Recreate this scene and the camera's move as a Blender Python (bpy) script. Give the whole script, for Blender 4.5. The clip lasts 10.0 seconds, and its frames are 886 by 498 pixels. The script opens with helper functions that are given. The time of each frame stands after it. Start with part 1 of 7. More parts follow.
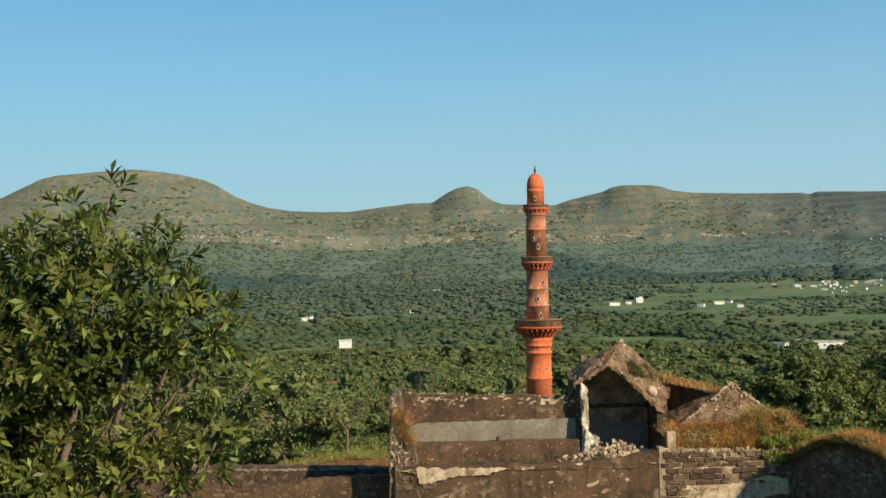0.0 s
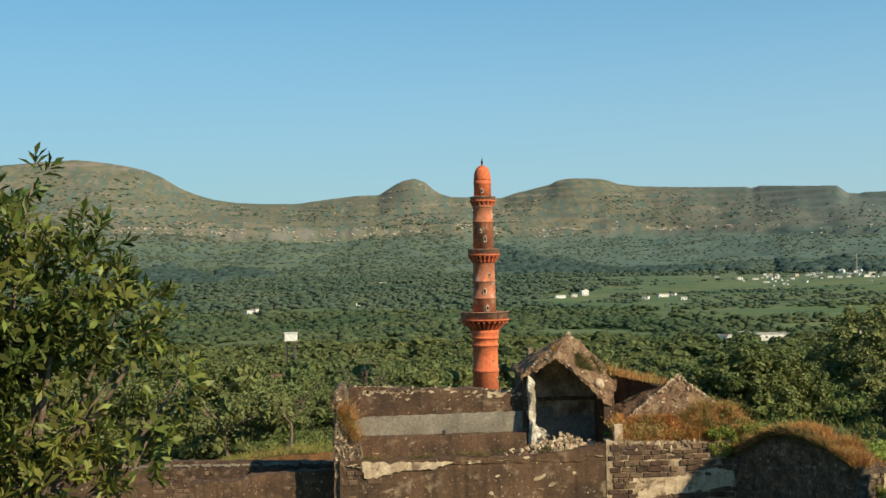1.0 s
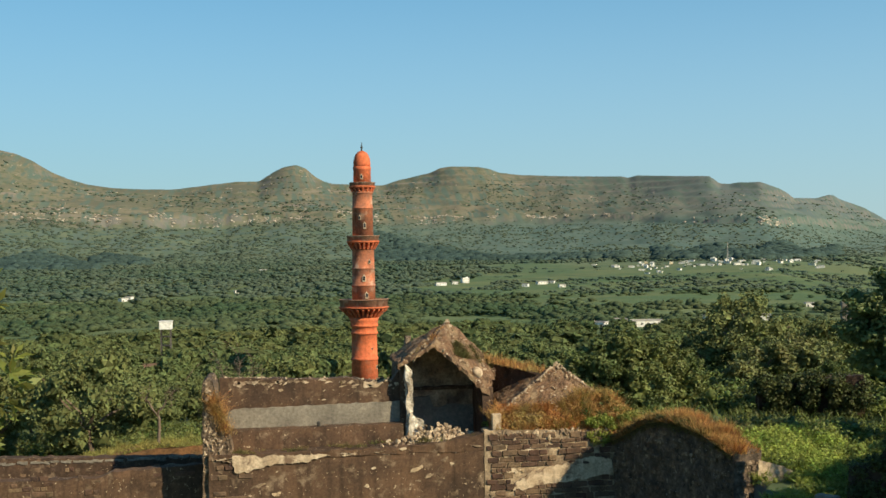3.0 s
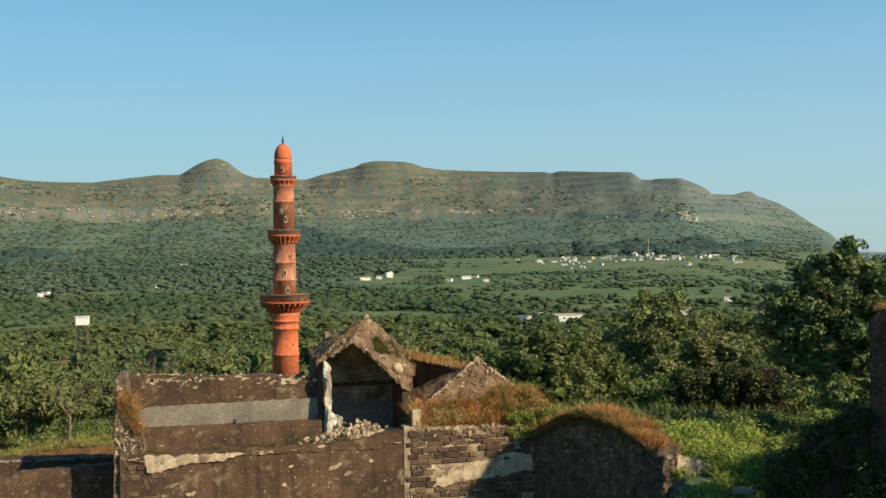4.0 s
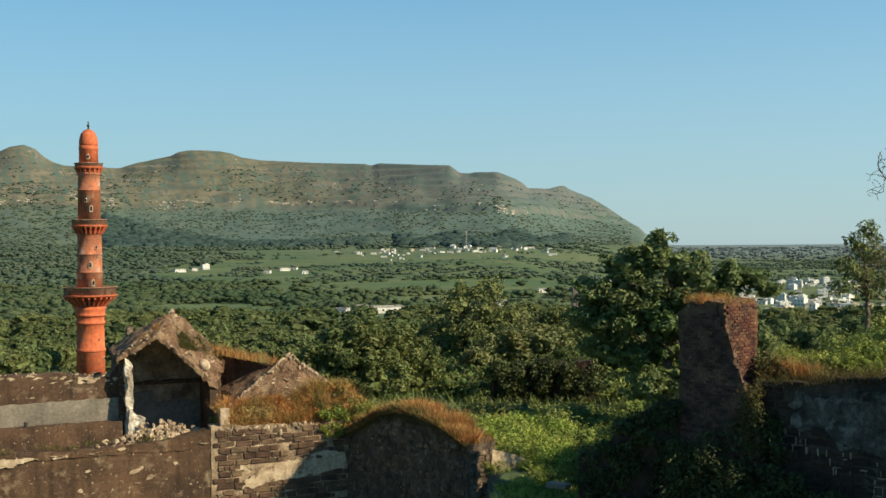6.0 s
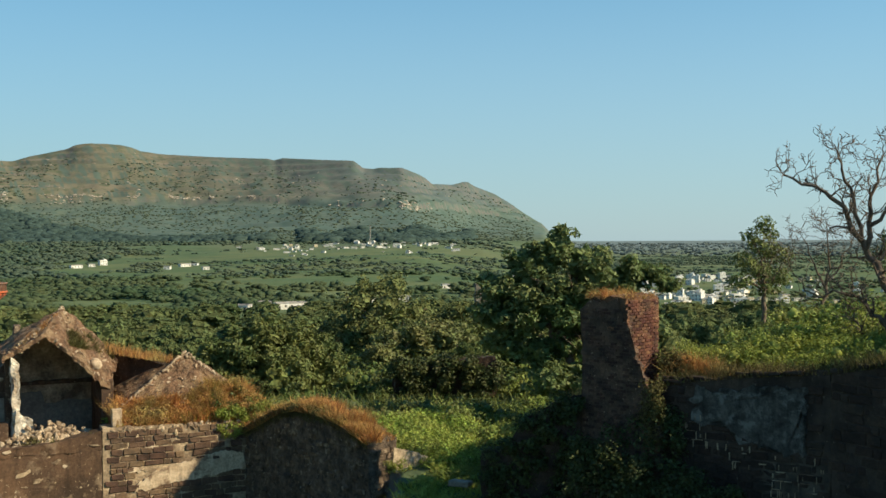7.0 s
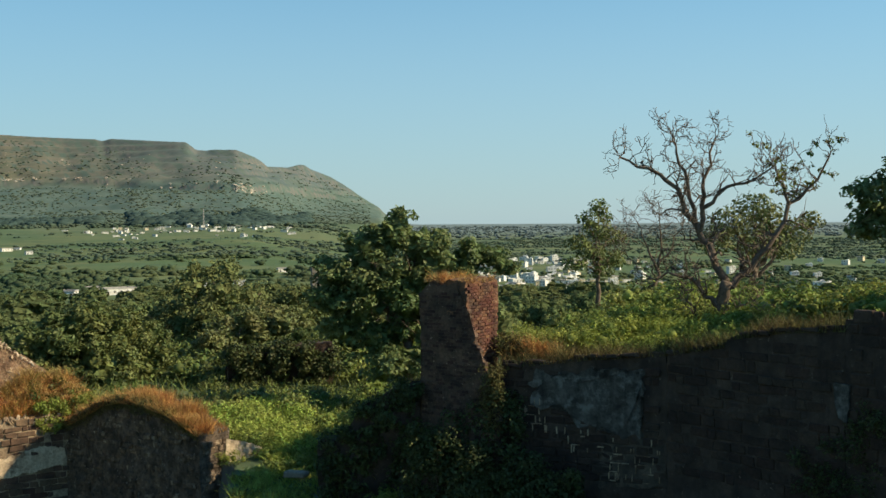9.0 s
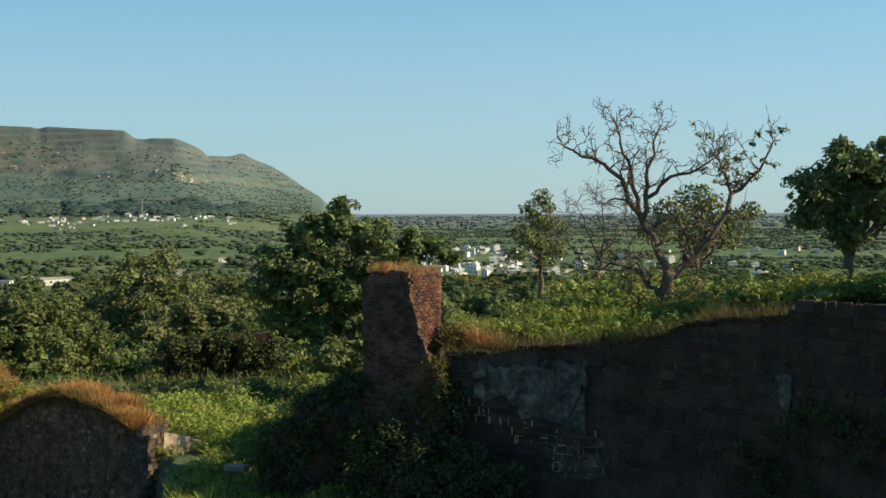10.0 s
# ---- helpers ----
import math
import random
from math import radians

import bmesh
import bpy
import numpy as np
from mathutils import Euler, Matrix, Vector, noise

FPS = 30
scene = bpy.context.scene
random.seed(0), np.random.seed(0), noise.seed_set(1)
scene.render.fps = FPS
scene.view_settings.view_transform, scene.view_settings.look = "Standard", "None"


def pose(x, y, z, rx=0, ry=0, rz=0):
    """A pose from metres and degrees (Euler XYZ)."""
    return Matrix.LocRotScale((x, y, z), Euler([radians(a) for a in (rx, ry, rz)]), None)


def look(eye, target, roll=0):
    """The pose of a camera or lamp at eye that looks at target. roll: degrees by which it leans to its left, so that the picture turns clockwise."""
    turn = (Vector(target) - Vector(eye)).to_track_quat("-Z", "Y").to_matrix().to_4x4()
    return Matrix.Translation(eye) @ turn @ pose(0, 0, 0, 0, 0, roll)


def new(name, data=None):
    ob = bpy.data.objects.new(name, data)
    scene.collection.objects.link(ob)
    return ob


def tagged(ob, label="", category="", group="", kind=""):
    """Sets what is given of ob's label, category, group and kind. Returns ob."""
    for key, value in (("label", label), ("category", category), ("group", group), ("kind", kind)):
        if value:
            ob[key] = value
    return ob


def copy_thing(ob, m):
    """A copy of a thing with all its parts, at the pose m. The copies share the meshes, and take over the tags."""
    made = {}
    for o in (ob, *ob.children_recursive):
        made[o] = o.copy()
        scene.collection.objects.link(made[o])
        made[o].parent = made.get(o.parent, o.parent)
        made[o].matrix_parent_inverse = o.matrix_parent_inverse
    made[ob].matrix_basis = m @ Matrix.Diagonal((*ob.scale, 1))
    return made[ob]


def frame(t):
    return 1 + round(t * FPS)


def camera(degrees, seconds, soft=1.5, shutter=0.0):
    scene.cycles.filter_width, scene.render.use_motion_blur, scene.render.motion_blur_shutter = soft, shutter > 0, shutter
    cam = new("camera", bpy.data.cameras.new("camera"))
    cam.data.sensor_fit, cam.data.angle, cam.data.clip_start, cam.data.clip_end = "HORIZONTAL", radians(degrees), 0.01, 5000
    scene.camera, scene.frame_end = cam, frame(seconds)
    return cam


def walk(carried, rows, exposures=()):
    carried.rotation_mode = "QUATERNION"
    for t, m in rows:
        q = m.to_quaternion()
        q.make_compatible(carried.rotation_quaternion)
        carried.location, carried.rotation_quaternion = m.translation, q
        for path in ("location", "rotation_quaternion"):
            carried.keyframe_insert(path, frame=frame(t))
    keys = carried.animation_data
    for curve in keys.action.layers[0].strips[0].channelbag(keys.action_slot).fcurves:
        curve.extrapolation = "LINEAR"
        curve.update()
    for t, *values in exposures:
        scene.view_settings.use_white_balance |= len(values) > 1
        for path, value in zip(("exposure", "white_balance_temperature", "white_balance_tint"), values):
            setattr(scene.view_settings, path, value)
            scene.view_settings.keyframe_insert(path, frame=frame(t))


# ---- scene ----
# ---------------------------------------------------------------- camera
EYE = 40.0
cam = camera(42.14, 10.0, soft=1.55)
# seconds, x, y, z from the first eye, yaw, pitch, roll
ROWS = [
    (0, -0.000, -0.000, 0.000, 0.000, 1.442, 1.087),
    (0.5, 0.017, 0.435, -0.015, -1.264, 1.238, 1.090),
    (1, 0.039, 0.890, -0.046, -2.646, 1.025, 1.019),
    (1.5, 0.095, 1.366, -0.066, -3.946, 0.847, 0.972),
    (2, 0.199, 1.839, -0.067, -5.397, 0.637, 0.964),
    (2.5, 0.313, 2.279, -0.084, -6.867, 0.446, 0.928),
    (4, 0.835, 3.488, -0.144, -12.301, -0.013, 0.772),
    (4.5, 1.038, 3.922, -0.151, -14.308, -0.153, 0.726),
    (5, 1.228, 4.334, -0.155, -16.593, -0.293, 0.566),
    (5.5, 1.422, 4.745, -0.147, -18.870, -0.411, 0.545),
    (7, 2.092, 5.918, -0.202, -26.037, -0.768, 0.411),
    (7.5, 2.289, 6.279, -0.212, -28.231, -0.947, 0.403),
    (8, 2.481, 6.583, -0.223, -30.404, -1.157, 0.375),
    (8.5, 2.632, 6.873, -0.233, -32.303, -1.384, 0.410),
    (9, 2.770, 7.156, -0.242, -34.160, -1.657, 0.382),
    (9.5, 2.917, 7.404, -0.246, -35.648, -1.930, 0.327),
    (10, 3.057, 7.636, -0.270, -37.046, -2.167, 0.240),
]
walk(cam, [(t, pose(x, y, EYE + z, 0, 0, yaw) @ pose(0, 0, 0, pitch) @ pose(0, 0, 0, 0, roll) @ pose(0, 0, 0, 90))
           for t, x, y, z, yaw, pitch, roll in ROWS],
     exposures=[(0.0, 0.38, 6500, -2), (10.0, 0.38, 6500, -2)])

# ---------------------------------------------------------------- light
SUN_AZ, SUN_EL = 135.0, 32.0        # degrees to the right of +y, and above the horizon
world = bpy.data.worlds.new("sky")
scene.world = world
world.use_nodes = True
sky = world.node_tree.nodes.new("ShaderNodeTexSky")
sky.sky_type, sky.sun_disc = "NISHITA", False
sky.sun_elevation, sky.sun_rotation = radians(SUN_EL), radians(SUN_AZ)
sky.air_density, sky.dust_density, sky.ozone_density, sky.altitude = 0.9, 0.1, 4.0, 300
world.node_tree.nodes["Background"].inputs[1].default_value = 0.120
clear = world.node_tree.nodes.new("ShaderNodeMix")
clear.data_type, clear.blend_type = "RGBA", "MULTIPLY"
clear.inputs[0].default_value, clear.inputs[7].default_value = 1.0, (0.70, 1.03, 1.0, 1)
world.node_tree.links.new(sky.outputs[0], clear.inputs[6])
# the dry-season haze low over the horizon, all the way round
wn, wl = world.node_tree.nodes, world.node_tree.links
aim = wn.new("ShaderNodeSeparateXYZ")
wl.new(wn.new("ShaderNodeTexCoord").outputs["Generated"], aim.inputs[0])
low_sky = wn.new("ShaderNodeMapRange")
low_sky.interpolation_type = "SMOOTHSTEP"
for i, v in enumerate((-0.05, 0.36, 0.85, 0.0)):
    low_sky.inputs[i + 1].default_value = v
wl.new(aim.outputs[2], low_sky.inputs[0])
haze = wn.new("ShaderNodeMix")
haze.data_type = "RGBA"
haze.inputs[7].default_value = (2.62, 2.98, 3.7, 1)
wl.new(low_sky.outputs[0], haze.inputs[0])
wl.new(clear.outputs[2], haze.inputs[6])
# the sky is deeper away from the sun
deep = wn.new("ShaderNodeMapRange")
for i, v in enumerate((-0.5, 0.7, 0.80, 1.05)):
    deep.inputs[i + 1].default_value = v
wl.new(aim.outputs[0], deep.inputs[0])
side_sky = wn.new("ShaderNodeVectorMath")
side_sky.operation = "SCALE"
wl.new(haze.outputs[2], side_sky.inputs[0])
wl.new(deep.outputs[0], side_sky.inputs["Scale"])
wl.new(side_sky.outputs[0], wn["Background"].inputs[0])
sun_to = Vector((math.sin(radians(SUN_AZ)) * math.cos(radians(SUN_EL)), math.cos(radians(SUN_AZ)) * math.cos(radians(SUN_EL)), math.sin(radians(SUN_EL))))
sun = new("sun", bpy.data.lights.new("sun", "SUN"))
sun.data.energy, sun.data.angle, sun.data.color = 5.0, radians(0.53), (1.0, 0.80, 0.56)
sun.matrix_world = look(sun_to * 300, (0, 0, 0))

# ---------------------------------------------------------------- materials


def material(name, c1, c2, scale=0.5, fine=6.0, rough=0.92, bump=0.4, bump_scale=9.0, spots=None, spot_scale=1.2, spot_at=0.6, spot_soft=0.08,
             vary=0.0, island=0.0, through_light=0.0, stretch=(1, 1, 1), gloss=0.3, depth=0.06, grain=(0.68, 1.3), chips=None, streak=0.0):
    """Two colours mixed by noise at two scales, optional spots of a third colour, relief, and a change from piece to piece."""
    m = bpy.data.materials.new(name)
    m.use_nodes = True
    nt = m.node_tree
    n, lk = nt.nodes, nt.links
    bsdf = n["Principled BSDF"]
    bsdf.inputs["Roughness"].default_value = rough
    bsdf.inputs["Specular IOR Level"].default_value = gloss
    geo = n.new("ShaderNodeNewGeometry")
    mp = n.new("ShaderNodeMapping")
    mp.inputs["Scale"].default_value = stretch
    lk.new(geo.outputs["Position"], mp.inputs[0])

    def noise_node(s, detail=5.0, roughness=0.6):
        t = n.new("ShaderNodeTexNoise")
        t.inputs["Scale"].default_value, t.inputs["Detail"].default_value, t.inputs["Roughness"].default_value = s, detail, roughness
        lk.new(mp.outputs[0], t.inputs["Vector"])
        return t.outputs[0]

    def ramp(x, a, b):
        r = n.new("ShaderNodeMapRange")
        r.inputs[1].default_value, r.inputs[2].default_value = a, b
        lk.new(x, r.inputs[0])
        return r.outputs[0]

    def mix(f, a, b, how="MIX"):
        x = n.new("ShaderNodeMix")
        x.data_type, x.blend_type = "RGBA", how
        for sock, v in ((x.inputs[0], f), (x.inputs[6], a), (x.inputs[7], b)):
            if hasattr(v, "links"):
                lk.new(v, sock)
            elif isinstance(v, (int, float)):
                sock.default_value = v
            else:
                sock.default_value = (*v, 1)
        return x.outputs[2]

    big = ramp(noise_node(scale), 0.35, 0.65)
    small = ramp(noise_node(fine, 4, 0.7), 0.3, 0.7)
    col = mix(big, c1, c2)
    if streak:
        sm = n.new("ShaderNodeMapping")
        sm.inputs["Scale"].default_value = (2.6, 2.6, 0.22)
        lk.new(geo.outputs["Position"], sm.inputs[0])
        st = n.new("ShaderNodeTexNoise")
        st.inputs["Scale"].default_value, st.inputs["Detail"].default_value = 1.0, 5
        lk.new(sm.outputs[0], st.inputs["Vector"])
        col = mix(ramp(st.outputs[0], 0.5, 0.5 + 0.3 / streak), col, tuple(0.45 * v for v in c2))
    speck = n.new("ShaderNodeMapRange")
    speck.inputs[3].default_value, speck.inputs[4].default_value = grain
    lk.new(small, speck.inputs[0])
    g = n.new("ShaderNodeCombineColor")
    for i in range(3):
        lk.new(speck.outputs[0], g.inputs[i])
    col = mix(1.0, col, g.outputs[0], "MULTIPLY")
    if spots:
        col = mix(ramp(noise_node(spot_scale, 6, 0.65), spot_at - spot_soft, spot_at + spot_soft), col, spots)
    if chips:
        col = mix(ramp(noise_node(spot_scale * 4.3, 5, 0.6), 0.655, 0.675), col, chips)
    if vary or island:
        hs = n.new("ShaderNodeHueSaturation")
        lk.new(col, hs.inputs["Color"])
        src = n.new("ShaderNodeObjectInfo").outputs["Random"] if vary else geo.outputs["Random Per Island"]
        w = vary or island
        for sock, lo, hi in (("Value", 1 - w, 1 + w), ("Hue", 0.5 - 0.06 * w, 0.5 + 0.03 * w)):
            r = n.new("ShaderNodeMapRange")
            r.inputs[3].default_value, r.inputs[4].default_value = lo, hi
            lk.new(src, r.inputs[0])
            lk.new(r.outputs[0], hs.inputs[sock])
        col = hs.outputs[0]
        if vary and island:
            h2 = n.new("ShaderNodeHueSaturation")
            lk.new(col, h2.inputs["Color"])
            for sock, lo, hi in (("Value", 1 - island, 1 + island),):
                r = n.new("ShaderNodeMapRange")
                r.inputs[3].default_value, r.inputs[4].default_value = lo, hi
                lk.new(geo.outputs["Random Per Island"], r.inputs[0])
                lk.new(r.outputs[0], h2.inputs[sock])
            col = h2.outputs[0]
    lk.new(col, bsdf.inputs["Base Color"])
    if bump:
        b = n.new("ShaderNodeBump")
        b.inputs["Strength"].default_value, b.inputs["Distance"].default_value = bump, depth
        lk.new(noise_node(bump_scale, 6, 0.7), b.inputs["Height"])
        lk.new(b.outputs[0], bsdf.inputs["Normal"])
    if through_light:
        tr = n.new("ShaderNodeBsdfTranslucent")
        lk.new(col, tr.inputs[0])
        ms = n.new("ShaderNodeMixShader")
        ms.inputs[0].default_value = through_light
        lk.new(bsdf.outputs[0], ms.inputs[1])
        lk.new(tr.outputs[0], ms.inputs[2])
        lk.new(ms.outputs[0], n["Material Output"].inputs[0])
    return m


M_PLASTER_DARK = material("weathered_plaster", (0.134, 0.077, 0.047), (0.059, 0.037, 0.026), 0.45, 7, bump=0.6, spots=(0.24, 0.17, 0.115), spot_scale=1.4, spot_at=0.63, spot_soft=0.07, chips=(0.46, 0.35, 0.24), streak=0.8)
M_RUBBLE = material("rubble_face", (0.24, 0.165, 0.11), (0.085, 0.061, 0.045), 1.6, 5, bump=1.0, bump_scale=3.2, depth=0.25, grain=(0.4, 1.5), chips=(0.62, 0.50, 0.37), spots=(0.36, 0.27, 0.19), spot_scale=1.9, spot_at=0.6, spot_soft=0.04)
# darker copy of the rubble: the humped wall's shade is in the colour
M_RUBBLE_DARK = material("shaded_rubble", (0.20, 0.145, 0.105), (0.075, 0.057, 0.046), 1.6, 5, bump=1.0, bump_scale=3.2, depth=0.25, grain=(0.4, 1.5), chips=(0.36, 0.31, 0.26), spot_scale=1.5, streak=0.7)
M_JOINT = material("grey_joint", (0.14, 0.11, 0.085), (0.045, 0.033, 0.026), 1.5, 6, bump=0.5, grain=(0.4, 1.4))
M_PALE_STONE = material("pale_limestone", (0.58, 0.46, 0.33), (0.38, 0.29, 0.20), 1.8, 7, bump=0.7, grain=(0.55, 1.35))
M_MOUND = material("rust_earth", (0.22, 0.11, 0.05), (0.13, 0.085, 0.045), 1.2, 6, bump=0.8, bump_scale=5, grain=(0.5, 1.4))
M_ROCK = material("pale_cliff_rock", (0.58, 0.50, 0.42), (0.36, 0.30, 0.25), 0.06, 0.6, bump=0)
M_PLASTER_GREY = material("grey_plaster", (0.27, 0.235, 0.19), (0.165, 0.143, 0.118), 0.7, 6, bump=0.3, streak=0.5)
M_PLASTER_PALE = material("pale_lime_plaster", (0.64, 0.51, 0.37), (0.40, 0.29, 0.195), 1.3, 8, bump=0.5, spots=(0.19, 0.125, 0.085), spot_scale=1.7, spot_at=0.6, spot_soft=0.05, streak=0.7)
M_LIME = material("broken_white_lime", (0.82, 0.75, 0.64), (0.34, 0.26, 0.19), 2.4, 7, bump=0.8, bump_scale=5, grain=(0.5, 1.3), spots=(0.12, 0.085, 0.06), spot_scale=2.2, spot_at=0.62, spot_soft=0.04)
M_MORTAR = material("lime_mortar", (0.50, 0.375, 0.25), (0.14, 0.095, 0.066), 1.0, 7, bump=0.7, grain=(0.5, 1.4))
M_STONE = material("brown_basalt", (0.160, 0.100, 0.064), (0.068, 0.045, 0.032), 1.3, 9, bump=0.6, vary=0.4)
# basalt and mortar darkened for the long wall: its shade put into the colour
M_STONE_SHADED = material("shaded_basalt", (0.072, 0.046, 0.034), (0.036, 0.026, 0.021), 1.3, 9, bump=0.6, vary=0.22)
M_MORTAR_DARK = material("shaded_mortar", (0.100, 0.070, 0.054), (0.040, 0.029, 0.024), 1.0, 8, bump=0.8, chips=(0.16, 0.125, 0.10), spot_scale=1.4, streak=0.6)
M_VAULT = material("vault_crust", (0.235, 0.135, 0.08), (0.12, 0.072, 0.045), 1.6, 6, bump=1.0, bump_scale=4, depth=0.2, grain=(0.5, 1.45), chips=(0.42, 0.33, 0.23), spots=(0.31, 0.215, 0.13), spot_scale=1.7, spot_at=0.56)
M_BRICK = material("red_brick", (0.150, 0.068, 0.042), (0.060, 0.034, 0.026), 2.0, 12, bump=0.7, vary=0.45, chips=(0.34, 0.23, 0.165), spot_scale=1.6)
M_CREEPER = material("creeper_leaf", (0.050, 0.070, 0.023), (0.090, 0.100, 0.035), 0.8, 4, rough=0.6, bump=0, island=0.45, through_light=0.2)
# darker brick for the pillar's front: its shade put into the colour
M_BRICK_DARK = material("shaded_brick", (0.112, 0.066, 0.048), (0.046, 0.032, 0.027), 1.4, 9, bump=0.6, island=0.4, chips=(0.28, 0.2, 0.15), spot_scale=1.5)
M_DRYGRASS = material("dry_grass", (0.52, 0.25, 0.085), (0.36, 0.27, 0.10), 0.8, 5, bump=0, island=0.45, through_light=0.25)
M_STRAW = material("straw_grass", (0.36, 0.31, 0.10), (0.24, 0.25, 0.075), 0.5, 4, bump=0, island=0.35, through_light=0.3)
M_LUSH = material("lush_grass", (0.245, 0.345, 0.068), (0.375, 0.410, 0.108), 0.3, 2, bump=0, island=0.35, through_light=0.35)
M_LEAF = material("broad_leaf", (0.125, 0.185, 0.070), (0.215, 0.244, 0.094), 0.25, 1.5, rough=0.55, bump=0, island=0.3, through_light=0.35)
M_LEAF_OLIVE = material("olive_leaf", (0.110, 0.142, 0.050), (0.200, 0.200, 0.076), 0.4, 2, rough=0.6, bump=0, island=0.3, through_light=0.2)
M_LEAF_DARK = material("dark_leaf", (0.096, 0.138, 0.046), (0.182, 0.200, 0.066), 0.5, 2, rough=0.6, bump=0, island=0.3, through_light=0.25)
M_LEAF_NEAR = material("glossy_leaf", (0.064, 0.102, 0.025), (0.190, 0.200, 0.045), 0.5, 3, rough=0.5, bump=0, island=0.5, through_light=0.3)
M_BUSH = material("bush_leaf", (0.190, 0.262, 0.050), (0.325, 0.330, 0.076), 0.15, 2, rough=0.6, bump=0, island=0.22, vary=0.25, through_light=0.35)
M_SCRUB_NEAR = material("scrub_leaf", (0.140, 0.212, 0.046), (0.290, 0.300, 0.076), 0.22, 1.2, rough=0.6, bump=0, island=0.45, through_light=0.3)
# darker copy of the scrub leaf: the trees' shade put into its colour
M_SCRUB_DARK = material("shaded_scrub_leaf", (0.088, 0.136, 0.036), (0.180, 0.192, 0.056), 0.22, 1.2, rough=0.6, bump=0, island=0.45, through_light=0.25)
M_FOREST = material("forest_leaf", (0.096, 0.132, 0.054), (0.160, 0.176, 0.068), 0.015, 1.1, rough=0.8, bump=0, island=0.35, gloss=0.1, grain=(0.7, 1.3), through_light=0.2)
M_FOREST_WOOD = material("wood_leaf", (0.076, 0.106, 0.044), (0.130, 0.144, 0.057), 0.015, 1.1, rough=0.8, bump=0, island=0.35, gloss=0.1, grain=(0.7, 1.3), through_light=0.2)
# leaf colours of the far woods grow bluer with distance: haze as colour
M_FOREST_MID = material("mid_haze_leaf", (0.072, 0.116, 0.064), (0.136, 0.166, 0.086), 0.012, 1.1, rough=0.85, bump=0, island=0.2, gloss=0.1, grain=(0.8, 1.2), through_light=0.42)
M_FOREST_HORIZON = material("horizon_haze_leaf", (0.155, 0.205, 0.212), (0.188, 0.230, 0.232), 0.012, 1.1, rough=0.85, bump=0, island=0.2, gloss=0.1, through_light=0.42)
M_FOREST_FAR = material("far_haze_leaf", (0.086, 0.134, 0.100), (0.142, 0.176, 0.124), 0.012, 1.1, rough=0.85, bump=0, island=0.2, gloss=0.1, grain=(0.8, 1.2), through_light=0.42)
# grove leaves blued for haze and darkened for the hillside's shade
M_GROVE = material("dark_haze_grove_leaf", (0.072, 0.116, 0.108), (0.090, 0.134, 0.116), 0.01, 0.5, rough=0.85, bump=0, island=0.2, gloss=0.1, through_light=0.4)
M_WEED = material("olive_weed", (0.10, 0.105, 0.035), (0.16, 0.12, 0.05), 0.6, 4, bump=0, island=0.45, through_light=0.2)
# grey plaster with the long wall's shade in its colour; also on tank legs
M_PLASTER_DIM = material("dim_plaster", (0.130, 0.118, 0.105), (0.050, 0.043, 0.038), 1.4, 6, bump=0.5, spots=(0.20, 0.19, 0.175), spot_scale=2.2, spot_at=0.58, spot_soft=0.07, grain=(0.5, 1.4), streak=0.9)
# scrub kept pale and bluish: distance haze in the leaf colour
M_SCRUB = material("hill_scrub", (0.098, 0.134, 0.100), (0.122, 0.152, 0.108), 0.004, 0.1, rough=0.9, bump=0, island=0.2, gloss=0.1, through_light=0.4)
M_BARK = material("grey_bark", (0.20, 0.15, 0.11), (0.11, 0.08, 0.06), 3, 14, bump=0.6)
M_BARK_PALE = material("pale_bark", (0.21, 0.155, 0.118), (0.10, 0.075, 0.058), 3, 14, bump=0.5)
M_TERRACOTTA = material("orange_limewash", (0.64, 0.165, 0.070), (0.47, 0.115, 0.055), 0.25, 2.5, bump=0.4, bump_scale=3, spots=(0.36, 0.17, 0.11), spot_scale=0.6, spot_at=0.63, streak=0.5)
M_TERRACOTTA_WORN = material("worn_limewash", (0.52, 0.175, 0.088), (0.29, 0.125, 0.08), 0.9, 4, bump=0.4, bump_scale=3, spots=(0.50, 0.34, 0.25), spot_scale=0.8, spot_at=0.61, streak=0.9)
M_PARAPET = material("weathered_parapet", (0.40, 0.225, 0.145), (0.27, 0.15, 0.10), 0.8, 4, bump=0.4, bump_scale=3, spots=(0.50, 0.38, 0.29), spot_scale=1.1, spot_at=0.6, streak=0.7)
M_BRACKET = material("dark_red_bracket", (0.30, 0.075, 0.04), (0.22, 0.06, 0.035), 0.6, 4, bump=0.2)
M_IRON = material("dark_metal", (0.05, 0.045, 0.04), (0.03, 0.03, 0.03), 2, 9, rough=0.6, bump=0)
M_WHITE = material("whitewash", (0.80, 0.78, 0.74), (0.66, 0.63, 0.58), 0.2, 1.5, bump=0)
M_CREAM = material("cream_render", (0.66, 0.55, 0.36), (0.55, 0.47, 0.33), 0.2, 1.5, bump=0)
M_GREYROOF = material("concrete_roof", (0.42, 0.40, 0.38), (0.30, 0.28, 0.27), 0.3, 2, bump=0)
M_DARKOPEN = material("dark_pane_and_opening", (0.03, 0.03, 0.035), (0.02, 0.02, 0.025), 1, 3, rough=0.3, bump=0)
M_ROOFTILE = material("red_roof_tile", (0.17, 0.095, 0.065), (0.11, 0.075, 0.055), 0.5, 3, bump=0.3)

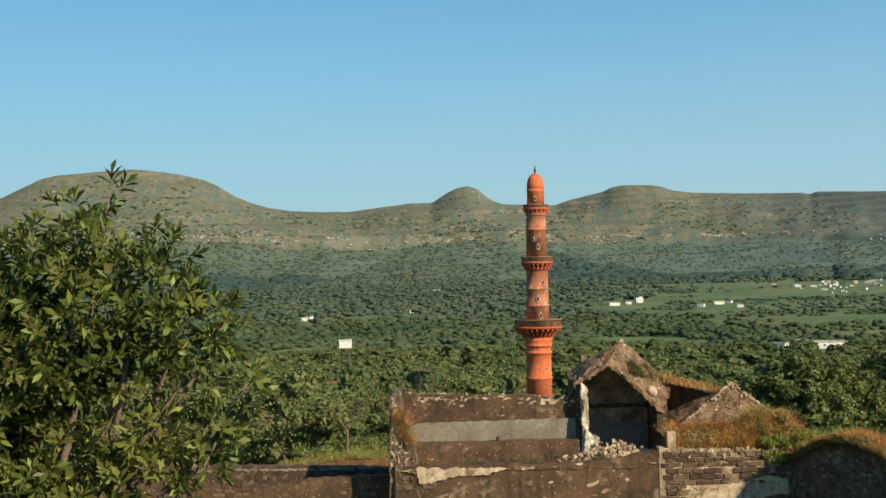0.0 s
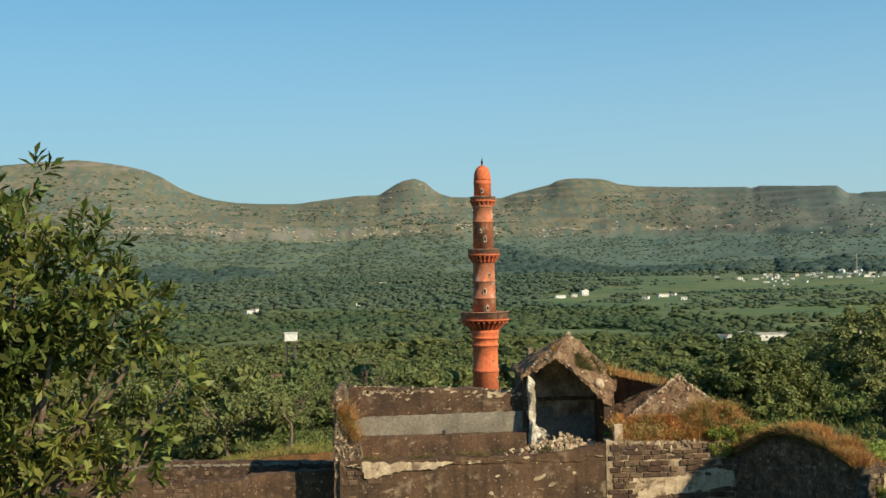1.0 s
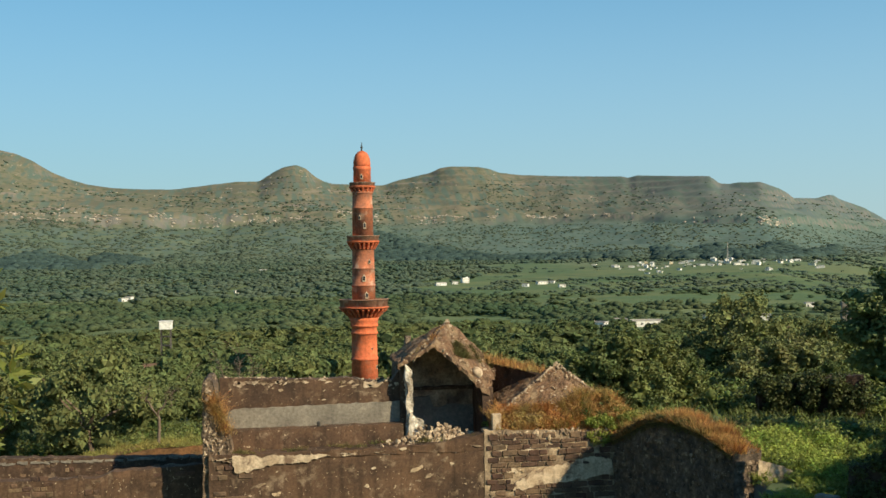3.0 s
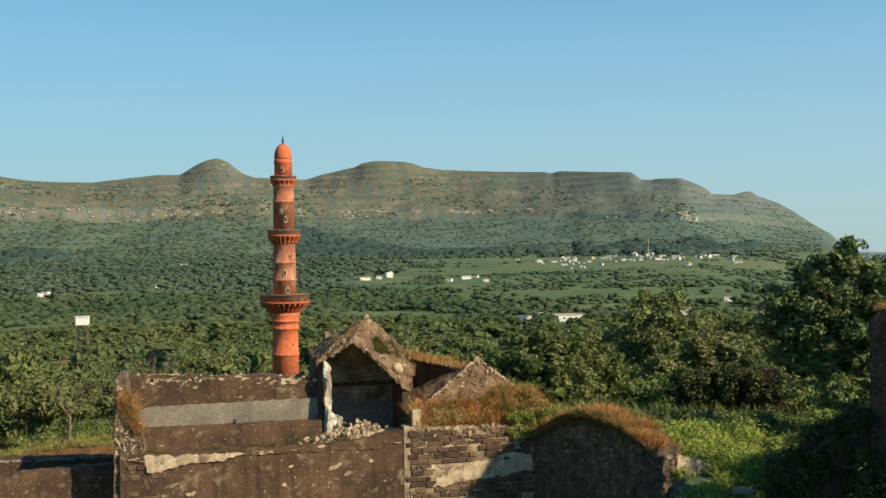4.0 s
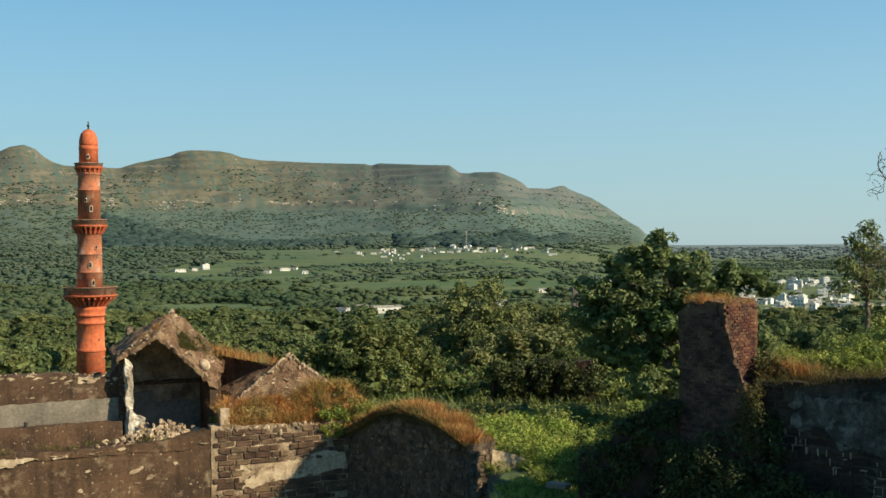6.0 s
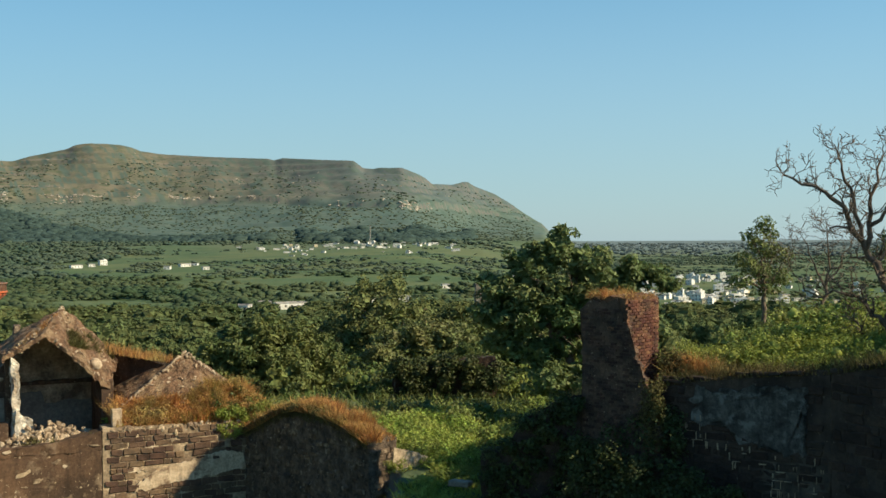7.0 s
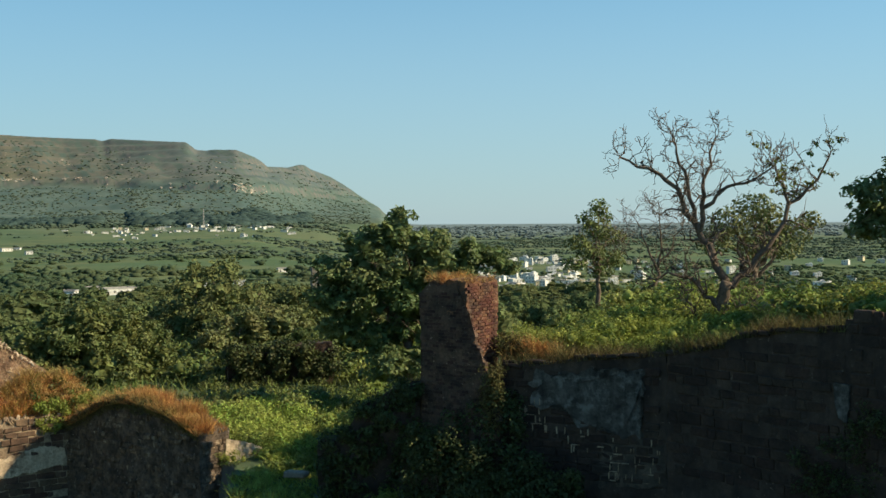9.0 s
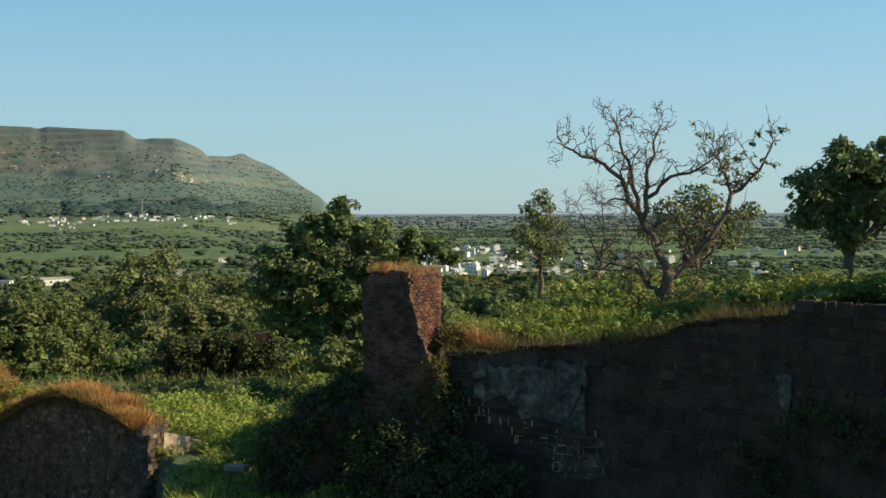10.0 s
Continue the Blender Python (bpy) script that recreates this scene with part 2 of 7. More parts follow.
# ---------------------------------------------------------------- helpers


def part(name, bm, mat, parent=None, label="", smooth=False):
    """Links a bmesh (or a finished mesh) as one mesh object under a thing or a part."""
    if isinstance(bm, bmesh.types.BMesh):
        me = bpy.data.meshes.new(name)
        bm.normal_update()
        bm.to_mesh(me)
        bm.free()
    else:
        me = bm
    if mat is not None and not me.materials:
        me.materials.append(mat)
    if smooth:
        me.polygons.foreach_set("use_smooth", [True] * len(me.polygons))
    ob = new(name, me)
    if parent is not None:
        ob.parent = parent
    return tagged(ob, label)


def thing(name, label, category, group="", kind="", at=(0, 0, 0), turn=0.0):
    ob = new(name)
    ob.empty_display_size = 0.2
    ob.matrix_world = pose(*at, 0, 0, turn)
    return tagged(ob, label, category, group, kind)


def np_mesh(name, V, F, mat, inner=None, second=None):
    """A mesh from arrays: V (n, 3), F (m, 3 or 4)."""
    V, F = np.asarray(V, dtype=np.float32), np.asarray(F, dtype=np.int32)
    me = bpy.data.meshes.new(name)
    me.vertices.add(len(V))
    me.vertices.foreach_set("co", V.ravel())
    k = F.shape[1]
    me.loops.add(F.size)
    me.loops.foreach_set("vertex_index", F.ravel())
    me.polygons.add(len(F))
    me.polygons.foreach_set("loop_start", np.arange(0, F.size, k, dtype=np.int32))
    me.polygons.foreach_set("loop_total", np.full(len(F), k, dtype=np.int32))
    me.update(calc_edges=True)
    me.materials.append(mat)
    if inner is not None:
        me.materials.append(second)
        me.polygons.foreach_set("material_index", np.asarray(inner, dtype=np.int32))
    return me


def add_box(bm, c, s, m=None, jitter=0.0, bevel=0.0):
    """A box of size s round c, in the frame m, with its corners shaken and its edges bevelled."""
    r = bmesh.ops.create_cube(bm, size=1.0)
    vs = r["verts"]
    for v in vs:
        p = Vector((c[0] + v.co.x * s[0], c[1] + v.co.y * s[1], c[2] + v.co.z * s[2]))
        if jitter:
            p += Vector((random.uniform(-1, 1), random.uniform(-1, 1), random.uniform(-1, 1))) * jitter
        v.co = m @ p if m else p
    if bevel:
        es = {e for v in vs for e in v.link_edges}
        bmesh.ops.bevel(bm, geom=list(es), offset=bevel, segments=1, affect="EDGES")
    return vs


def add_ring(bm, profile, seg=32, centre=(0, 0), close_top=True):
    """A turned body from (radius, z) pairs."""
    rows = []
    for r, z in profile:
        rows.append([bm.verts.new((centre[0] + r * math.cos(2 * math.pi * i / seg), centre[1] + r * math.sin(2 * math.pi * i / seg), z)) for i in range(seg)])
    for a, b in zip(rows, rows[1:]):
        for i in range(seg):
            bm.faces.new((a[i], a[(i + 1) % seg], b[(i + 1) % seg], b[i]))
    if close_top:
        bm.faces.new(rows[-1])
        bm.faces.new(rows[0][::-1])


def add_tube(bm, pts, radii, seg=7):
    """A tapering limb along pts."""
    rows, side = [], None
    for i, p in enumerate(pts):
        d = (pts[min(i + 1, len(pts) - 1)] - pts[max(i - 1, 0)]).normalized()
        side = d.orthogonal().normalized() if side is None else (side - d * side.dot(d)).normalized()
        up = d.cross(side)
        rows.append([bm.verts.new(p + (side * math.cos(2 * math.pi * k / seg) + up * math.sin(2 * math.pi * k / seg)) * radii[i]) for k in range(seg)])
    for a, b in zip(rows, rows[1:]):
        for k in range(seg):
            bm.faces.new((a[k], a[(k + 1) % seg], b[(k + 1) % seg], b[k]))
    bm.faces.new(rows[-1])
    bm.faces.new(rows[0][::-1])


def rough_wall(p0, p1, thick, z0, top, step=0.3, rough=0.04, seed=0):
    """A wall from p0 to p1 with an uneven surface and a ragged top. top: height along the wall, a function of metres. Thickness lies to the left of the way."""
    bm = bmesh.new()
    p0, p1 = Vector(p0), Vector(p1)
    length = (p1 - p0).length
    d = (p1 - p0) / length
    nrm = Vector((-d.y, d.x))
    nu = max(2, int(length / step))
    nw = max(1, int(thick / (2 * step)))
    grid = {}
    zmax = max(top(length * i / nu) for i in range(nu + 1))
    nv = max(2, int((zmax - z0) / step))

    def put(i, j, k):
        key = (i, j, k)
        if key not in grid:
            s, w = length * i / nu, thick * j / nw
            zt = top(s) + 0.10 * noise.noise((s * 2.1 + seed, w * 2, seed))
            z = z0 + (zt - z0) * k / nv
            q = p0 + d * s + nrm * w
            n1 = noise.noise_vector((q.x * 1.3, q.y * 1.3 + seed, z * 1.3)) * rough + noise.noise_vector((q.x * 4, q.y * 4, z * 4 + seed)) * rough * 0.6
            grid[key] = bm.verts.new((q.x + n1.x, q.y + n1.y, z + n1.z))
        return grid[key]

    for i in range(nu):
        for k in range(nv):
            bm.faces.new((put(i, 0, k), put(i + 1, 0, k), put(i + 1, 0, k + 1), put(i, 0, k + 1)))
            bm.faces.new((put(i + 1, nw, k), put(i, nw, k), put(i, nw, k + 1), put(i + 1, nw, k + 1)))
        for j in range(nw):
            bm.faces.new((put(i, j, nv), put(i + 1, j, nv), put(i + 1, j + 1, nv), put(i, j + 1, nv)))
    for j in range(nw):
        for k in range(nv):
            bm.faces.new((put(0, j + 1, k), put(0, j, k), put(0, j, k + 1), put(0, j + 1, k + 1)))
            bm.faces.new((put(nu, j, k), put(nu, j + 1, k), put(nu, j + 1, k + 1), put(nu, j, k + 1)))
    return bm


def knots(pairs):
    xs, ys = zip(*pairs)
    return lambda s: float(np.interp(s, xs, ys))


# ---------------------------------------------------------------- terrain
AZ = [-60, -40, -24, -21, -19.3, -18.6, -17, -15.1, -14, -12.9, -11.8, -11.1, -10.2, -9.4, -8.6, -7.5, -6.1, -4.7, -3.9, -2.5, -1.6, -0.5, 0.2, 0.7, 1.3, 1.8, 2.2, 2.6, 3.1, 5.6, 6.4, 8.0, 8.35, 8.9, 10.3, 10.9, 11.4,
      12.3, 14.8, 17.4, 17.75, 18.1, 20.4, 21.6, 21.9, 22.1, 22.6, 22.85, 24, 24.4, 24.95, 25.3, 25.5, 26.5, 27, 27.25, 27.6, 28.6, 29.3, 30.1, 31, 31.7, 33, 36, 50]
EL = [1, 2.4, 3.6, 4.1, 4.98, 5.17, 5.35, 5.5, 5.4, 5.27, 5.03, 4.75, 4.2, 3.86, 3.61, 3.43, 3.36, 3.37, 3.47, 3.64, 3.76, 3.77, 4.22, 4.47, 4.58, 4.39, 4.01, 3.76, 3.6, 3.52, 3.78, 4.13, 4.31, 4.39, 4.35, 4.24, 4.04,
      3.92, 3.78, 3.74, 3.65, 3.78, 3.66, 3.61, 3.41, 3.24, 3.22, 3.28, 3.28, 3.13, 2.9, 2.67, 2.47, 2.42, 2.55, 2.57, 2.34, 1.94, 1.52, 0.96, 0.4, 0.05, -0.2, -0.5, -0.5]


def crest_r(az):
    """How far off the hills' brow is: level with the left range, then a spur that comes nearer, and a last hill behind it."""
    near = min(1.0, max(0.0, (az - 12.0) / 13.6))
    back = min(1.0, max(0.0, (az - 24.0) / 5.0))
    return 3000 - 420 * near * near * (3 - 2 * near) + 620 * back * back * (3 - 2 * back)


def hill_r(az, s):
    """Distance at the share s of the way from the hills' foot to the brow."""
    c = crest_r(az)
    return c * (0.56 + 0.44 * s)


def ground_z(x, y, detail=True):
    """Height of the land: the fort's terrace, its slope, the wooded plain and the flat-topped hills."""
    r = math.hypot(x, y)
    az = math.degrees(math.atan2(x, y))
    z = float(np.interp(r, (0, 8.4, 9.4, 12, 25, 60, 80, 110, 160, 300, 500, 900, 1300, 5000), (38.2, 38.1, 37.3, 34.5, 26, 24.6, 26.5, 24, 20, 13, 7, 4, 3, 3)))
    if -70 < az < 36 and r > 500:
        side = min(1.0, max(0.0, (33 - az) / 5))
        rc = crest_r(az)
        foot = 0.56 * rc
        a = min(1, (r - 500) / (foot - 500))
        z += 26 * a * a * (3 - 2 * a) * side
        if r > foot:
            e = float(np.interp(az, AZ, EL))
            zc = EYE + rc * math.tan(radians(e))
            s = (r - foot) / (rc - foot)
            # below the brow the slope runs smoother than the skyline
            brow = min(1.0, max(0.0, (s - 0.72) / 0.26))
            even = float(np.mean(np.interp((az - 1.8, az - 0.9, az, az + 0.9, az + 1.8), AZ, EL)))
            e = even + (e - even) * brow * brow * (3 - 2 * brow)
            if detail:
                u = az * 52.0
                spur = 0.020 * noise.noise((u / 170, s * 0.9, 1.5)) + 0.006 * noise.noise((u / 60, s * 2.5, 4.5)) + 0.004 * noise.noise((u / 22, s * 5, 9.5))
                s = max(0.0, s + spur * min(1.0, s * 3))
            low = float(np.interp(az, (-20, 0, 10, 18, 26, 30), (2.0, 1.85, 1.62, 1.5, 1.2, 0.5)))
            low, high = min(low, 0.45 * e), min(low + 0.34, 0.62 * e)
            if s < 1:
                el = float(np.interp(s, (0, 0.34, 0.62, 0.638, 0.80, 0.955, 0.985, 1.0), (-0.42, 0.36 * low - 0.2, low, high, high + 0.45 * (e - high), e - 0.16, e - 0.02, e)))
                hz = EYE + (foot + (rc - foot) * s) * math.tan(radians(el))
                if detail:
                    # level beds of hard rock that step the slope
                    w = min(1.0, max(0.0, (s - 0.60) / 0.05)) * min(1.0, max(0.0, (0.985 - s) / 0.03)) * min(1.0, max(0.25, 0.75 + 1.4 * noise.noise((az * 0.5, hz / 30, 2.5))))
                    q = (hz + 5 * noise.noise((az * 0.4, 0, 3.5))) / 17.0
                    f = q - math.floor(q)
                    hz += 0.72 * w * 17.0 * (min(1.0, max(0.0, (f - 0.62) / 0.30)) - f)
                    hz += min(1.0, s * 4) * min(1.0, max(0.0, (0.97 - s) * 6)) * (9 * noise.noise((x / 190, y / 190, 0)) + 5 * noise.noise((x / 60, y / 60, 3)))
            else:
                hz = z + (zc - z) * float(np.interp(s, (1.0, 1.2, 1.9), (1.0, 0.985, 0.5)))
            z = max(z, z + (hz - z) * min(1.0, max(0.0, (32.2 - az) / 1.2)))
    if detail and r < 1700:
        z += min(1.0, r / 60) * 0.25 * noise.noise((x / 9, y / 9, 7)) + min(3.0, r / 150) * noise.noise((x / 90, y / 90, 11))
    # the raised ground to the right, held by the long wall
    line = 0.727 * y if y > 44 else 30.9 + 0.5 * (43.6 - y) if y > 37.6 else 33.9
    soft = 1.2 + max(0.0, y - 44) * 0.25
    up = min(1.0, max(0.0, (x - line) / soft)) * min(1, max(0, (105 - r) / 40)) * min(1, max(0, (r - 20) / 8))
    up = up * up * (3 - 2 * up)
    z += up * max(0.0, 33.7 + max(0.0, (40 - y) * 0.12) + min(1.0, max(0.0, (x - line - 3) / 4)) - z)
    # the overgrown bank below the pillar
    bank = max(0.0, 1 - math.hypot((x - 28.6) / 4.0, (y - 46.0) / 6.5)) if x < line + 1 else 0.0
    z += min(1.0, bank * 1.6) * max(0.0, 27.8 - z)
    bank = max(0.0, 1 - math.hypot((x - 31.5) / 6.0, (y - 51.5) / 6.5))
    z += min(1.0, bank * 1.7) * max(0.0, 31.3 - z)
    # the green slope between the two ruins
    if 16 < az < 40 and 40 < r < 130:
        past = (x - 19.2 - 0.338 * (65 - y)) / 0.7 if y > 54.2 else (x - 22.5 - 0.4 * (y - 54.2)) / 0.7
        k = min(1, (r - 40) / 8) * min(1, (130 - r) / 30) * min(1.0, max(0.0, past))
        z += k * max(0, 29.2 - 0.09 * max(0, 60 - y) - 0.1 * max(0, 54 - y) - z) * min(1.0, max(0.0, (77.0 - x - y) / 2 if y < 50.5 else 1.0))
    return z


def build_terrain():
    azs = np.concatenate([np.arange(-26, -21, 0.33), np.arange(-21, 34, 0.15), np.arange(34, 62, 0.33), np.arange(62, 334, 4.0)])
    rs = np.concatenate([[0.8], np.geomspace(2, 24, 16), np.arange(25, 62, 0.6), np.geomspace(62.5, 1300, 84), np.linspace(1320, 3360, 138), np.geomspace(3450, 4900, 7)])
    na, nr = len(azs), len(rs)
    V = np.empty((nr * na + 1, 3))
    for i, r in enumerate(rs):
        for j, a in enumerate(azs):
            x, y = r * math.sin(radians(a)), r * math.cos(radians(a))
            V[i * na + j] = x, y, ground_z(x, y)
    V[-1] = 0, 0, 38.2
    i, j = np.meshgrid(np.arange(nr - 1), np.arange(na), indexing="ij")
    k = (j + 1) % na
    F = np.stack([i * na + j, (i + 1) * na + j, (i + 1) * na + k, i * na + k], -1).reshape(-1, 4)
    F = F[:, ::-1]
    centre = np.stack([np.arange(na), np.full(na, nr * na), np.full(na, nr * na), (np.arange(na) + 1) % na], -1)
    F3 = np.concatenate([F[:, (0, 1, 2)], F[:, (0, 2, 3)], centre[:, (1, 0, 3)][:, ::-1]])
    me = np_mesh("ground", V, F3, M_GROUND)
    me.polygons.foreach_set("use_smooth", [True] * len(me.polygons))
    ob = new("ground", me)
    tagged(ob, "green wooded plain rising to bare brown flat-topped hills", "ground", kind="structure")


def ground_material():
    """Scrub and grass on the flat, straw-brown turf on the hills, bare pale rock where it is steep."""
    m = bpy.data.materials.new("land")
    m.use_nodes = True
    n, lk = m.node_tree.nodes, m.node_tree.links
    bsdf = n["Principled BSDF"]
    bsdf.inputs["Roughness"].default_value, bsdf.inputs["Specular IOR Level"].default_value = 0.95, 0.1
    geo = n.new("ShaderNodeNewGeometry")
    xyz = n.new("ShaderNodeSeparateXYZ")
    lk.new(geo.outputs["Position"], xyz.inputs[0])
    nrm = n.new("ShaderNodeSeparateXYZ")
    lk.new(geo.outputs["True Normal"], nrm.inputs[0])

    def nz(s, d=6.0, rough=0.65):
        t = n.new("ShaderNodeTexNoise")
        t.inputs["Scale"].default_value, t.inputs["Detail"].default_value, t.inputs["Roughness"].default_value = s, d, rough
        lk.new(geo.outputs["Position"], t.inputs["Vector"])
        return t.outputs[0]

    def rg(x, a, b, c=0.0, d=1.0):
        r = n.new("ShaderNodeMapRange")
        for i, v in enumerate((a, b, c, d)):
            r.inputs[i + 1].default_value = v
        lk.new(x, r.inputs[0])
        return r.outputs[0]

    def mix(f, a, b):
        x = n.new("ShaderNodeMix")
        x.data_type = "RGBA"
        for sock, v in ((x.inputs[0], f), (x.inputs[6], a), (x.inputs[7], b)):
            if hasattr(v, "links"):
                lk.new(v, sock)
            else:
                sock.default_value = (*v, 1) if isinstance(v, tuple) else v
        return x.outputs[2]

    flat = mix(rg(nz(0.012), 0.42, 0.6), (0.085, 0.122, 0.05), (0.15, 0.17, 0.072))
    flat = mix(rg(nz(0.06), 0.55, 0.68), flat, (0.05, 0.07, 0.022))
    # fields of the outer plain, paler and bluer with distance: haze painted in
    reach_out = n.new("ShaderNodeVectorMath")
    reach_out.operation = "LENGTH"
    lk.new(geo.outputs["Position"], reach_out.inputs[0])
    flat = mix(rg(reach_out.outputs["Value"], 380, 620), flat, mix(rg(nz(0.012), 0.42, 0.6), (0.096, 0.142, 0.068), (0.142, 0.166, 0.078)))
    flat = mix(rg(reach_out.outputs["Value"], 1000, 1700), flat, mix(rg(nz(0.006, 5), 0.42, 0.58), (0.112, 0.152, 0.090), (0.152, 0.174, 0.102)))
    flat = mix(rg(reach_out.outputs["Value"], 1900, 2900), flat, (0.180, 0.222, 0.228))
    flat = mix(rg(nz(0.03, 7), 0.52, 0.66, 0.0, 0.75), flat, (0.074, 0.112, 0.062))
    turf = mix(rg(nz(0.008), 0.4, 0.62), (0.190, 0.168, 0.122), (0.156, 0.152, 0.106))
    turf = mix(rg(nz(0.05, 5), 0.50, 0.60), turf, (0.100, 0.114, 0.074))
    lay = n.new("ShaderNodeMapping")
    lay.inputs["Scale"].default_value = (0.004, 0.004, 0.075)
    lk.new(geo.outputs["Position"], lay.inputs[0])
    bed = n.new("ShaderNodeTexNoise")
    bed.inputs["Scale"].default_value, bed.inputs["Detail"].default_value = 1.0, 5
    lk.new(lay.outputs[0], bed.inputs["Vector"])
    turf = mix(rg(bed.outputs[0], 0.50, 0.60), turf, (0.130, 0.128, 0.095))
    turf = mix(rg(bed.outputs[0], 0.40, 0.33), turf, (0.215, 0.185, 0.150))
    # right-hand hills bluer: their haze and shade are put into the colour
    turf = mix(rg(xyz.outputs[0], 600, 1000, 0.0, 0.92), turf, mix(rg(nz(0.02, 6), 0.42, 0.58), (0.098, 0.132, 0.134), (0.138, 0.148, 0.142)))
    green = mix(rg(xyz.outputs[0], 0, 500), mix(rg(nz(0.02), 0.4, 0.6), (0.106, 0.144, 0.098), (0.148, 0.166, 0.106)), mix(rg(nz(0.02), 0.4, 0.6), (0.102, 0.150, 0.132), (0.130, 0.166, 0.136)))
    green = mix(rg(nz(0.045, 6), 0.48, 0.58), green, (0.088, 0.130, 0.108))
    wob = n.new("ShaderNodeMath")
    wob.operation = "MULTIPLY_ADD"
    lk.new(nz(0.006, 4), wob.inputs[0])
    wob.inputs[1].default_value = 40
    lk.new(xyz.outputs[2], wob.inputs[2])
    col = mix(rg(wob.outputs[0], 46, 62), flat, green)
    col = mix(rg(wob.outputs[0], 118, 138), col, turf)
    rock = mix(rg(nz(0.03), 0.4, 0.6), (0.205, 0.185, 0.162), (0.148, 0.146, 0.134))
    # single thorn bushes, too far off to stand apart
    cell = n.new("ShaderNodeMapping")
    cell.inputs["Scale"].default_value = (0.085, 0.016, 0.0)
    lk.new(geo.outputs["Position"], cell.inputs[0])
    for size, reach, tint in ((1.0, 0.40, (0.098, 0.130, 0.110)), (0.55, 0.46, (0.104, 0.138, 0.114))):
        dots = n.new("ShaderNodeTexVoronoi")
        dots.inputs["Scale"].default_value = size
        lk.new(cell.outputs[0], dots.inputs["Vector"])
        here = n.new("ShaderNodeMath")
        here.operation = "MULTIPLY"
        lk.new(rg(dots.outputs["Distance"], reach, reach * 0.55), here.inputs[0])
        lk.new(rg(nz(0.011, 3), 0.34, 0.50), here.inputs[1])
        only = n.new("ShaderNodeMath")
        only.operation = "MULTIPLY"
        lk.new(here.outputs[0], only.inputs[0])
        lk.new(rg(wob.outputs[0], 60, 80), only.inputs[1])
        col = mix(only.outputs[0], col, tint)
    steep = n.new("ShaderNodeMath")
    steep.operation = "MULTIPLY"
    lk.new(rg(nrm.outputs[2], 0.80, 0.68), steep.inputs[0])
    lk.new(rg(nz(0.03, 5), 0.42, 0.56), steep.inputs[1])
    col = mix(steep.outputs[0], col, rock)
    lk.new(col, bsdf.inputs["Base Color"])
    b = n.new("ShaderNodeBump")
    b.inputs["Strength"].default_value, b.inputs["Distance"].default_value = 0.2, 2.0
    lk.new(nz(0.08, 6), b.inputs["Height"])
    lk.new(b.outputs[0], bsdf.inputs["Normal"])
    return m


M_GROUND = ground_material()
build_terrain()

# ---------------------------------------------------------------- the orange minaret
TX, TY = 12.35, 151.8


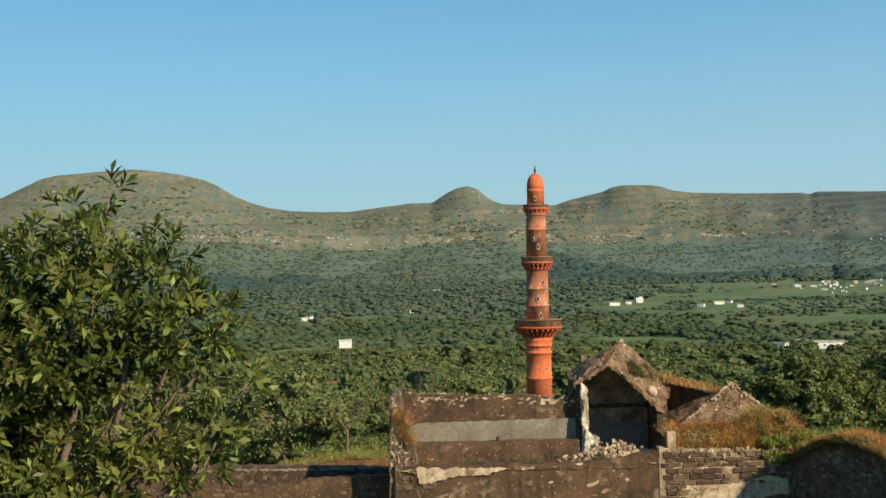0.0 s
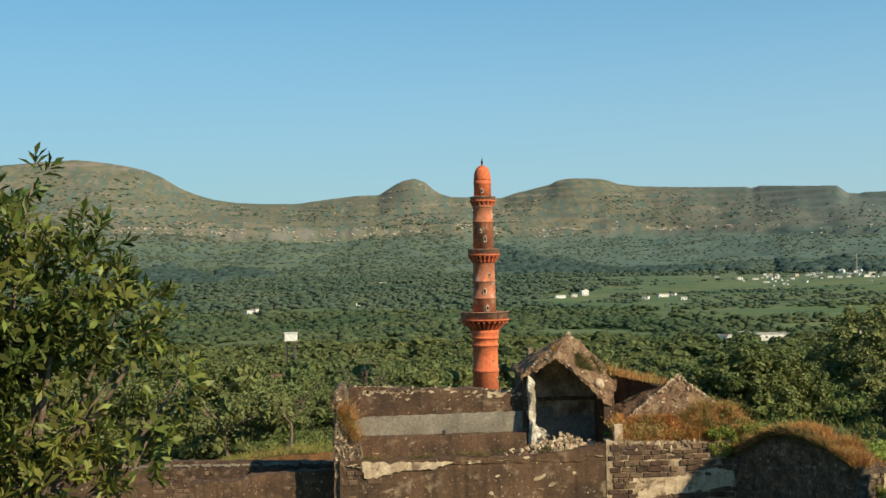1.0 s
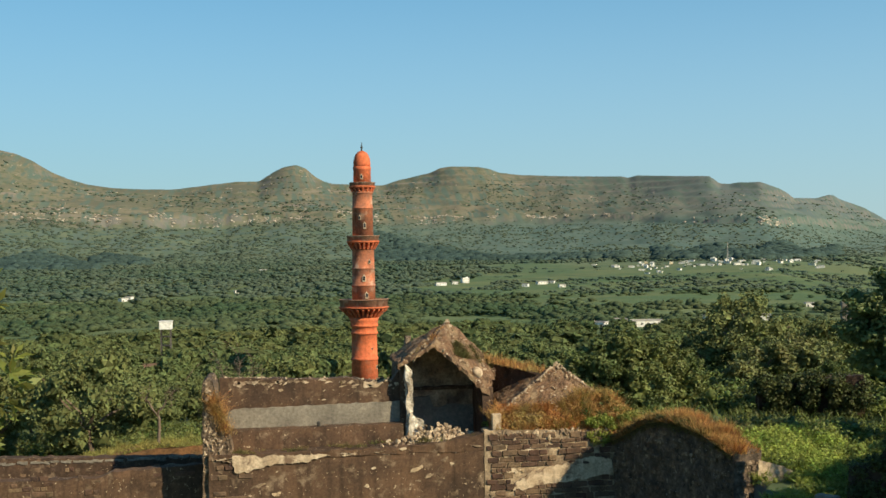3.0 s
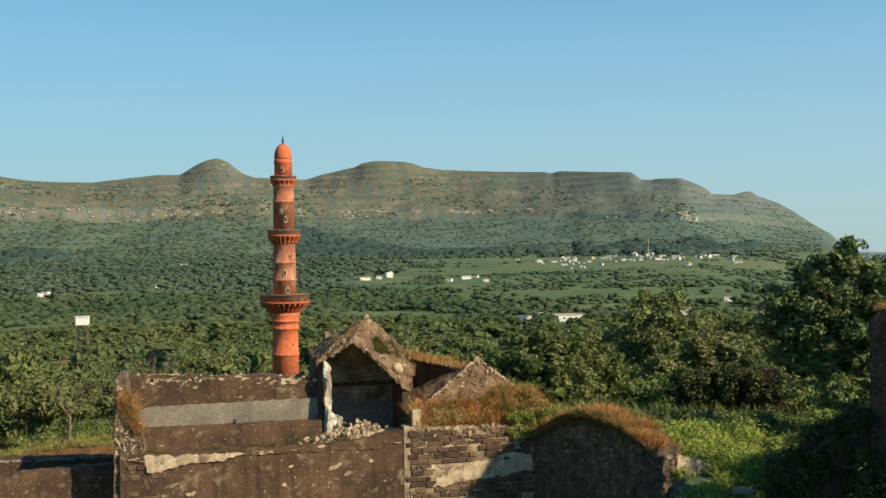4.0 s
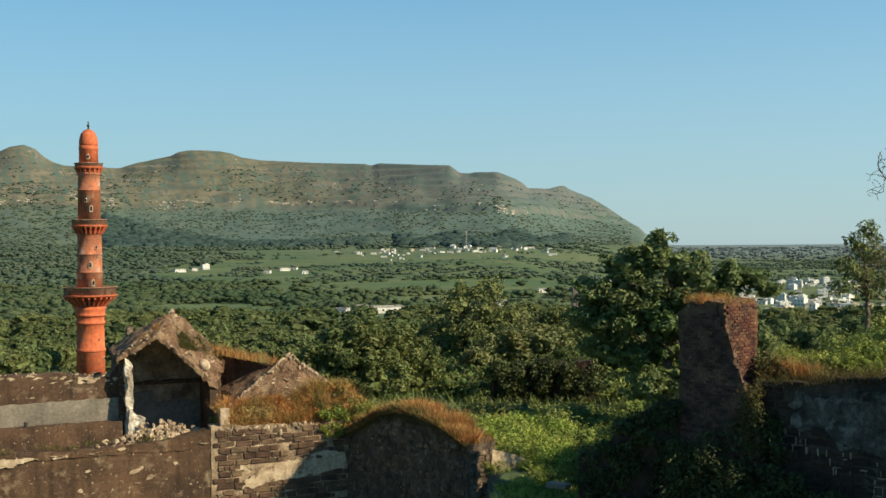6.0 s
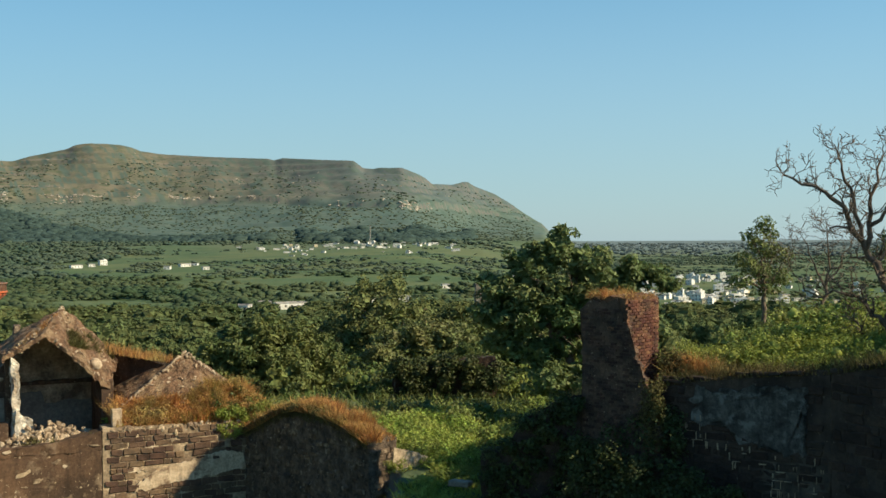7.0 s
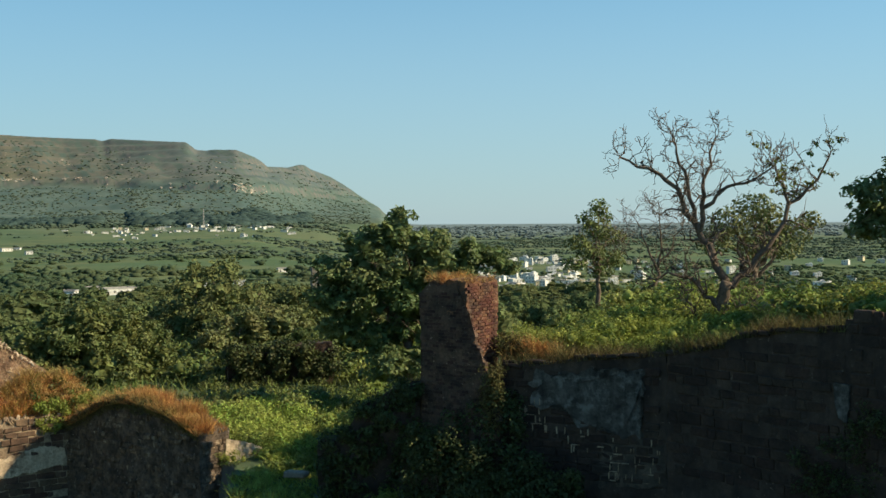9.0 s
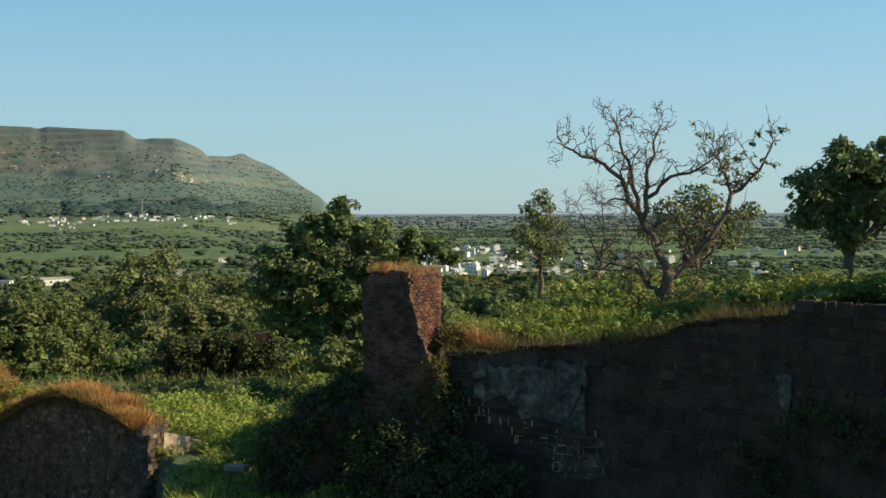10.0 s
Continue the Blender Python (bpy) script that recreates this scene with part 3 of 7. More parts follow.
def build_minaret():
    m = thing("minaret", "tall orange limewashed round minaret with three balconies", "tower", at=(TX, TY, 19))

    def turned(name, prof, mat, label="", seg=40, parent=None):
        bm = bmesh.new()
        add_ring(bm, [(r, z - 19) for r, z in prof], seg)
        ob = part(name, bm, mat, parent or m, label)
        for p in ob.data.polygons:
            p.use_smooth = abs(p.normal.z) < 0.6
        return ob

    turned("base_storey", [(1.72, 18.6), (1.68, 26.4), (1.78, 26.5), (1.78, 26.75), (1.66, 26.85), (1.62, 29.75), (1.76, 29.85), (1.76, 30.05), (1.64, 30.2), (1.64, 30.7),
                           (1.80, 30.8), (1.80, 31.0), (1.72, 31.1), (1.80, 31.5), (1.95, 31.95)], M_TERRACOTTA)
    turned("second_storey", [(1.52, 34.0), (1.50, 36.0), (1.58, 36.05), (1.58, 36.2), (1.47, 36.25), (1.46, 38.2), (1.52, 38.25), (1.52, 38.4), (1.44, 38.45), (1.42, 40.7), (1.55, 40.8)], M_TERRACOTTA_WORN, "faded orange limewash with grey patches")
    turned("third_storey", [(1.36, 42.3), (1.33, 46.0), (1.40, 46.05), (1.40, 46.2), (1.31, 46.25), (1.28, 47.9), (1.36, 48.0), (1.36, 48.3)], M_TERRACOTTA_WORN, "faded orange limewash with grey patches")
    turned("top_storey", [(1.16, 49.0), (1.12, 51.0), (1.16, 51.05), (1.16, 51.5), (1.08, 51.55)], M_TERRACOTTA)
    turned("dome", [(1.10, 51.5), (1.12, 51.8), (1.10, 52.2), (1.0, 52.7), (0.82, 53.1), (0.55, 53.4), (0.25, 53.55), (0.1, 53.6)], M_TERRACOTTA, "smooth rounded orange dome")
    turned("finial", [(0.10, 53.5), (0.14, 53.7), (0.07, 53.8), (0.17, 53.95), (0.17, 54.05), (0.06, 54.2), (0.09, 54.35), (0.03, 54.5), (0.015, 54.75)], M_IRON, "dark metal finial", 10)
    for name, r, z0, z1, z2, inner, count in (("lower_balcony", 3.25, 32.0, 33.25, 34.35, 1.9, 26), ("middle_balcony", 2.15, 40.8, 41.75, 42.55, 1.5, 20), ("upper_balcony", 1.72, 48.2, 48.85, 49.45, 1.32, 16)):
        b = part(name, bmesh_ring([(inner, z1 - 19 - 0.15), (r * 0.97, z1 - 19 - 0.1), (r, z1 - 19), (r, z1 - 19 + 0.12), (r * 0.95, z1 - 19 + 0.14)]), M_TERRACOTTA, m)
        turned("parapet", [(r * 0.95, z1), (r * 0.96, z2 - 0.1), (r * 1.0, z2 - 0.08), (r * 1.0, z2), (r * 0.90, z2), (r * 0.89, z1)], M_PARAPET, "weathered parapet", 32, b)
        turned("corbel_band", [(inner * 0.96, z0), (inner * 1.0, z0 + 0.1), (inner * 1.05, z0 + 0.25), (inner * 1.02, z1)], M_BRACKET, "dark red band between brackets", 32, b)
        bm = bmesh.new()
        w = 2 * math.pi * r / count * 0.30
        h = z1 - z0 - 0.1
        prof = [(inner * 0.95, 0.0), (inner * 1.06, 0.0), (inner + (r - inner) * 0.45, h * 0.45), (r * 0.93, h * 0.78), (r * 0.95, h), (inner * 0.95, h)]
        rows = [[bm.verts.new((x, s * w, z)) for x, z in prof] for s in (-0.5, 0.5)]
        bm.faces.new(rows[0])
        bm.faces.new(rows[1][::-1])
        for i in range(len(prof)):
            j = (i + 1) % len(prof)
            bm.faces.new((rows[0][j], rows[0][i], rows[1][i], rows[1][j]))
        me = bpy.data.meshes.new("bracket")
        bmesh.ops.recalc_face_normals(bm, faces=bm.faces)
        bm.to_mesh(me)
        bm.free()
        me.materials.append(M_TERRACOTTA)
        for i in range(count):
            ob = new("bracket", me)
            ob.parent = b
            ob.matrix_local = pose(0, 0, z0 - 19, 0, 0, 360 * i / count)
    # arched window niches on the storeys
    for r, z, w, h, az in ((1.47, 37.1, 0.42, 0.95, 268), (1.47, 34.9, 0.4, 0.9, 280), (1.34, 43.9, 0.4, 0.95, 275), (1.36, 44.9, 0.3, 0.6, 250), (1.12, 50.2, 0.36, 0.7, 262), (1.47, 39.2, 0.3, 0.6, 296),
                           (1.66, 28.0, 0.16, 0.3, 300), (1.68, 25.6, 0.3, 0.5, 330)):
        fr = bmesh.new()
        op = bmesh.new()
        m4 = pose(0, 0, z - 19, 0, 0, az) @ Matrix.Translation((r, 0, 0))
        for bm, k, d in ((fr, 1.0, 0.10), (op, 0.62, 0.14)):
            pts = [(-w / 2 * k, -h / 2 * k), (w / 2 * k, -h / 2 * k), (w / 2 * k, h * 0.2 * k), (0, h / 2 * k), (-w / 2 * k, h * 0.2 * k)]
            lo = [bm.verts.new(m4 @ Vector((-0.25, y, zz))) for y, zz in pts]
            hi = [bm.verts.new(m4 @ Vector((d, y, zz))) for y, zz in pts]
            bm.faces.new(hi)
            for i in range(5):
                bm.faces.new((lo[i], lo[(i + 1) % 5], hi[(i + 1) % 5], hi[i]))
        win = part("window_niche", fr, M_PLASTER_PALE, m, "worn plaster window surround")
        # solid plate: the unlit inside of the window put into its colour
        part("opening", op, M_DARKOPEN, win, "dark plate in place of an opening")


def bmesh_ring(prof, seg=40):
    bm = bmesh.new()
    add_ring(bm, prof, seg)
    return bm


build_minaret()

# ---------------------------------------------------------------- the ruined palace with its vaults
palace = thing("ruined_palace", "roofless plastered stone ruin with two pyramid vaults, overgrown with dry grass", "ruin", at=(5, 66, 27))


def fixed(ob, parent):
    """Parents a mesh that was built in world coordinates."""
    ob.parent = parent
    ob.matrix_parent_inverse = parent.matrix_world.inverted()
    return ob


def wall_part(name, parent, mat, p0, p1, thick, z0, top, label="", step=0.3, rough=0.04, seed=0):
    return fixed(part(name, rough_wall(p0, p1, thick, z0, top, step, rough, seed), mat, None, label), parent)


wall_part("front_wall", palace, M_PLASTER_DARK, (-2.9, 64.0), (11.75, 64.0), 0.9, 24.5, knots([(0, 29.55), (2, 29.5), (9, 29.6), (12.5, 29.75), (14.6, 30.2)]), "dark weathered plaster wall", 0.28, 0.03, 1)
wall_part("coping", palace, M_PLASTER_DARK, (-2.9, 63.95), (11.7, 63.95), 0.5, 29.3, knots([(0, 29.62), (2, 29.55), (5, 29.66), (9, 29.6), (12.5, 29.8), (14.6, 30.2)]), "cracked plaster coping", 0.22, 0.07, 31)
wall_part("upper_wall", palace, M_PLASTER_DARK, (-2.4, 66.9), (7.6, 66.9), 0.7, 29.0, knots([(0, 33.35), (3, 33.2), (5, 33.1), (7, 33.15), (8.6, 32.85), (9.4, 32.8), (10, 33.6)]), "dark plaster wall with a flaking top", 0.25, 0.03, 2)
wall_part("grey_band", palace, M_PLASTER_GREY, (-2.3, 66.82), (7.5, 66.82), 0.1, 30.55, knots([(0, 31.2), (0.5, 31.6), (9.5, 31.75)]), "smooth grey plaster band", 0.3, 0.012, 3)
wall_part("ledge", palace, M_PLASTER_DARK, (-2.0, 66.0), (7.6, 66.0), 0.95, 29.0, knots([(0, 30.5), (10, 30.62)]), "low plastered ledge", 0.3, 0.03, 4)
wall_part("terrace", palace, M_PLASTER_DARK, (-2.6, 64.6), (12.2, 64.6), 2.2, 26.0, knots([(0, 29.45), (15, 29.6)]), "earth-strewn terrace floor", 0.4, 0.06, 5)
wall_part("end_wall", palace, M_RUBBLE, (-3.2, 64.2), (-1.7, 64.2), 4.0, 24.5, knots([(0, 33.3), (0.3, 33.6), (0.6, 33.4), (0.75, 32.3), (1.1, 31.4), (1.5, 29.9)]), "broken end wall of bare rubble", 0.2, 0.14, 6)
wall_part("stone_wall", palace, M_MORTAR, (11.75, 63.95), (19.6, 63.95), 1.0, 24.5, knots([(0, 30.35), (3, 30.3), (7.9, 29.9)]), "bare coursed masonry in lime mortar", 0.3, 0.03, 7)
wall_part("back_ledge", palace, M_PLASTER_DARK, (8.1, 69.1), (12.7, 69.1), 0.3, 32.05, knots([(0, 32.22), (5, 32.25)]), "thin ledge across the back wall", 0.3, 0.03, 49)
# first vault: piers, side and back walls, crust
wall_part("pier", palace, M_LIME, (7.78, 66.0), (8.14, 66.0), 0.5, 29.3, knots([(0, 33.9), (0.35, 33.5), (0.65, 32.9)]), "broken pier of pale plaster", 0.15, 0.13, 8)
wall_part("pier_foot", palace, M_LIME, (7.9, 65.8), (8.75, 65.8), 0.5, 29.3, knots([(0, 31.3), (0.4, 31.0), (0.8, 30.7)]), "broken plaster at the pier's foot", 0.15, 0.12, 28)
wall_part("side_wall", palace, M_PLASTER_DARK, (7.5, 70.8), (7.5, 66.5), 0.5, 29.3, knots([(0, 33.8), (5, 34.0)]), "", 0.35, 0.04, 9)
wall_part("back_wall", palace, M_MORTAR, (7.6, 69.4), (13.2, 69.4), 0.6, 29.0, knots([(0, 33.9), (2.5, 35.2), (5.6, 33.4)]), "bare rubble back wall", 0.3, 0.08, 10)
wall_part("back_dado", palace, M_PLASTER_GREY, (8.0, 69.28), (13.0, 69.28), 0.12, 29.0, knots([(0, 31.6), (1.6, 31.7), (1.7, 31.0), (3.0, 31.2), (5, 31.0)]), "grey plaster left on the back wall", 0.25, 0.03, 30)
wall_part("side_wall", palace, M_PLASTER_DARK, (12.7, 66.2), (12.7, 70.8), 0.6, 29.3, knots([(0, 32.4), (5, 33.4)]), "", 0.35, 0.05, 11)


def vault_crust(name, rim, apex, back, thick, label, seed, bulge=0.1):
    """A pyramid vault's shell: from the rim line up to the apex and down to the back corners, with thickness and an uneven skin."""
    bm = bmesh.new()
    ring = [Vector(p) for p in rim + back]
    apex = Vector(apex)
    n, lay = len(ring), 16
    subs = []
    for i in range(n):
        a, b = ring[i], ring[(i + 1) % n]
        k = max(1, int((b - a).length / 0.2))
        subs += [a.lerp(b, j / k) for j in range(k)]
    outer, inner = [], []
    for l in range(lay):
        f = l / lay
        row, row2 = [], []
        for p in subs:
            q = p.lerp(apex, f)
            if l == 0:
                q = q + Vector((0, -0.12 - 0.25 * noise.noise(q * 2.3), 0.22 * noise.noise(q * 3.1 + Vector((7, 0, 0)))))
            q = q + Vector((0, 0, bulge * math.sin(math.pi * f))) + noise.noise_vector(q * 1.4 + Vector((seed, 0, 0))) * 0.13 + noise.noise_vector(q * 5) * 0.08
            row.append(bm.verts.new(q))
            row2.append(bm.verts.new(q - Vector((0, 0, thick))))
        outer.append(row)
        inner.append(row2)
    top, low = bm.verts.new(apex), bm.verts.new(apex - Vector((0, 0, thick)))
    m = len(subs)
    for l in range(lay - 1):
        for i in range(m):
            j = (i + 1) % m
            bm.faces.new((outer[l][i], outer[l][j], outer[l + 1][j], outer[l + 1][i]))
            bm.faces.new((inner[l][j], inner[l][i], inner[l + 1][i], inner[l + 1][j]))
    for i in range(m):
        j = (i + 1) % m
        bm.faces.new((outer[-1][i], outer[-1][j], top))
        bm.faces.new((inner[-1][j], inner[-1][i], low))
        bm.faces.new((outer[0][j], outer[0][i], inner[0][i], inner[0][j]))
    bmesh.ops.recalc_face_normals(bm, faces=bm.faces)
    return fixed(part(name, bm, M_VAULT, None, label), palace)


vault_crust("vault", [(7.4, 66.0, 33.9), (8.3, 66.0, 34.35), (9.35, 66.0, 35.0), (10.3, 66.0, 34.2), (11.4, 66.0, 33.1), (12.5, 66.1, 32.3)], (10.55, 68.6, 36.05),
            [(13.3, 68.5, 33.3), (13.2, 71.0, 33.5), (7.4, 71.0, 33.9)], 0.22, "brown pyramid vault with a broken open front", 1)
vault_crust("vault", [(12.8, 65.2, 31.0), (14.5, 64.9, 30.9), (17.0, 64.8, 30.8), (20.2, 65.3, 30.5)], (16.6, 67.0, 33.5), [(20.4, 69.5, 31.0), (13.2, 69.5, 31.6)], 0.5,
            "intact pyramid vault half buried in grass", 5, 0.05)
wall_part("cross_wall", palace, M_PLASTER_DARK, (12.9, 70.6), (15.6, 67.4), 0.7, 29.5, knots([(0, 33.75), (2, 33.4), (4, 32.9)]), "dark shaded cross wall", 0.3, 0.06, 12)


def shoulder_z(x, y):
    """The earth heaped before and round the second vault."""
    f = min(1.0, max(0.0, (y - 64.1) / 1.3))
    g = min(1.0, max(0.0, (20.5 - x) / 1.3))
    h = 0.92 + 0.72 * min(1.0, max(0.0, (x - 16.2) / 1.4))
    return 30.15 + h * f ** 0.7 * (0.1 + 0.9 * g) + 0.16 * noise.noise((x * 1.3, y * 1.3, 4))


def build_shoulder():
    bm = bmesh.new()
    nx, ny = 56, 26
    rows = [[bm.verts.new((12.3 + 8.4 * i / nx, 64.08 + 5.4 * j / ny, shoulder_z(12.3 + 8.4 * i / nx, 64.08 + 5.4 * j / ny))) for i in range(nx + 1)] for j in range(ny + 1)]
    for j in range(ny):
        for i in range(nx):
            bm.faces.new((rows[j][i], rows[j][i + 1], rows[j + 1][i + 1], rows[j + 1][i]))
    edge = rows[0] + [r[-1] for r in rows[1:]] + rows[-1][-2::-1] + [r[0] for r in rows[-2:0:-1]]
    low = [bm.verts.new((v.co.x, v.co.y, 27.0)) for v in edge]
    for i in range(len(edge)):
        j = (i + 1) % len(edge)
        bm.faces.new((low[i], low[j], edge[j], edge[i]))
    fixed(part("earth_shoulder", bm, M_MOUND, None, "rust-brown earth heaped against the vault"), palace)


build_shoulder()

# ---------------------------------------------------------------- the humped wall, the low walls, the pillar and the long wall
hump = thing("humped_wall", "dark rubble wall with a curved grass-grown top", "ruined wall", at=(21, 59, 27))
HUMP = knots([(0, 29.2), (1.5, 29.75), (3, 30.4), (4.2, 30.95), (5.5, 31.2), (7, 31.2), (9, 30.9), (10.8, 30.25), (11.7, 30.0)])
wall_part("wall_body", hump, M_RUBBLE_DARK, (18.6, 65.0), (22.08, 54.7), 1.7, 24.5, HUMP, "", 0.22, 0.11, 14)

low = thing("low_walls", "two low stepped plaster walls with arched niches", "ruined wall", at=(-9, 68, 27))
wall_part("back_low_wall", low, M_PLASTER_DARK, (-26, 69.5), (-3.2, 69.5), 0.9, 24.5, knots([(0, 29.3), (23, 28.6)]), "", 0.3, 0.03, 15)
wall_part("front_low_wall", low, M_PLASTER_DARK, (-26, 66.5), (-3.2, 66.5), 0.8, 24.5, knots([(0, 28.4), (12, 28.2), (17, 28.2), (18, 28.5), (23, 28.75)]), "", 0.3, 0.05, 16)

bank = thing("earth_bank", "low earth bank behind the ruined walls", "ground", at=(-8.5, 77, 26))
wall_part("earth", bank, M_MOUND, (-14.4, 75.5), (-3.6, 75.5), 3.0, 23.0, knots([(0, 26.8), (3, 27.5), (6, 28.1), (11, 28.3)]), "", 0.4, 0.12, 50)

pillar = thing("brick_pillar", "broken red brick pillar topped with dry grass", "pillar", at=(29.2, 44.5, 29))
wall_part("shaft", pillar, M_BRICK, (28.37, 46.48), (29.06, 44.29), 2.1, 27.0, knots([(0, 36.75), (0.5, 37.1), (1.0, 36.95), (1.5, 37.25), (2.3, 37.1)]), "", 0.2, 0.09, 17)

long_wall = thing("long_wall", "high shaded retaining wall of dark basalt blocks", "retaining wall", at=(33, 38, 27))
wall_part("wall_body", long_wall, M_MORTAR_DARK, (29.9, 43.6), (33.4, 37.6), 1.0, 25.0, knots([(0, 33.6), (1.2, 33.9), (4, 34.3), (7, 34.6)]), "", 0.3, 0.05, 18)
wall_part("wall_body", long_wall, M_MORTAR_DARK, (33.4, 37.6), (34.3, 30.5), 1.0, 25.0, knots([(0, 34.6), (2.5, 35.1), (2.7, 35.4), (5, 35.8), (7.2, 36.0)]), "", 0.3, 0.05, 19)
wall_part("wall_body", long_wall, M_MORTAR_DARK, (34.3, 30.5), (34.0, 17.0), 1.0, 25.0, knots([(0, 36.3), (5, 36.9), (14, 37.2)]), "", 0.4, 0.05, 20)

# the lower stretch of the long wall beyond the pillar, broken off
bank_wall = thing("broken_wall", "broken shaded stone wall overgrown with creeper", "ruined wall", at=(26.8, 48.0, 28))
BANK = knots([(0, 30.4), (1.0, 30.5), (1.3, 30.9), (1.8, 31.8), (3.0, 32.5), (4.4, 33.0)])
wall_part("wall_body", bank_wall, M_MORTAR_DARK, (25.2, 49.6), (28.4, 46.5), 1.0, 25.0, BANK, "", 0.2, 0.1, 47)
# near-black stone here carries the slope wall's shade in its colour
field_wall = thing("overgrown_wall", "ruined wall on the slope below the trees, darkened for shade", "ruined wall", at=(34.6, 72.2, 28.8))
wall_part("wall_body", field_wall, M_STONE_SHADED, (31.6, 73.6), (37.4, 70.6), 1.2, 27.0, knots([(0, 30.9), (1.0, 31.4), (2.5, 31.3), (4.5, 31.7), (6.5, 31.9)]), "", 0.25, 0.15, 48)

# ---------------------------------------------------------------- plants


def leaf_cards(n, clumps, size, rg, up=0.35, slim=0.5, shell=0.55, loose=0.6):
    """n leaf-shaped cards round the clumps (centre, radius, squash), turned at random and outward. Returns vertices and faces."""
    cs = np.array([c for c, _, _ in clumps], dtype=float)
    rs = np.array([r for _, r, _ in clumps], dtype=float)
    sq = np.array([s for _, _, s in clumps], dtype=float)
    k = rg.choice(len(clumps), n, p=rs ** 2 / (rs ** 2).sum())
    d = rg.normal(size=(n, 3))
    d /= np.linalg.norm(d, axis=1)[:, None]
    rad = rs[k] * (shell + (1.05 - shell) * rg.random(n) ** 0.5)
    off = d * rad[:, None]
    off[:, 2] *= sq[k]
    p = cs[k] + off
    nrm = d * 0.7 + rg.normal(size=(n, 3)) * loose
    nrm[:, 2] += up
    nrm /= np.linalg.norm(nrm, axis=1)[:, None]
    a = np.cross(nrm, rg.normal(size=(n, 3)))
    a /= np.linalg.norm(a, axis=1)[:, None] + 1e-9
    b = np.cross(nrm, a)
    s = size * (0.6 + 0.8 * rg.random(n))[:, None]
    bend = nrm * s * 0.12
    V = np.stack([p - a * s * 0.5 - bend, p + b * s * slim * 0.5, p + a * s * 0.5 - bend, p - b * s * slim * 0.5], 1).reshape(-1, 3)
    F = np.arange(4 * n).reshape(-1, 4)
    return V, F


def tufts(clumps, rg, per=13, share=0.36):
    """Smaller leaf tufts over the upper side of each clump, so that light and gaps fall between them."""
    out = []
    for c, r, q in clumps:
        for _ in range(max(4, int(per * r * r / 1.9))):
            d = rg.normal(size=3)
            d /= np.linalg.norm(d)
            d[2] = d[2] * 0.85 + 0.15
            k = r * (0.74 + 0.3 * rg.random())
            out.append(((c[0] + d[0] * k, c[1] + d[1] * k, c[2] + d[2] * k * q), max(0.24 if r > 0.65 else 0.1, r * share * (0.65 + 0.6 * rg.random())), 0.62))
    return out


def crown_clumps(rg, radius, height, count, gap=0.0):
    """Clumps that make up a crown of that radius and height, with its base at z 0."""
    out = []
    for _ in range(count):
        a, f = rg.random() * 2 * math.pi, rg.random() ** 0.6
        z = rg.random()
        wide = math.sin(math.pi * (0.18 + 0.72 * z)) ** 0.7
        rr = radius * f * wide * 0.78
        cr = radius * (0.22 + 0.2 * rg.random())
        out.append(((rr * math.cos(a), rr * math.sin(a), height * (0.12 + 0.78 * z)), cr, 0.75))
    return out


def loosened(B, G, lift, rg, wide=1.25):
    """Parts the faces of a crown's inner mass from one another and tilts them, so that each reads as a spray of leaves."""
    T = B[G]
    mid = T.mean(1, keepdims=True)
    T = mid + (T - mid) * wide + rg.normal(size=(len(G), 3, 3)) * lift
    return T.reshape(-1, 3), np.arange(3 * len(G)).reshape(-1, 3)


def with_cores(V, F, clumps, share, level, seed):
    """Adds an uneven leafy core to each clump, so that the crown is dense. Quads in, triangles out."""
    bm = bmesh.new()
    for j, (c, r, q) in enumerate(clumps):
        for v in bmesh.ops.create_icosphere(bm, subdivisions=level, radius=1.0)["verts"]:
            k = r * share * (1 + 0.4 * noise.noise(v.co * 2.1 + Vector((j, seed, 0))) + 0.6 * noise.noise(v.co * 6.7 + Vector((seed, j, 3))))
            v.co = Vector((c[0] + v.co.x * k, c[1] + v.co.y * k, c[2] + v.co.z * k * q))
    bm.verts.index_update()
    B, G = np.array([v.co for v in bm.verts]), np.array([[v.index for v in f.verts] for f in bm.faces])
    bm.free()
    B, G = loosened(B, G, 0.07, np.random.default_rng(seed))
    F = np.concatenate([F[:, (0, 1, 2)], F[:, (0, 2, 3)]])
    return np.concatenate([V, B]), np.concatenate([F, G + len(V)])


def limb_path(a, b, bend, n, rg):
    pts = []
    for i in range(n + 1):
        f = i / n
        p = a.lerp(b, f)
        w = math.sin(math.pi * f) * bend
        pts.append(p + Vector((rg.normal() * w * 0.35, rg.normal() * w * 0.35, w * 0.4 + rg.normal() * w * 0.2)))
    pts[0], pts[-1] = a, b
    return pts


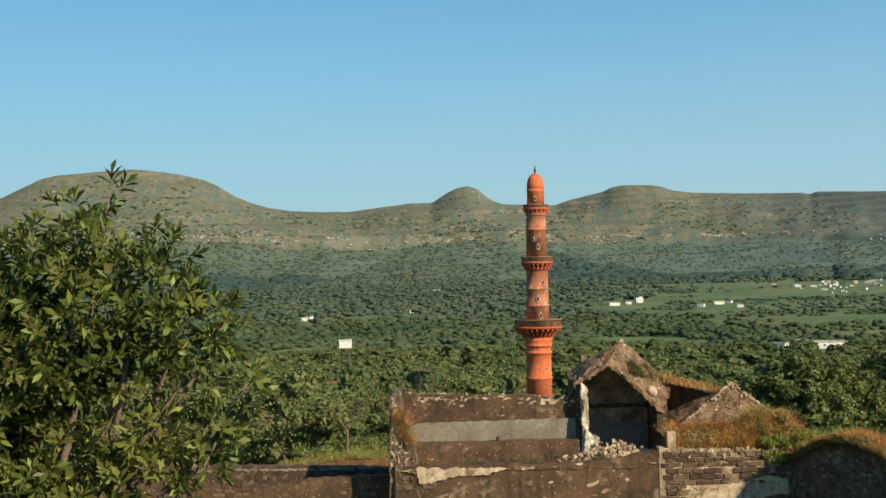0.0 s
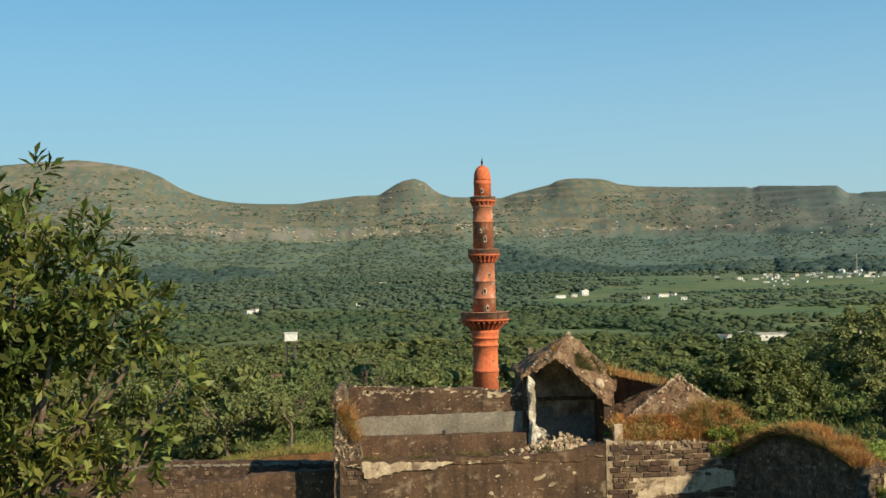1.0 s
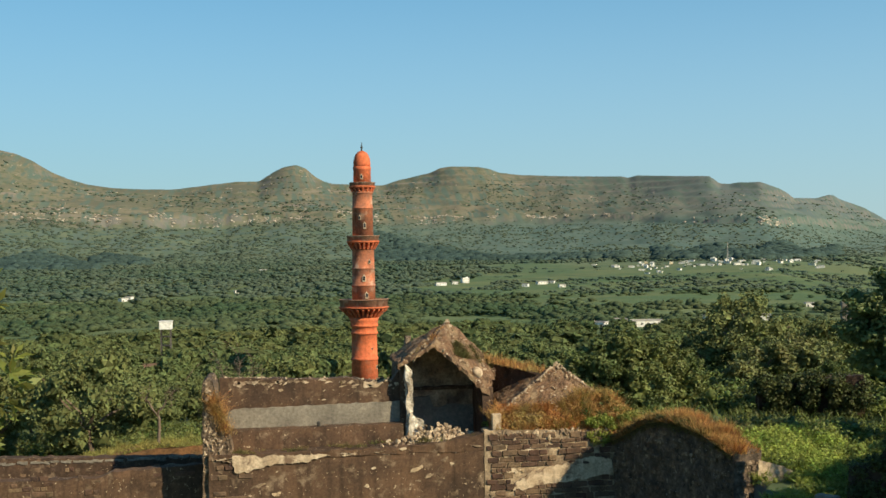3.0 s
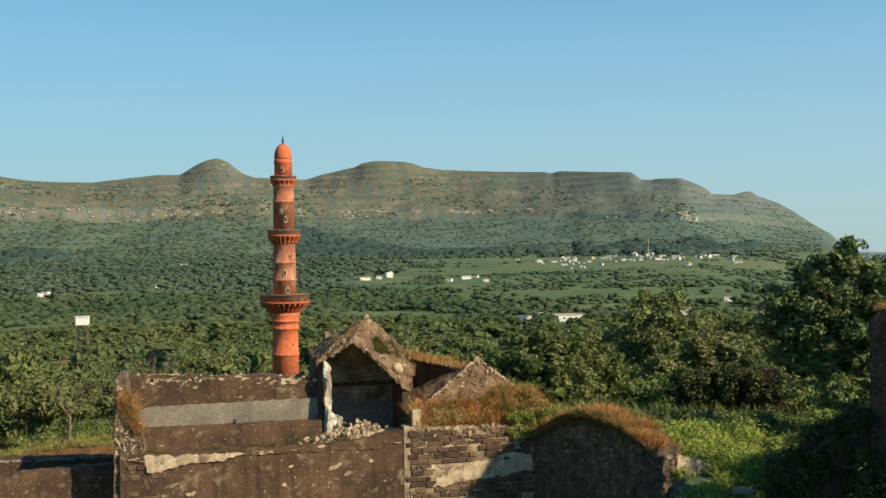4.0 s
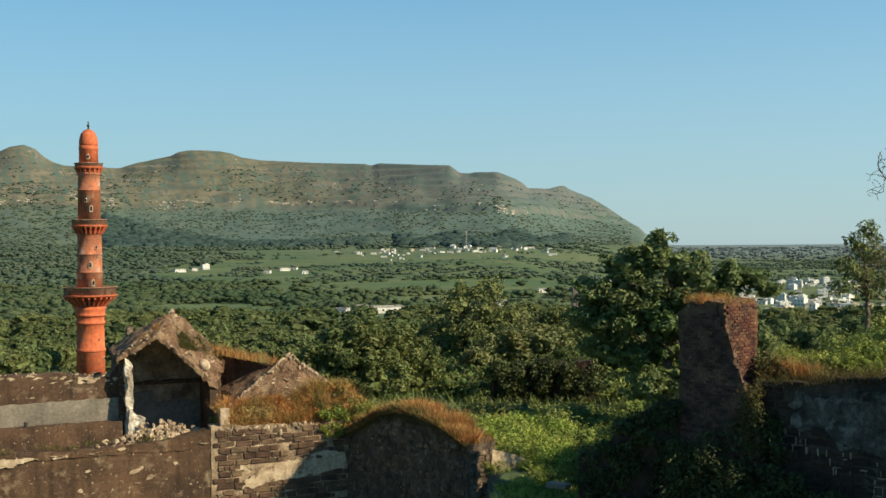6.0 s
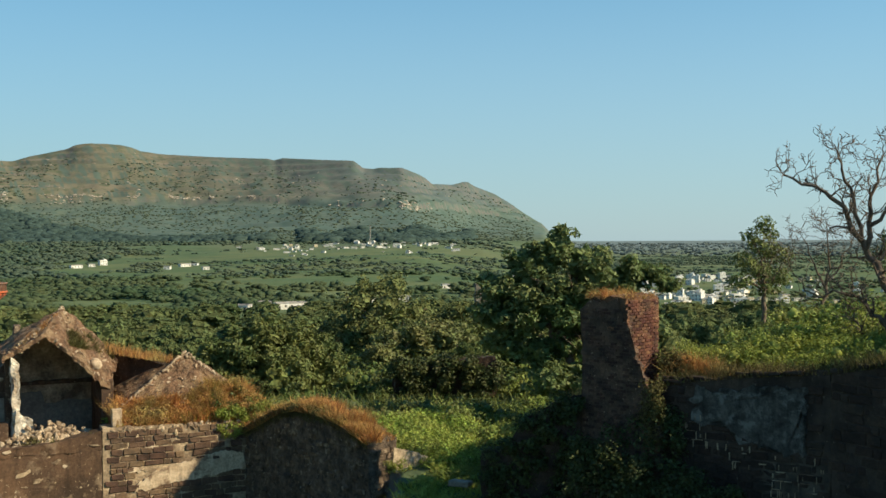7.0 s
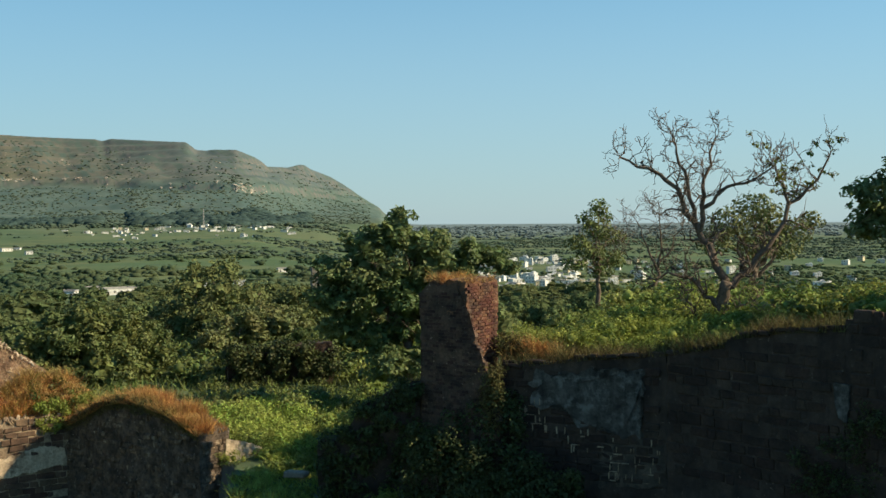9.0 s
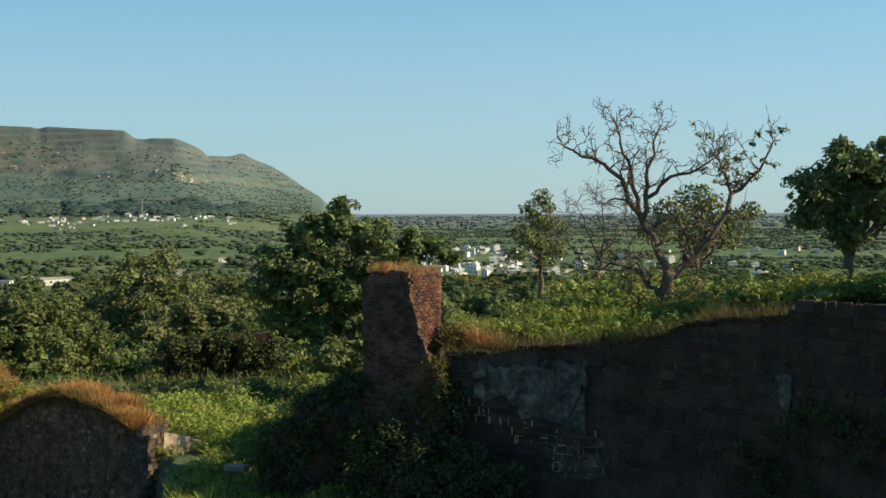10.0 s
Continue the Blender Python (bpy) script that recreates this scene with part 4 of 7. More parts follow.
def trunk_mesh(rg, height, spread, r0, limbs=6, fork=0.45, name="trunk"):
    bm = bmesh.new()
    top = Vector((rg.normal() * 0.06 * height, rg.normal() * 0.06 * height, height * fork))
    add_tube(bm, limb_path(Vector((0, 0, -0.3)), top, 0.15, 4, rg), [r0, r0 * 0.85, r0 * 0.78, r0 * 0.72, r0 * 0.68])
    for i in range(limbs):
        a = 2 * math.pi * (i + rg.random() * 0.6) / limbs
        end = Vector((math.cos(a) * spread * (0.5 + 0.4 * rg.random()), math.sin(a) * spread * (0.5 + 0.4 * rg.random()), height * (0.62 + 0.3 * rg.random())))
        st = top * (0.75 + 0.25 * rg.random())
        add_tube(bm, limb_path(st, end, spread * 0.15, 3, rg), [r0 * (0.5 - 0.12 * j) for j in range(4)], 4)
    me = bpy.data.meshes.new(name)
    bm.to_mesh(me)
    bm.free()
    return me


def build_woodland():
    """Trees of the plain: single ones near by, joined ones further off."""
    rg = np.random.default_rng(11)
    kinds = []
    for i in range(10):
        rad, hgt = 3.2 + 0.5 * (i % 5), 5.0 + 0.45 * (i % 5)
        cl = [(c, r * 0.74, q) for c, r, q in crown_clumps(rg, rad, hgt, 27)]
        V, F = leaf_cards(4300 if i < 5 else 1500, tufts(cl, rg, 12, 0.5), 0.22 if i < 5 else 0.33, rg, up=0.5, slim=0.8, shell=0.4, loose=0.36)
        F = np.concatenate([F[:, (0, 1, 2)], F[:, (0, 2, 3)]])
        bm = bmesh.new()
        for j, (c, r, q) in enumerate(cl):
            for v in bmesh.ops.create_icosphere(bm, subdivisions=2, radius=1.0)["verts"]:
                v.co = Vector(c) + v.co * (r * (0.5 if i < 5 else 0.66) * (1 + 0.45 * noise.noise(v.co * 1.9 + Vector((j, i, 0))) + (0.5 if i < 5 else 0.8) * noise.noise(v.co * 6.7 + Vector((i, j, 5)))))
        bm.verts.index_update()
        B, G = np.array([v.co for v in bm.verts]), np.array([[v.index for v in f.verts] for f in bm.faces])
        bm.free()
        B, G = loosened(B, G, 0.06, rg, 1.05)
        crown = np_mesh("crown", np.concatenate([V, B]), np.concatenate([F, G + len(V)]), M_FOREST)
        trunk = trunk_mesh(rg, hgt * 0.9, rad * 0.8, 0.22, 5, 0.4)
        trunk.materials.append(M_BARK)
        kinds.append((crown, trunk, rad))
    taken = []
    tries = 0
    while len(taken) < 265 and tries < 6000:
        tries += 1
        az = radians(rg.uniform(-24, 58))
        r = math.sqrt(rg.uniform(80 ** 2, 205 ** 2))
        x, y = r * math.sin(az), r * math.cos(az)
        deg = math.degrees(az)
        if r < 95 and deg < 18 and deg > -3:
            continue
        if 17 < deg < 32 and r < 100 or deg >= 31 and r < 150:
            continue
        if abs(math.degrees(math.atan2(TX, TY)) - deg) < 2.6 and r < TY + 8:
            continue
        if 12.5 < deg < 20.5 and r < 128:
            continue
        if abs(deg + 5.97) < 0.7 and 165 < r < 206:
            continue
        if any((x - a) ** 2 + (y - b) ** 2 < 26 for a, b in taken):
            continue
        taken.append((x, y))
        crown, trunk, rad = kinds[int(rg.integers(5)) + (0 if r < 122 else 5)]
        t = thing("tree", "round-crowned green tree in the wood below the fort", "tree", "trees of the wood", at=(x, y, ground_z(x, y)), turn=rg.uniform(0, 360))
        k = rg.uniform(0.8, 1.25)
        t.scale = (k, k, k * rg.uniform(0.8, 1.1))
        c = part("crown", crown, None, t)
        c.location = (0, 0, 0.35)
        part("trunk", trunk, None, t)
    for name, r0, r1, area, cards, size, crown_r, level, label in (
            ("wood", 200, 460, 60, 130, 0.17, (2.6, 5.4), 2, "dense green wood of many round crowns"),
            ("far_wood", 460, 830, 30, 14, 0.22, (2.5, 5.2), 1, "hazy green wood on the plain"),
            ("horizon_wood", 1750, 3700, 800, 4, 0.4, (5.0, 12.0), 1, "tree cover of the far plain, haze-blue in its leaf colour"),
            ("farthest_wood", 830, 1750, 75, 3, 0.3, (3.0, 6.4), 1, "scattered dark trees and hedges among fields")):
        rg2 = np.random.default_rng(int(r0))
        count = int(radians(84) / 2 * (r1 * r1 - r0 * r0) / area)
        base = []
        for i in range(10):
            bm = bmesh.new()
            lumps = []
            for j in range(4 if r0 < 800 else 3):
                a, f = rg2.random() * 6.28, 0.15 + 0.62 * rg2.random()
                cx, cy, cz, cr = math.cos(a) * f, math.sin(a) * f, 0.15 + 0.42 * rg2.random(), 0.30 + 0.28 * rg2.random()
                lumps.append(((cx, cy, cz), cr * 1.4, 0.85))
                for v in bmesh.ops.create_icosphere(bm, subdivisions=level, radius=1.0)["verts"]:
                    k = cr * (0.95 + 0.6 * noise.noise(v.co * 1.9 + Vector((i * 7.1, j * 5, 0))) + 0.8 * noise.noise(v.co * 5.3 + Vector((0, i * 3.3, j))))
                    v.co = Vector((v.co.x * k * 1.25 + cx, v.co.y * k + cy, v.co.z * k * 0.8 + cz))
            bv = np.array([v.co for v in bm.verts]).reshape(-1, 3)
            bm.verts.index_update()
            bf = np.array([[v.index for v in f.verts] for f in bm.faces], dtype=np.int64).reshape(-1, 3)
            bm.free()
            if r0 < 400:
                bv, bf = loosened(bv, bf, 0.018, rg2, 1.05)
            cv = leaf_cards(cards, lumps, 1.0, rg2, up=0.3, slim=0.8, shell=0.8, loose=0.3)[0].reshape(-1, 4, 3)
            base.append((bv, bf, cv))
        VV, FF, at = [], [], 0
        az = np.radians(rg2.uniform(-25, 59, count))
        rr = np.sqrt(rg2.uniform(r0 ** 2, r1 ** 2, count))
        for a, r in zip(az, rr):
            x, y = r * math.sin(a), r * math.cos(a)
            deg = math.degrees(a)
            if abs(deg + 4.93) < 0.4 and 235 < r < 300 or r > 1750 and deg < 31.8:
                continue
            belt = 11 < deg < 29 and 835 < r < 1050
            if r > 430 and not belt and noise.noise((r * a / 230, r / 85, 21)) + 0.5 * noise.noise((x / 70, y / 40, 4)) > (0.08 if r < 700 else -0.14 if deg > 10 else 0.1) + 0.3 * min(1.0, max(0.0, (9 - deg) / 4)) + 0.35 * min(1.0, max(0.0, (deg - 30) / 5)) and rg2.random() < 0.965 or deg > 33 and r > 430 and rg2.random() < (0.78 if 35 < deg < 44 and r < 950 else 0.4 if deg < 47 and r < 950 else 0.05):
                continue
            if any(abs(deg - b) < w and d - 125 < r < d + 12 for b, d, w in ((18.5, 520, 0.85), (21.9, 550, 0.6), (24.0, 570, 0.4), (16.2, 500, 0.4), (26.1, 700, 0.35), (-6.85, 880, 0.35), (-1.6, 960, 0.3), (8.9, 1010, 0.9), (13.5, 1000, 1.1))):
                continue
            edge = r + 70 * noise.noise((deg / 2.2, r / 300, 2)) + 25 * noise.noise((deg * 1.7, 0, 6))
            if 12.5 < deg < 27 and (680 < edge < 800 or 1080 < edge < 1330) and rg2.random() < 0.86:
                continue
            s = crown_r[0] + (crown_r[1] - crown_r[0]) * rg2.random() ** (2.2 if r < 460 else 1.5)
            s *= (0.75 if rg2.random() < 0.3 else 1.15) * (0.62 if deg > 31 and r > 460 else 0.66 if 11 < deg < 29 and 840 < r < 1400 else 1.0)
            bv, bf, cv = base[int(rg2.integers(10))]
            sz = s * (rg2.uniform(0.55, 0.95) if r < 460 else rg2.uniform(0.42, 0.78))
            ang = rg2.random() * 6.28
            rot = np.array([[math.cos(ang), math.sin(ang), 0], [-math.sin(ang), math.cos(ang), 0], [0, 0, 1]])
            c = cv.mean(1, keepdims=True)
            q = np.concatenate([bv * (s, s, sz), (c * (s, s, sz) + (cv - c) * size * s).reshape(-1, 3)]) @ rot + (x, y, ground_z(x, y, False) + s * (0.3 if r < 460 else 0.06))
            n0 = np.arange(len(cv)) * 4 + len(bv)
            f = np.concatenate([bf, np.stack([n0, n0 + 1, n0 + 2], 1), np.stack([n0, n0 + 2, n0 + 3], 1)])
            VV.append(q)
            FF.append(f + at)
            at += len(q)
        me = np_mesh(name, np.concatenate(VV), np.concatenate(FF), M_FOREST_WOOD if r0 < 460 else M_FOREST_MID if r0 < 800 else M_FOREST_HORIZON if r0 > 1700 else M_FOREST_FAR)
        me.polygons.foreach_set("use_smooth", [r0 > 400] * len(me.polygons))
        tagged(new(name, me), label, "wood", kind="stuff")


def rounded(level):
    """Vertices and faces of a ball, to be dented into bushes and boulders."""
    bm = bmesh.new()
    bmesh.ops.create_icosphere(bm, subdivisions=level, radius=1.0)
    bm.verts.index_update()
    bv, bf = np.array([v.co for v in bm.verts]), np.array([[v.index for v in f.verts] for f in bm.faces])
    bm.free()
    return bv, bf


def build_hill_scrub():
    rg = np.random.default_rng(5)
    bv, bf = rounded(1)
    VV, FF, at = [], [], 0
    for _ in range(19000):
        az, s0 = rg.uniform(-22, 30.5), rg.uniform(0.02, 0.93)
        r = hill_r(az, s0)
        x, y = r * math.sin(radians(az)), r * math.cos(radians(az))
        if noise.noise((x / 120, y / 300, 9)) + rg.normal() * 0.25 < (0.12 if s0 > 0.62 else -0.2):
            continue
        k = ((1.6 if az < 6 else 1.2) + (2.6 if az < 6 else 1.8) * rg.random() ** 2) * (1 + 0.25 * rg.normal(size=(len(bv), 1)))
        VV.append(bv * k * (1.4, 1.0, 0.6) + (x, y, ground_z(x, y) + 0.5))
        FF.append(bf + at)
        at += len(bv)
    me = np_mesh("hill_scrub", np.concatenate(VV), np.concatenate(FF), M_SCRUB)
    me.polygons.foreach_set("use_smooth", [True] * len(me.polygons))
    tagged(new("hill_scrub", me), "dark thorn scrub dotted over the hillsides", "scrub", kind="stuff")


def build_hill_woods():
    """Dense dark groves in the folds at the hills' foot."""
    rg = np.random.default_rng(15)
    VV, FF, at = [], [], 0
    bv, bf = rounded(2)
    for a0, a1, low, top, count in ((-12.6, -8.3, -0.14, lambda a: 0.34 - 0.13 * abs(a + 10.8), 900), (-8.4, -5.9, 0.04, lambda a: 0.30 - 0.11 * abs(a + 7.5), 400), (4.9, 11.6, 0.03, lambda a: 0.55 - 0.075 * (a - 4.9), 1500),
                                    (11.0, 17.5, 0.02, lambda a: 0.10, 350), (19.0, 27.5, -0.02, lambda a: 0.22 + 0.1 * math.sin(a * 2.1), 1300)):
        for _ in range(count):
            az = rg.uniform(a0, a1)
            r = hill_r(az, rg.uniform(low, max(low + 0.02, top(az))))
            x, y = r * math.sin(radians(az)), r * math.cos(radians(az))
            k = (4.0 + 4.5 * rg.random()) * (1 + 0.3 * rg.normal(size=(len(bv), 1)) * 0.6)
            VV.append(bv * k * (1.3, 1.0, 0.75) + (x, y, ground_z(x, y) + 1.0))
            FF.append(bf + at)
            at += len(bv)
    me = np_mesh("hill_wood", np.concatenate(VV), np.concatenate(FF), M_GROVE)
    me.polygons.foreach_set("use_smooth", [True] * len(me.polygons))
    tagged(new("hill_wood", me), "dark groves in the folds of the lower hillsides", "wood", kind="stuff")


build_hill_woods()


def build_outcrops():
    """Bare pale rocks along the foot of the cliff band and on the brows."""
    rg = np.random.default_rng(8)
    VV, FF, at = [], [], 0
    bv, bf = rounded(1)
    for _ in range(3600):
        az = rg.uniform(-25, 27)
        s0 = rg.normal(0.632, 0.009) if rg.random() < 0.76 else rg.uniform(0.62, 0.97)
        r = hill_r(az, s0)
        x, y = r * math.sin(radians(az)), r * math.cos(radians(az))
        if noise.noise((az * 0.55, s0 * 8, 5)) + 0.5 * noise.noise((az * 3.1, 0, 2)) < -0.10 + 0.016 * max(0.0, az - 4):
            continue
        w = 0.9 + 2.0 * rg.random() ** 2
        q = bv * (1 + 0.3 * rg.normal(size=(len(bv), 1))) * (w * 1.5, w * 0.7, w * 0.42) + (x, y, ground_z(x, y) + w * 0.12)
        VV.append(q)
        FF.append(bf + at)
        at += len(q)
    tagged(new("rock_outcrops", np_mesh("rock_outcrops", np.concatenate(VV), np.concatenate(FF), M_ROCK)), "pale bare rocks along the cliff band", "rock", kind="stuff")


build_woodland()
build_hill_scrub()
build_outcrops()

# ---------------------------------------------------------------- single trees round the ruins


def sprays(n, clumps, length, leaf, rg, per=9, slim=0.3, up=0.25):
    """Leafy sprays: each a short stem with leaves on both sides, round the clumps."""
    cs = np.array([c for c, _, _ in clumps], dtype=float)
    rs = np.array([r for _, r, _ in clumps], dtype=float)
    k = rg.choice(len(clumps), n, p=rs ** 2 / (rs ** 2).sum())
    d = rg.normal(size=(n, 3))
    d /= np.linalg.norm(d, axis=1)[:, None]
    p = cs[k] + d * (rs[k] * (0.45 + 0.55 * rg.random(n) ** 0.6))[:, None] * (1, 1, 0.85)
    way = d * 0.8 + rg.normal(size=(n, 3)) * 0.45
    way[:, 2] += up
    way /= np.linalg.norm(way, axis=1)[:, None]
    side = np.cross(way, rg.normal(size=(n, 3)) * 0.5 + (0, 0, 1))
    side /= np.linalg.norm(side, axis=1)[:, None]
    nrm = np.cross(side, way)
    V = []
    for i in range(per):
        f = (i + 0.5) / per
        turn = 2.4 * i + rg.random((n, 1)) * 0.7
        out = side * np.cos(turn) + nrm * np.sin(turn)
        open_by = 1.15 - 0.65 * f
        a = way * math.cos(open_by) + out * math.sin(open_by)
        b = np.cross(way, a)
        b /= np.linalg.norm(b, axis=1)[:, None]
        up_side = np.cross(a, b)
        o = p + way * (length * (0.35 + 0.65 * f))
        s = leaf * (0.7 + 0.5 * rg.random((n, 1)))
        V.append(np.stack([o, o + a * s * 0.55 + b * s * slim * 0.5 + up_side * s * 0.05, o + a * s - way * s * 0.12, o + a * s * 0.55 - b * s * slim * 0.5 + up_side * s * 0.05], 1))
    V = np.concatenate(V).reshape(-1, 3)
    return V, np.arange(len(V)).reshape(-1, 4)


def leafy_tree(label, at, height, r0, clumps, cards, size, mat, limbs=7, bark=None, seed=1, spray=None, slim=0.5, name="tree", dense=True):
    """A tree with limbs that reach into its clumps. Clumps in metres from the foot."""
    rg = np.random.default_rng(seed)
    t = thing(name, label, "tree", at=at)
    bm = bmesh.new()
    fork = Vector((0.1, 0.0, height * 0.38))
    add_tube(bm, limb_path(Vector((0, 0, -0.6)), fork, 0.2, 5, rg), [r0 * (1.15 - 0.09 * i) for i in range(6)], 9)
    for c, r, _ in clumps[:limbs]:
        st = fork * (0.7 + 0.3 * rg.random())
        end = Vector(c) + Vector((0, 0, r * 0.3))
        pts = limb_path(st, end, height * 0.07, 6, rg)
        add_tube(bm, pts, [r0 * (0.55 - 0.075 * j) for j in range(7)], 6)
        for _ in range(4):
            q = pts[int(rg.integers(3, 6))]
            add_tube(bm, limb_path(q, q + Vector(rg.normal(size=3) * (r * 0.6)) + Vector((0, 0, r * 0.25)), r * 0.1, 3, rg), [r0 * 0.14, r0 * 0.1, r0 * 0.07, r0 * 0.03], 4)
    part("trunk", bm, bark or M_BARK, t, smooth=True)
    if spray:
        V, F = sprays(cards, clumps, spray, size, rg, slim=slim)
    else:
        V, F = leaf_cards(cards, clumps, size, rg, slim=slim, shell=0.3, loose=0.5) if not dense else with_cores(*leaf_cards(cards, tufts(clumps, rg), size, rg, up=0.55, slim=slim, shell=0.45, loose=0.4), clumps, 0.60, 3, seed)
    part("crown", np_mesh("crown", V, F, mat), None, t)
    return t


# the leafy tree beside the camera: a wide crown below eye level with a few long shoots
leafy_tree("broad leafy tree with glossy light green leaves", (-7.6, 20.6, 29.5), 8.5, 0.22,
           [((0.7, 0.1, 9.8), 1.45, 0.9), ((2.2, 0.1, 10.15), 0.85, 0.8), ((-0.1, 0.2, 8.9), 1.35, 0.9), ((3.1, 0.0, 9.75), 0.65, 0.75), ((0.3, 0.2, 10.9), 0.7, 0.9), ((1.2, 0.1, 11.1), 0.55, 0.9),
            ((1.8, 0.1, 8.9), 0.7, 0.8), ((3.1, 0.0, 8.9), 0.45, 0.7), ((0.3, 0.0, 7.4), 1.15, 0.85), ((2.2, 0.0, 7.75), 0.5, 0.7), ((2.1, 0.0, 6.7), 0.9, 0.8), ((1.0, 0.1, 11.65), 0.28, 1.2),
            ((1.6, 0.1, 12.0), 0.16, 1.0), ((2.6, 0.1, 10.95), 0.35, 0.8), ((3.7, 0.0, 9.7), 0.35, 0.7), ((4.05, 0.0, 8.6), 0.22, 0.7), ((3.5, 0.0, 7.6), 0.25, 0.7), ((3.1, 0.0, 7.15), 0.4, 0.7), ((0.4, 0.0, 6.2), 1.2, 0.8), ((-1.2, 0.2, 9.9), 1.4, 0.9), ((-1.3, 0.2, 7.4), 1.4, 0.9)],
           1650, 0.31, M_LEAF_NEAR, 18, None, 21, spray=0.36, slim=0.3)
# the dark round tree behind the vaults
leafy_tree("dense dark green round tree behind the ruin", (25.2, 80.6, 28.0), 6.2, 0.3,
           [((0.84 * x, 0.84 * y, 0.8 * z), 0.84 * r, q) for (x, y, z), r, q in [((2.4, -2.0, 1.2), 1.5, 0.8), ((-1.0, -2.2, 1.1), 1.5, 0.8), ((0.8, -2.6, 2.0), 1.4, 0.8), ((5.0, -1.0, 1.6), 1.5, 0.8), ((-5.0, -0.6, 1.5), 1.4, 0.8), ((5.2, -0.4, 3.4), 1.5, 0.8), ((-5.0, 0.2, 3.2), 1.5, 0.8), ((3.6, -0.8, 1.8), 1.5, 0.8), ((-3.2, -0.6, 1.7), 1.5, 0.8), ((0, 0, 4.6), 2.6, 0.8), ((-2.6, -0.5, 4.9), 2.0, 0.8), ((2.4, -0.4, 4.8), 2.0, 0.8), ((-1.0, -1.0, 6.2), 1.7, 0.75), ((1.4, -0.8, 6.4), 1.6, 0.75), ((3.3, -0.5, 3.2), 1.7, 0.8), ((-3.4, -0.3, 3.2), 1.6, 0.8),
            ((0.4, -1.6, 3.2), 2.2, 0.8), ((-1.8, -1.4, 2.6), 1.6, 0.8), ((-4.4, 0.0, 5.0), 1.5, 0.8), ((4.6, -0.3, 5.0), 1.5, 0.8), ((0.2, -0.4, 7.4), 1.4, 0.7), ((-2.4, 0, 6.8), 1.3, 0.7), ((2.8, 0, 6.6), 1.4, 0.7)]], 19000, 0.27, M_LEAF_DARK, 8, None, 22)
# the tall tree behind the pillar
leafy_tree("tall dark green tree standing behind the brick pillar", (36.1, 59.8, 30.3), 9.5, 0.32,
           [((-0.60, 0.22, 8.6), 1.38, 0.8), ((-1.90, 1.12, 7.7), 1.49, 0.75), ((0.60, -0.52, 7.9), 1.54, 0.75), ((-3.20, 2.43, 6.4), 1.49, 0.7), ((-1.40, 0.57, 6.3), 1.87, 0.75), ((1.20, -1.13, 6.5), 1.65, 0.75),
            ((3.00, -1.89, 7.4), 1.16, 0.7), ((4.00, -2.48, 7.2), 0.88, 0.7), ((2.60, -1.81, 6.2), 1.21, 0.7), ((-3.60, 2.50, 5.0), 1.32, 0.7), ((-2.20, 1.23, 4.6), 1.65, 0.75), ((0.20, -0.44, 4.9), 1.76, 0.75), ((-0.30, 0.21, 9.6), 0.55, 0.9),
            ((0.2, -1.2, 1.8), 1.4, 0.8), ((-1.5, -0.5, 1.5), 1.4, 0.8), ((1.3, -1.5, 1.7), 1.3, 0.8), ((-3.00, 2.09, 3.4), 1.32, 0.7), ((-1.20, 0.83, 3.0), 1.43, 0.7), ((0.8, -0.5, 3.2), 1.4, 0.7), ((4.6, -2.9, 6.6), 0.8, 0.7), ((3.4, -2.2, 5.0), 1.1, 0.7)], 19000, 0.28, M_LEAF, 12, None, 23)
# slender tree, leafy tree behind the bare one, tree at the edge
leafy_tree("slender dark tree with sparse leaf tufts", (56.2, 66.9, 33.6), 7.0, 0.16,
           [((0.2, 0, 6.7), 0.8, 0.8), ((-0.9, 0, 5.9), 0.8, 0.7), ((0.9, 0.2, 6.0), 0.6, 0.7), ((0.0, 0, 5.1), 1.1, 0.7), ((-1.8, 0, 4.3), 0.95, 0.6), ((1.4, 0, 4.6), 1.0, 0.7), ((-0.6, 0, 3.6), 1.1, 0.6), ((1.5, 0, 3.1), 1.0, 0.7), ((-2.1, 0, 2.8), 0.9, 0.6), ((0.3, 0, 2.4), 1.0, 0.7)], 2500, 0.27, M_LEAF_DARK, 10, None, 24, dense=False)
leafy_tree("spreading green tree behind the bare tree", (59.5, 56.0, 33.5), 7.5, 0.28,
           [((0, 0, 6.6), 1.4, 0.75), ((-1.6, 0.5, 5.8), 1.4, 0.75), ((1.6, 0, 5.9), 1.4, 0.75), ((3.1, -0.8, 5.2), 1.2, 0.7), ((-2.6, 0.8, 4.6), 1.3, 0.7), ((0.3, 0, 4.6), 1.7, 0.8), ((2.2, -0.5, 4.2), 1.3, 0.7), ((4.2, -1.2, 5.8), 0.9, 0.7)], 3400, 0.28, M_LEAF_OLIVE, 8, None, 25, dense=False)
leafy_tree("large olive-green tree on the raised ground", (53.2, 40.9, 34.2), 8.8, 0.3,
           [((0, 0, 7.3), 1.5, 0.75), ((-1.2, 1.0, 6.4), 1.4, 0.75), ((1.2, -0.8, 7.0), 1.7, 0.75), ((-1.0, 1.0, 5.0), 1.4, 0.75), ((0.8, -0.6, 5.6), 1.8, 0.8), ((2.6, -2.0, 6.4), 1.7, 0.75), ((0.0, 0, 4.0), 1.2, 0.75), ((2.8, -2, 4.6), 1.6, 0.75), ((-0.3, 0.2, 8.3), 0.9, 0.7), ((1.6, -1.2, 8.4), 0.9, 0.7)],
           5200, 0.30, M_LEAF, 9, None, 26)


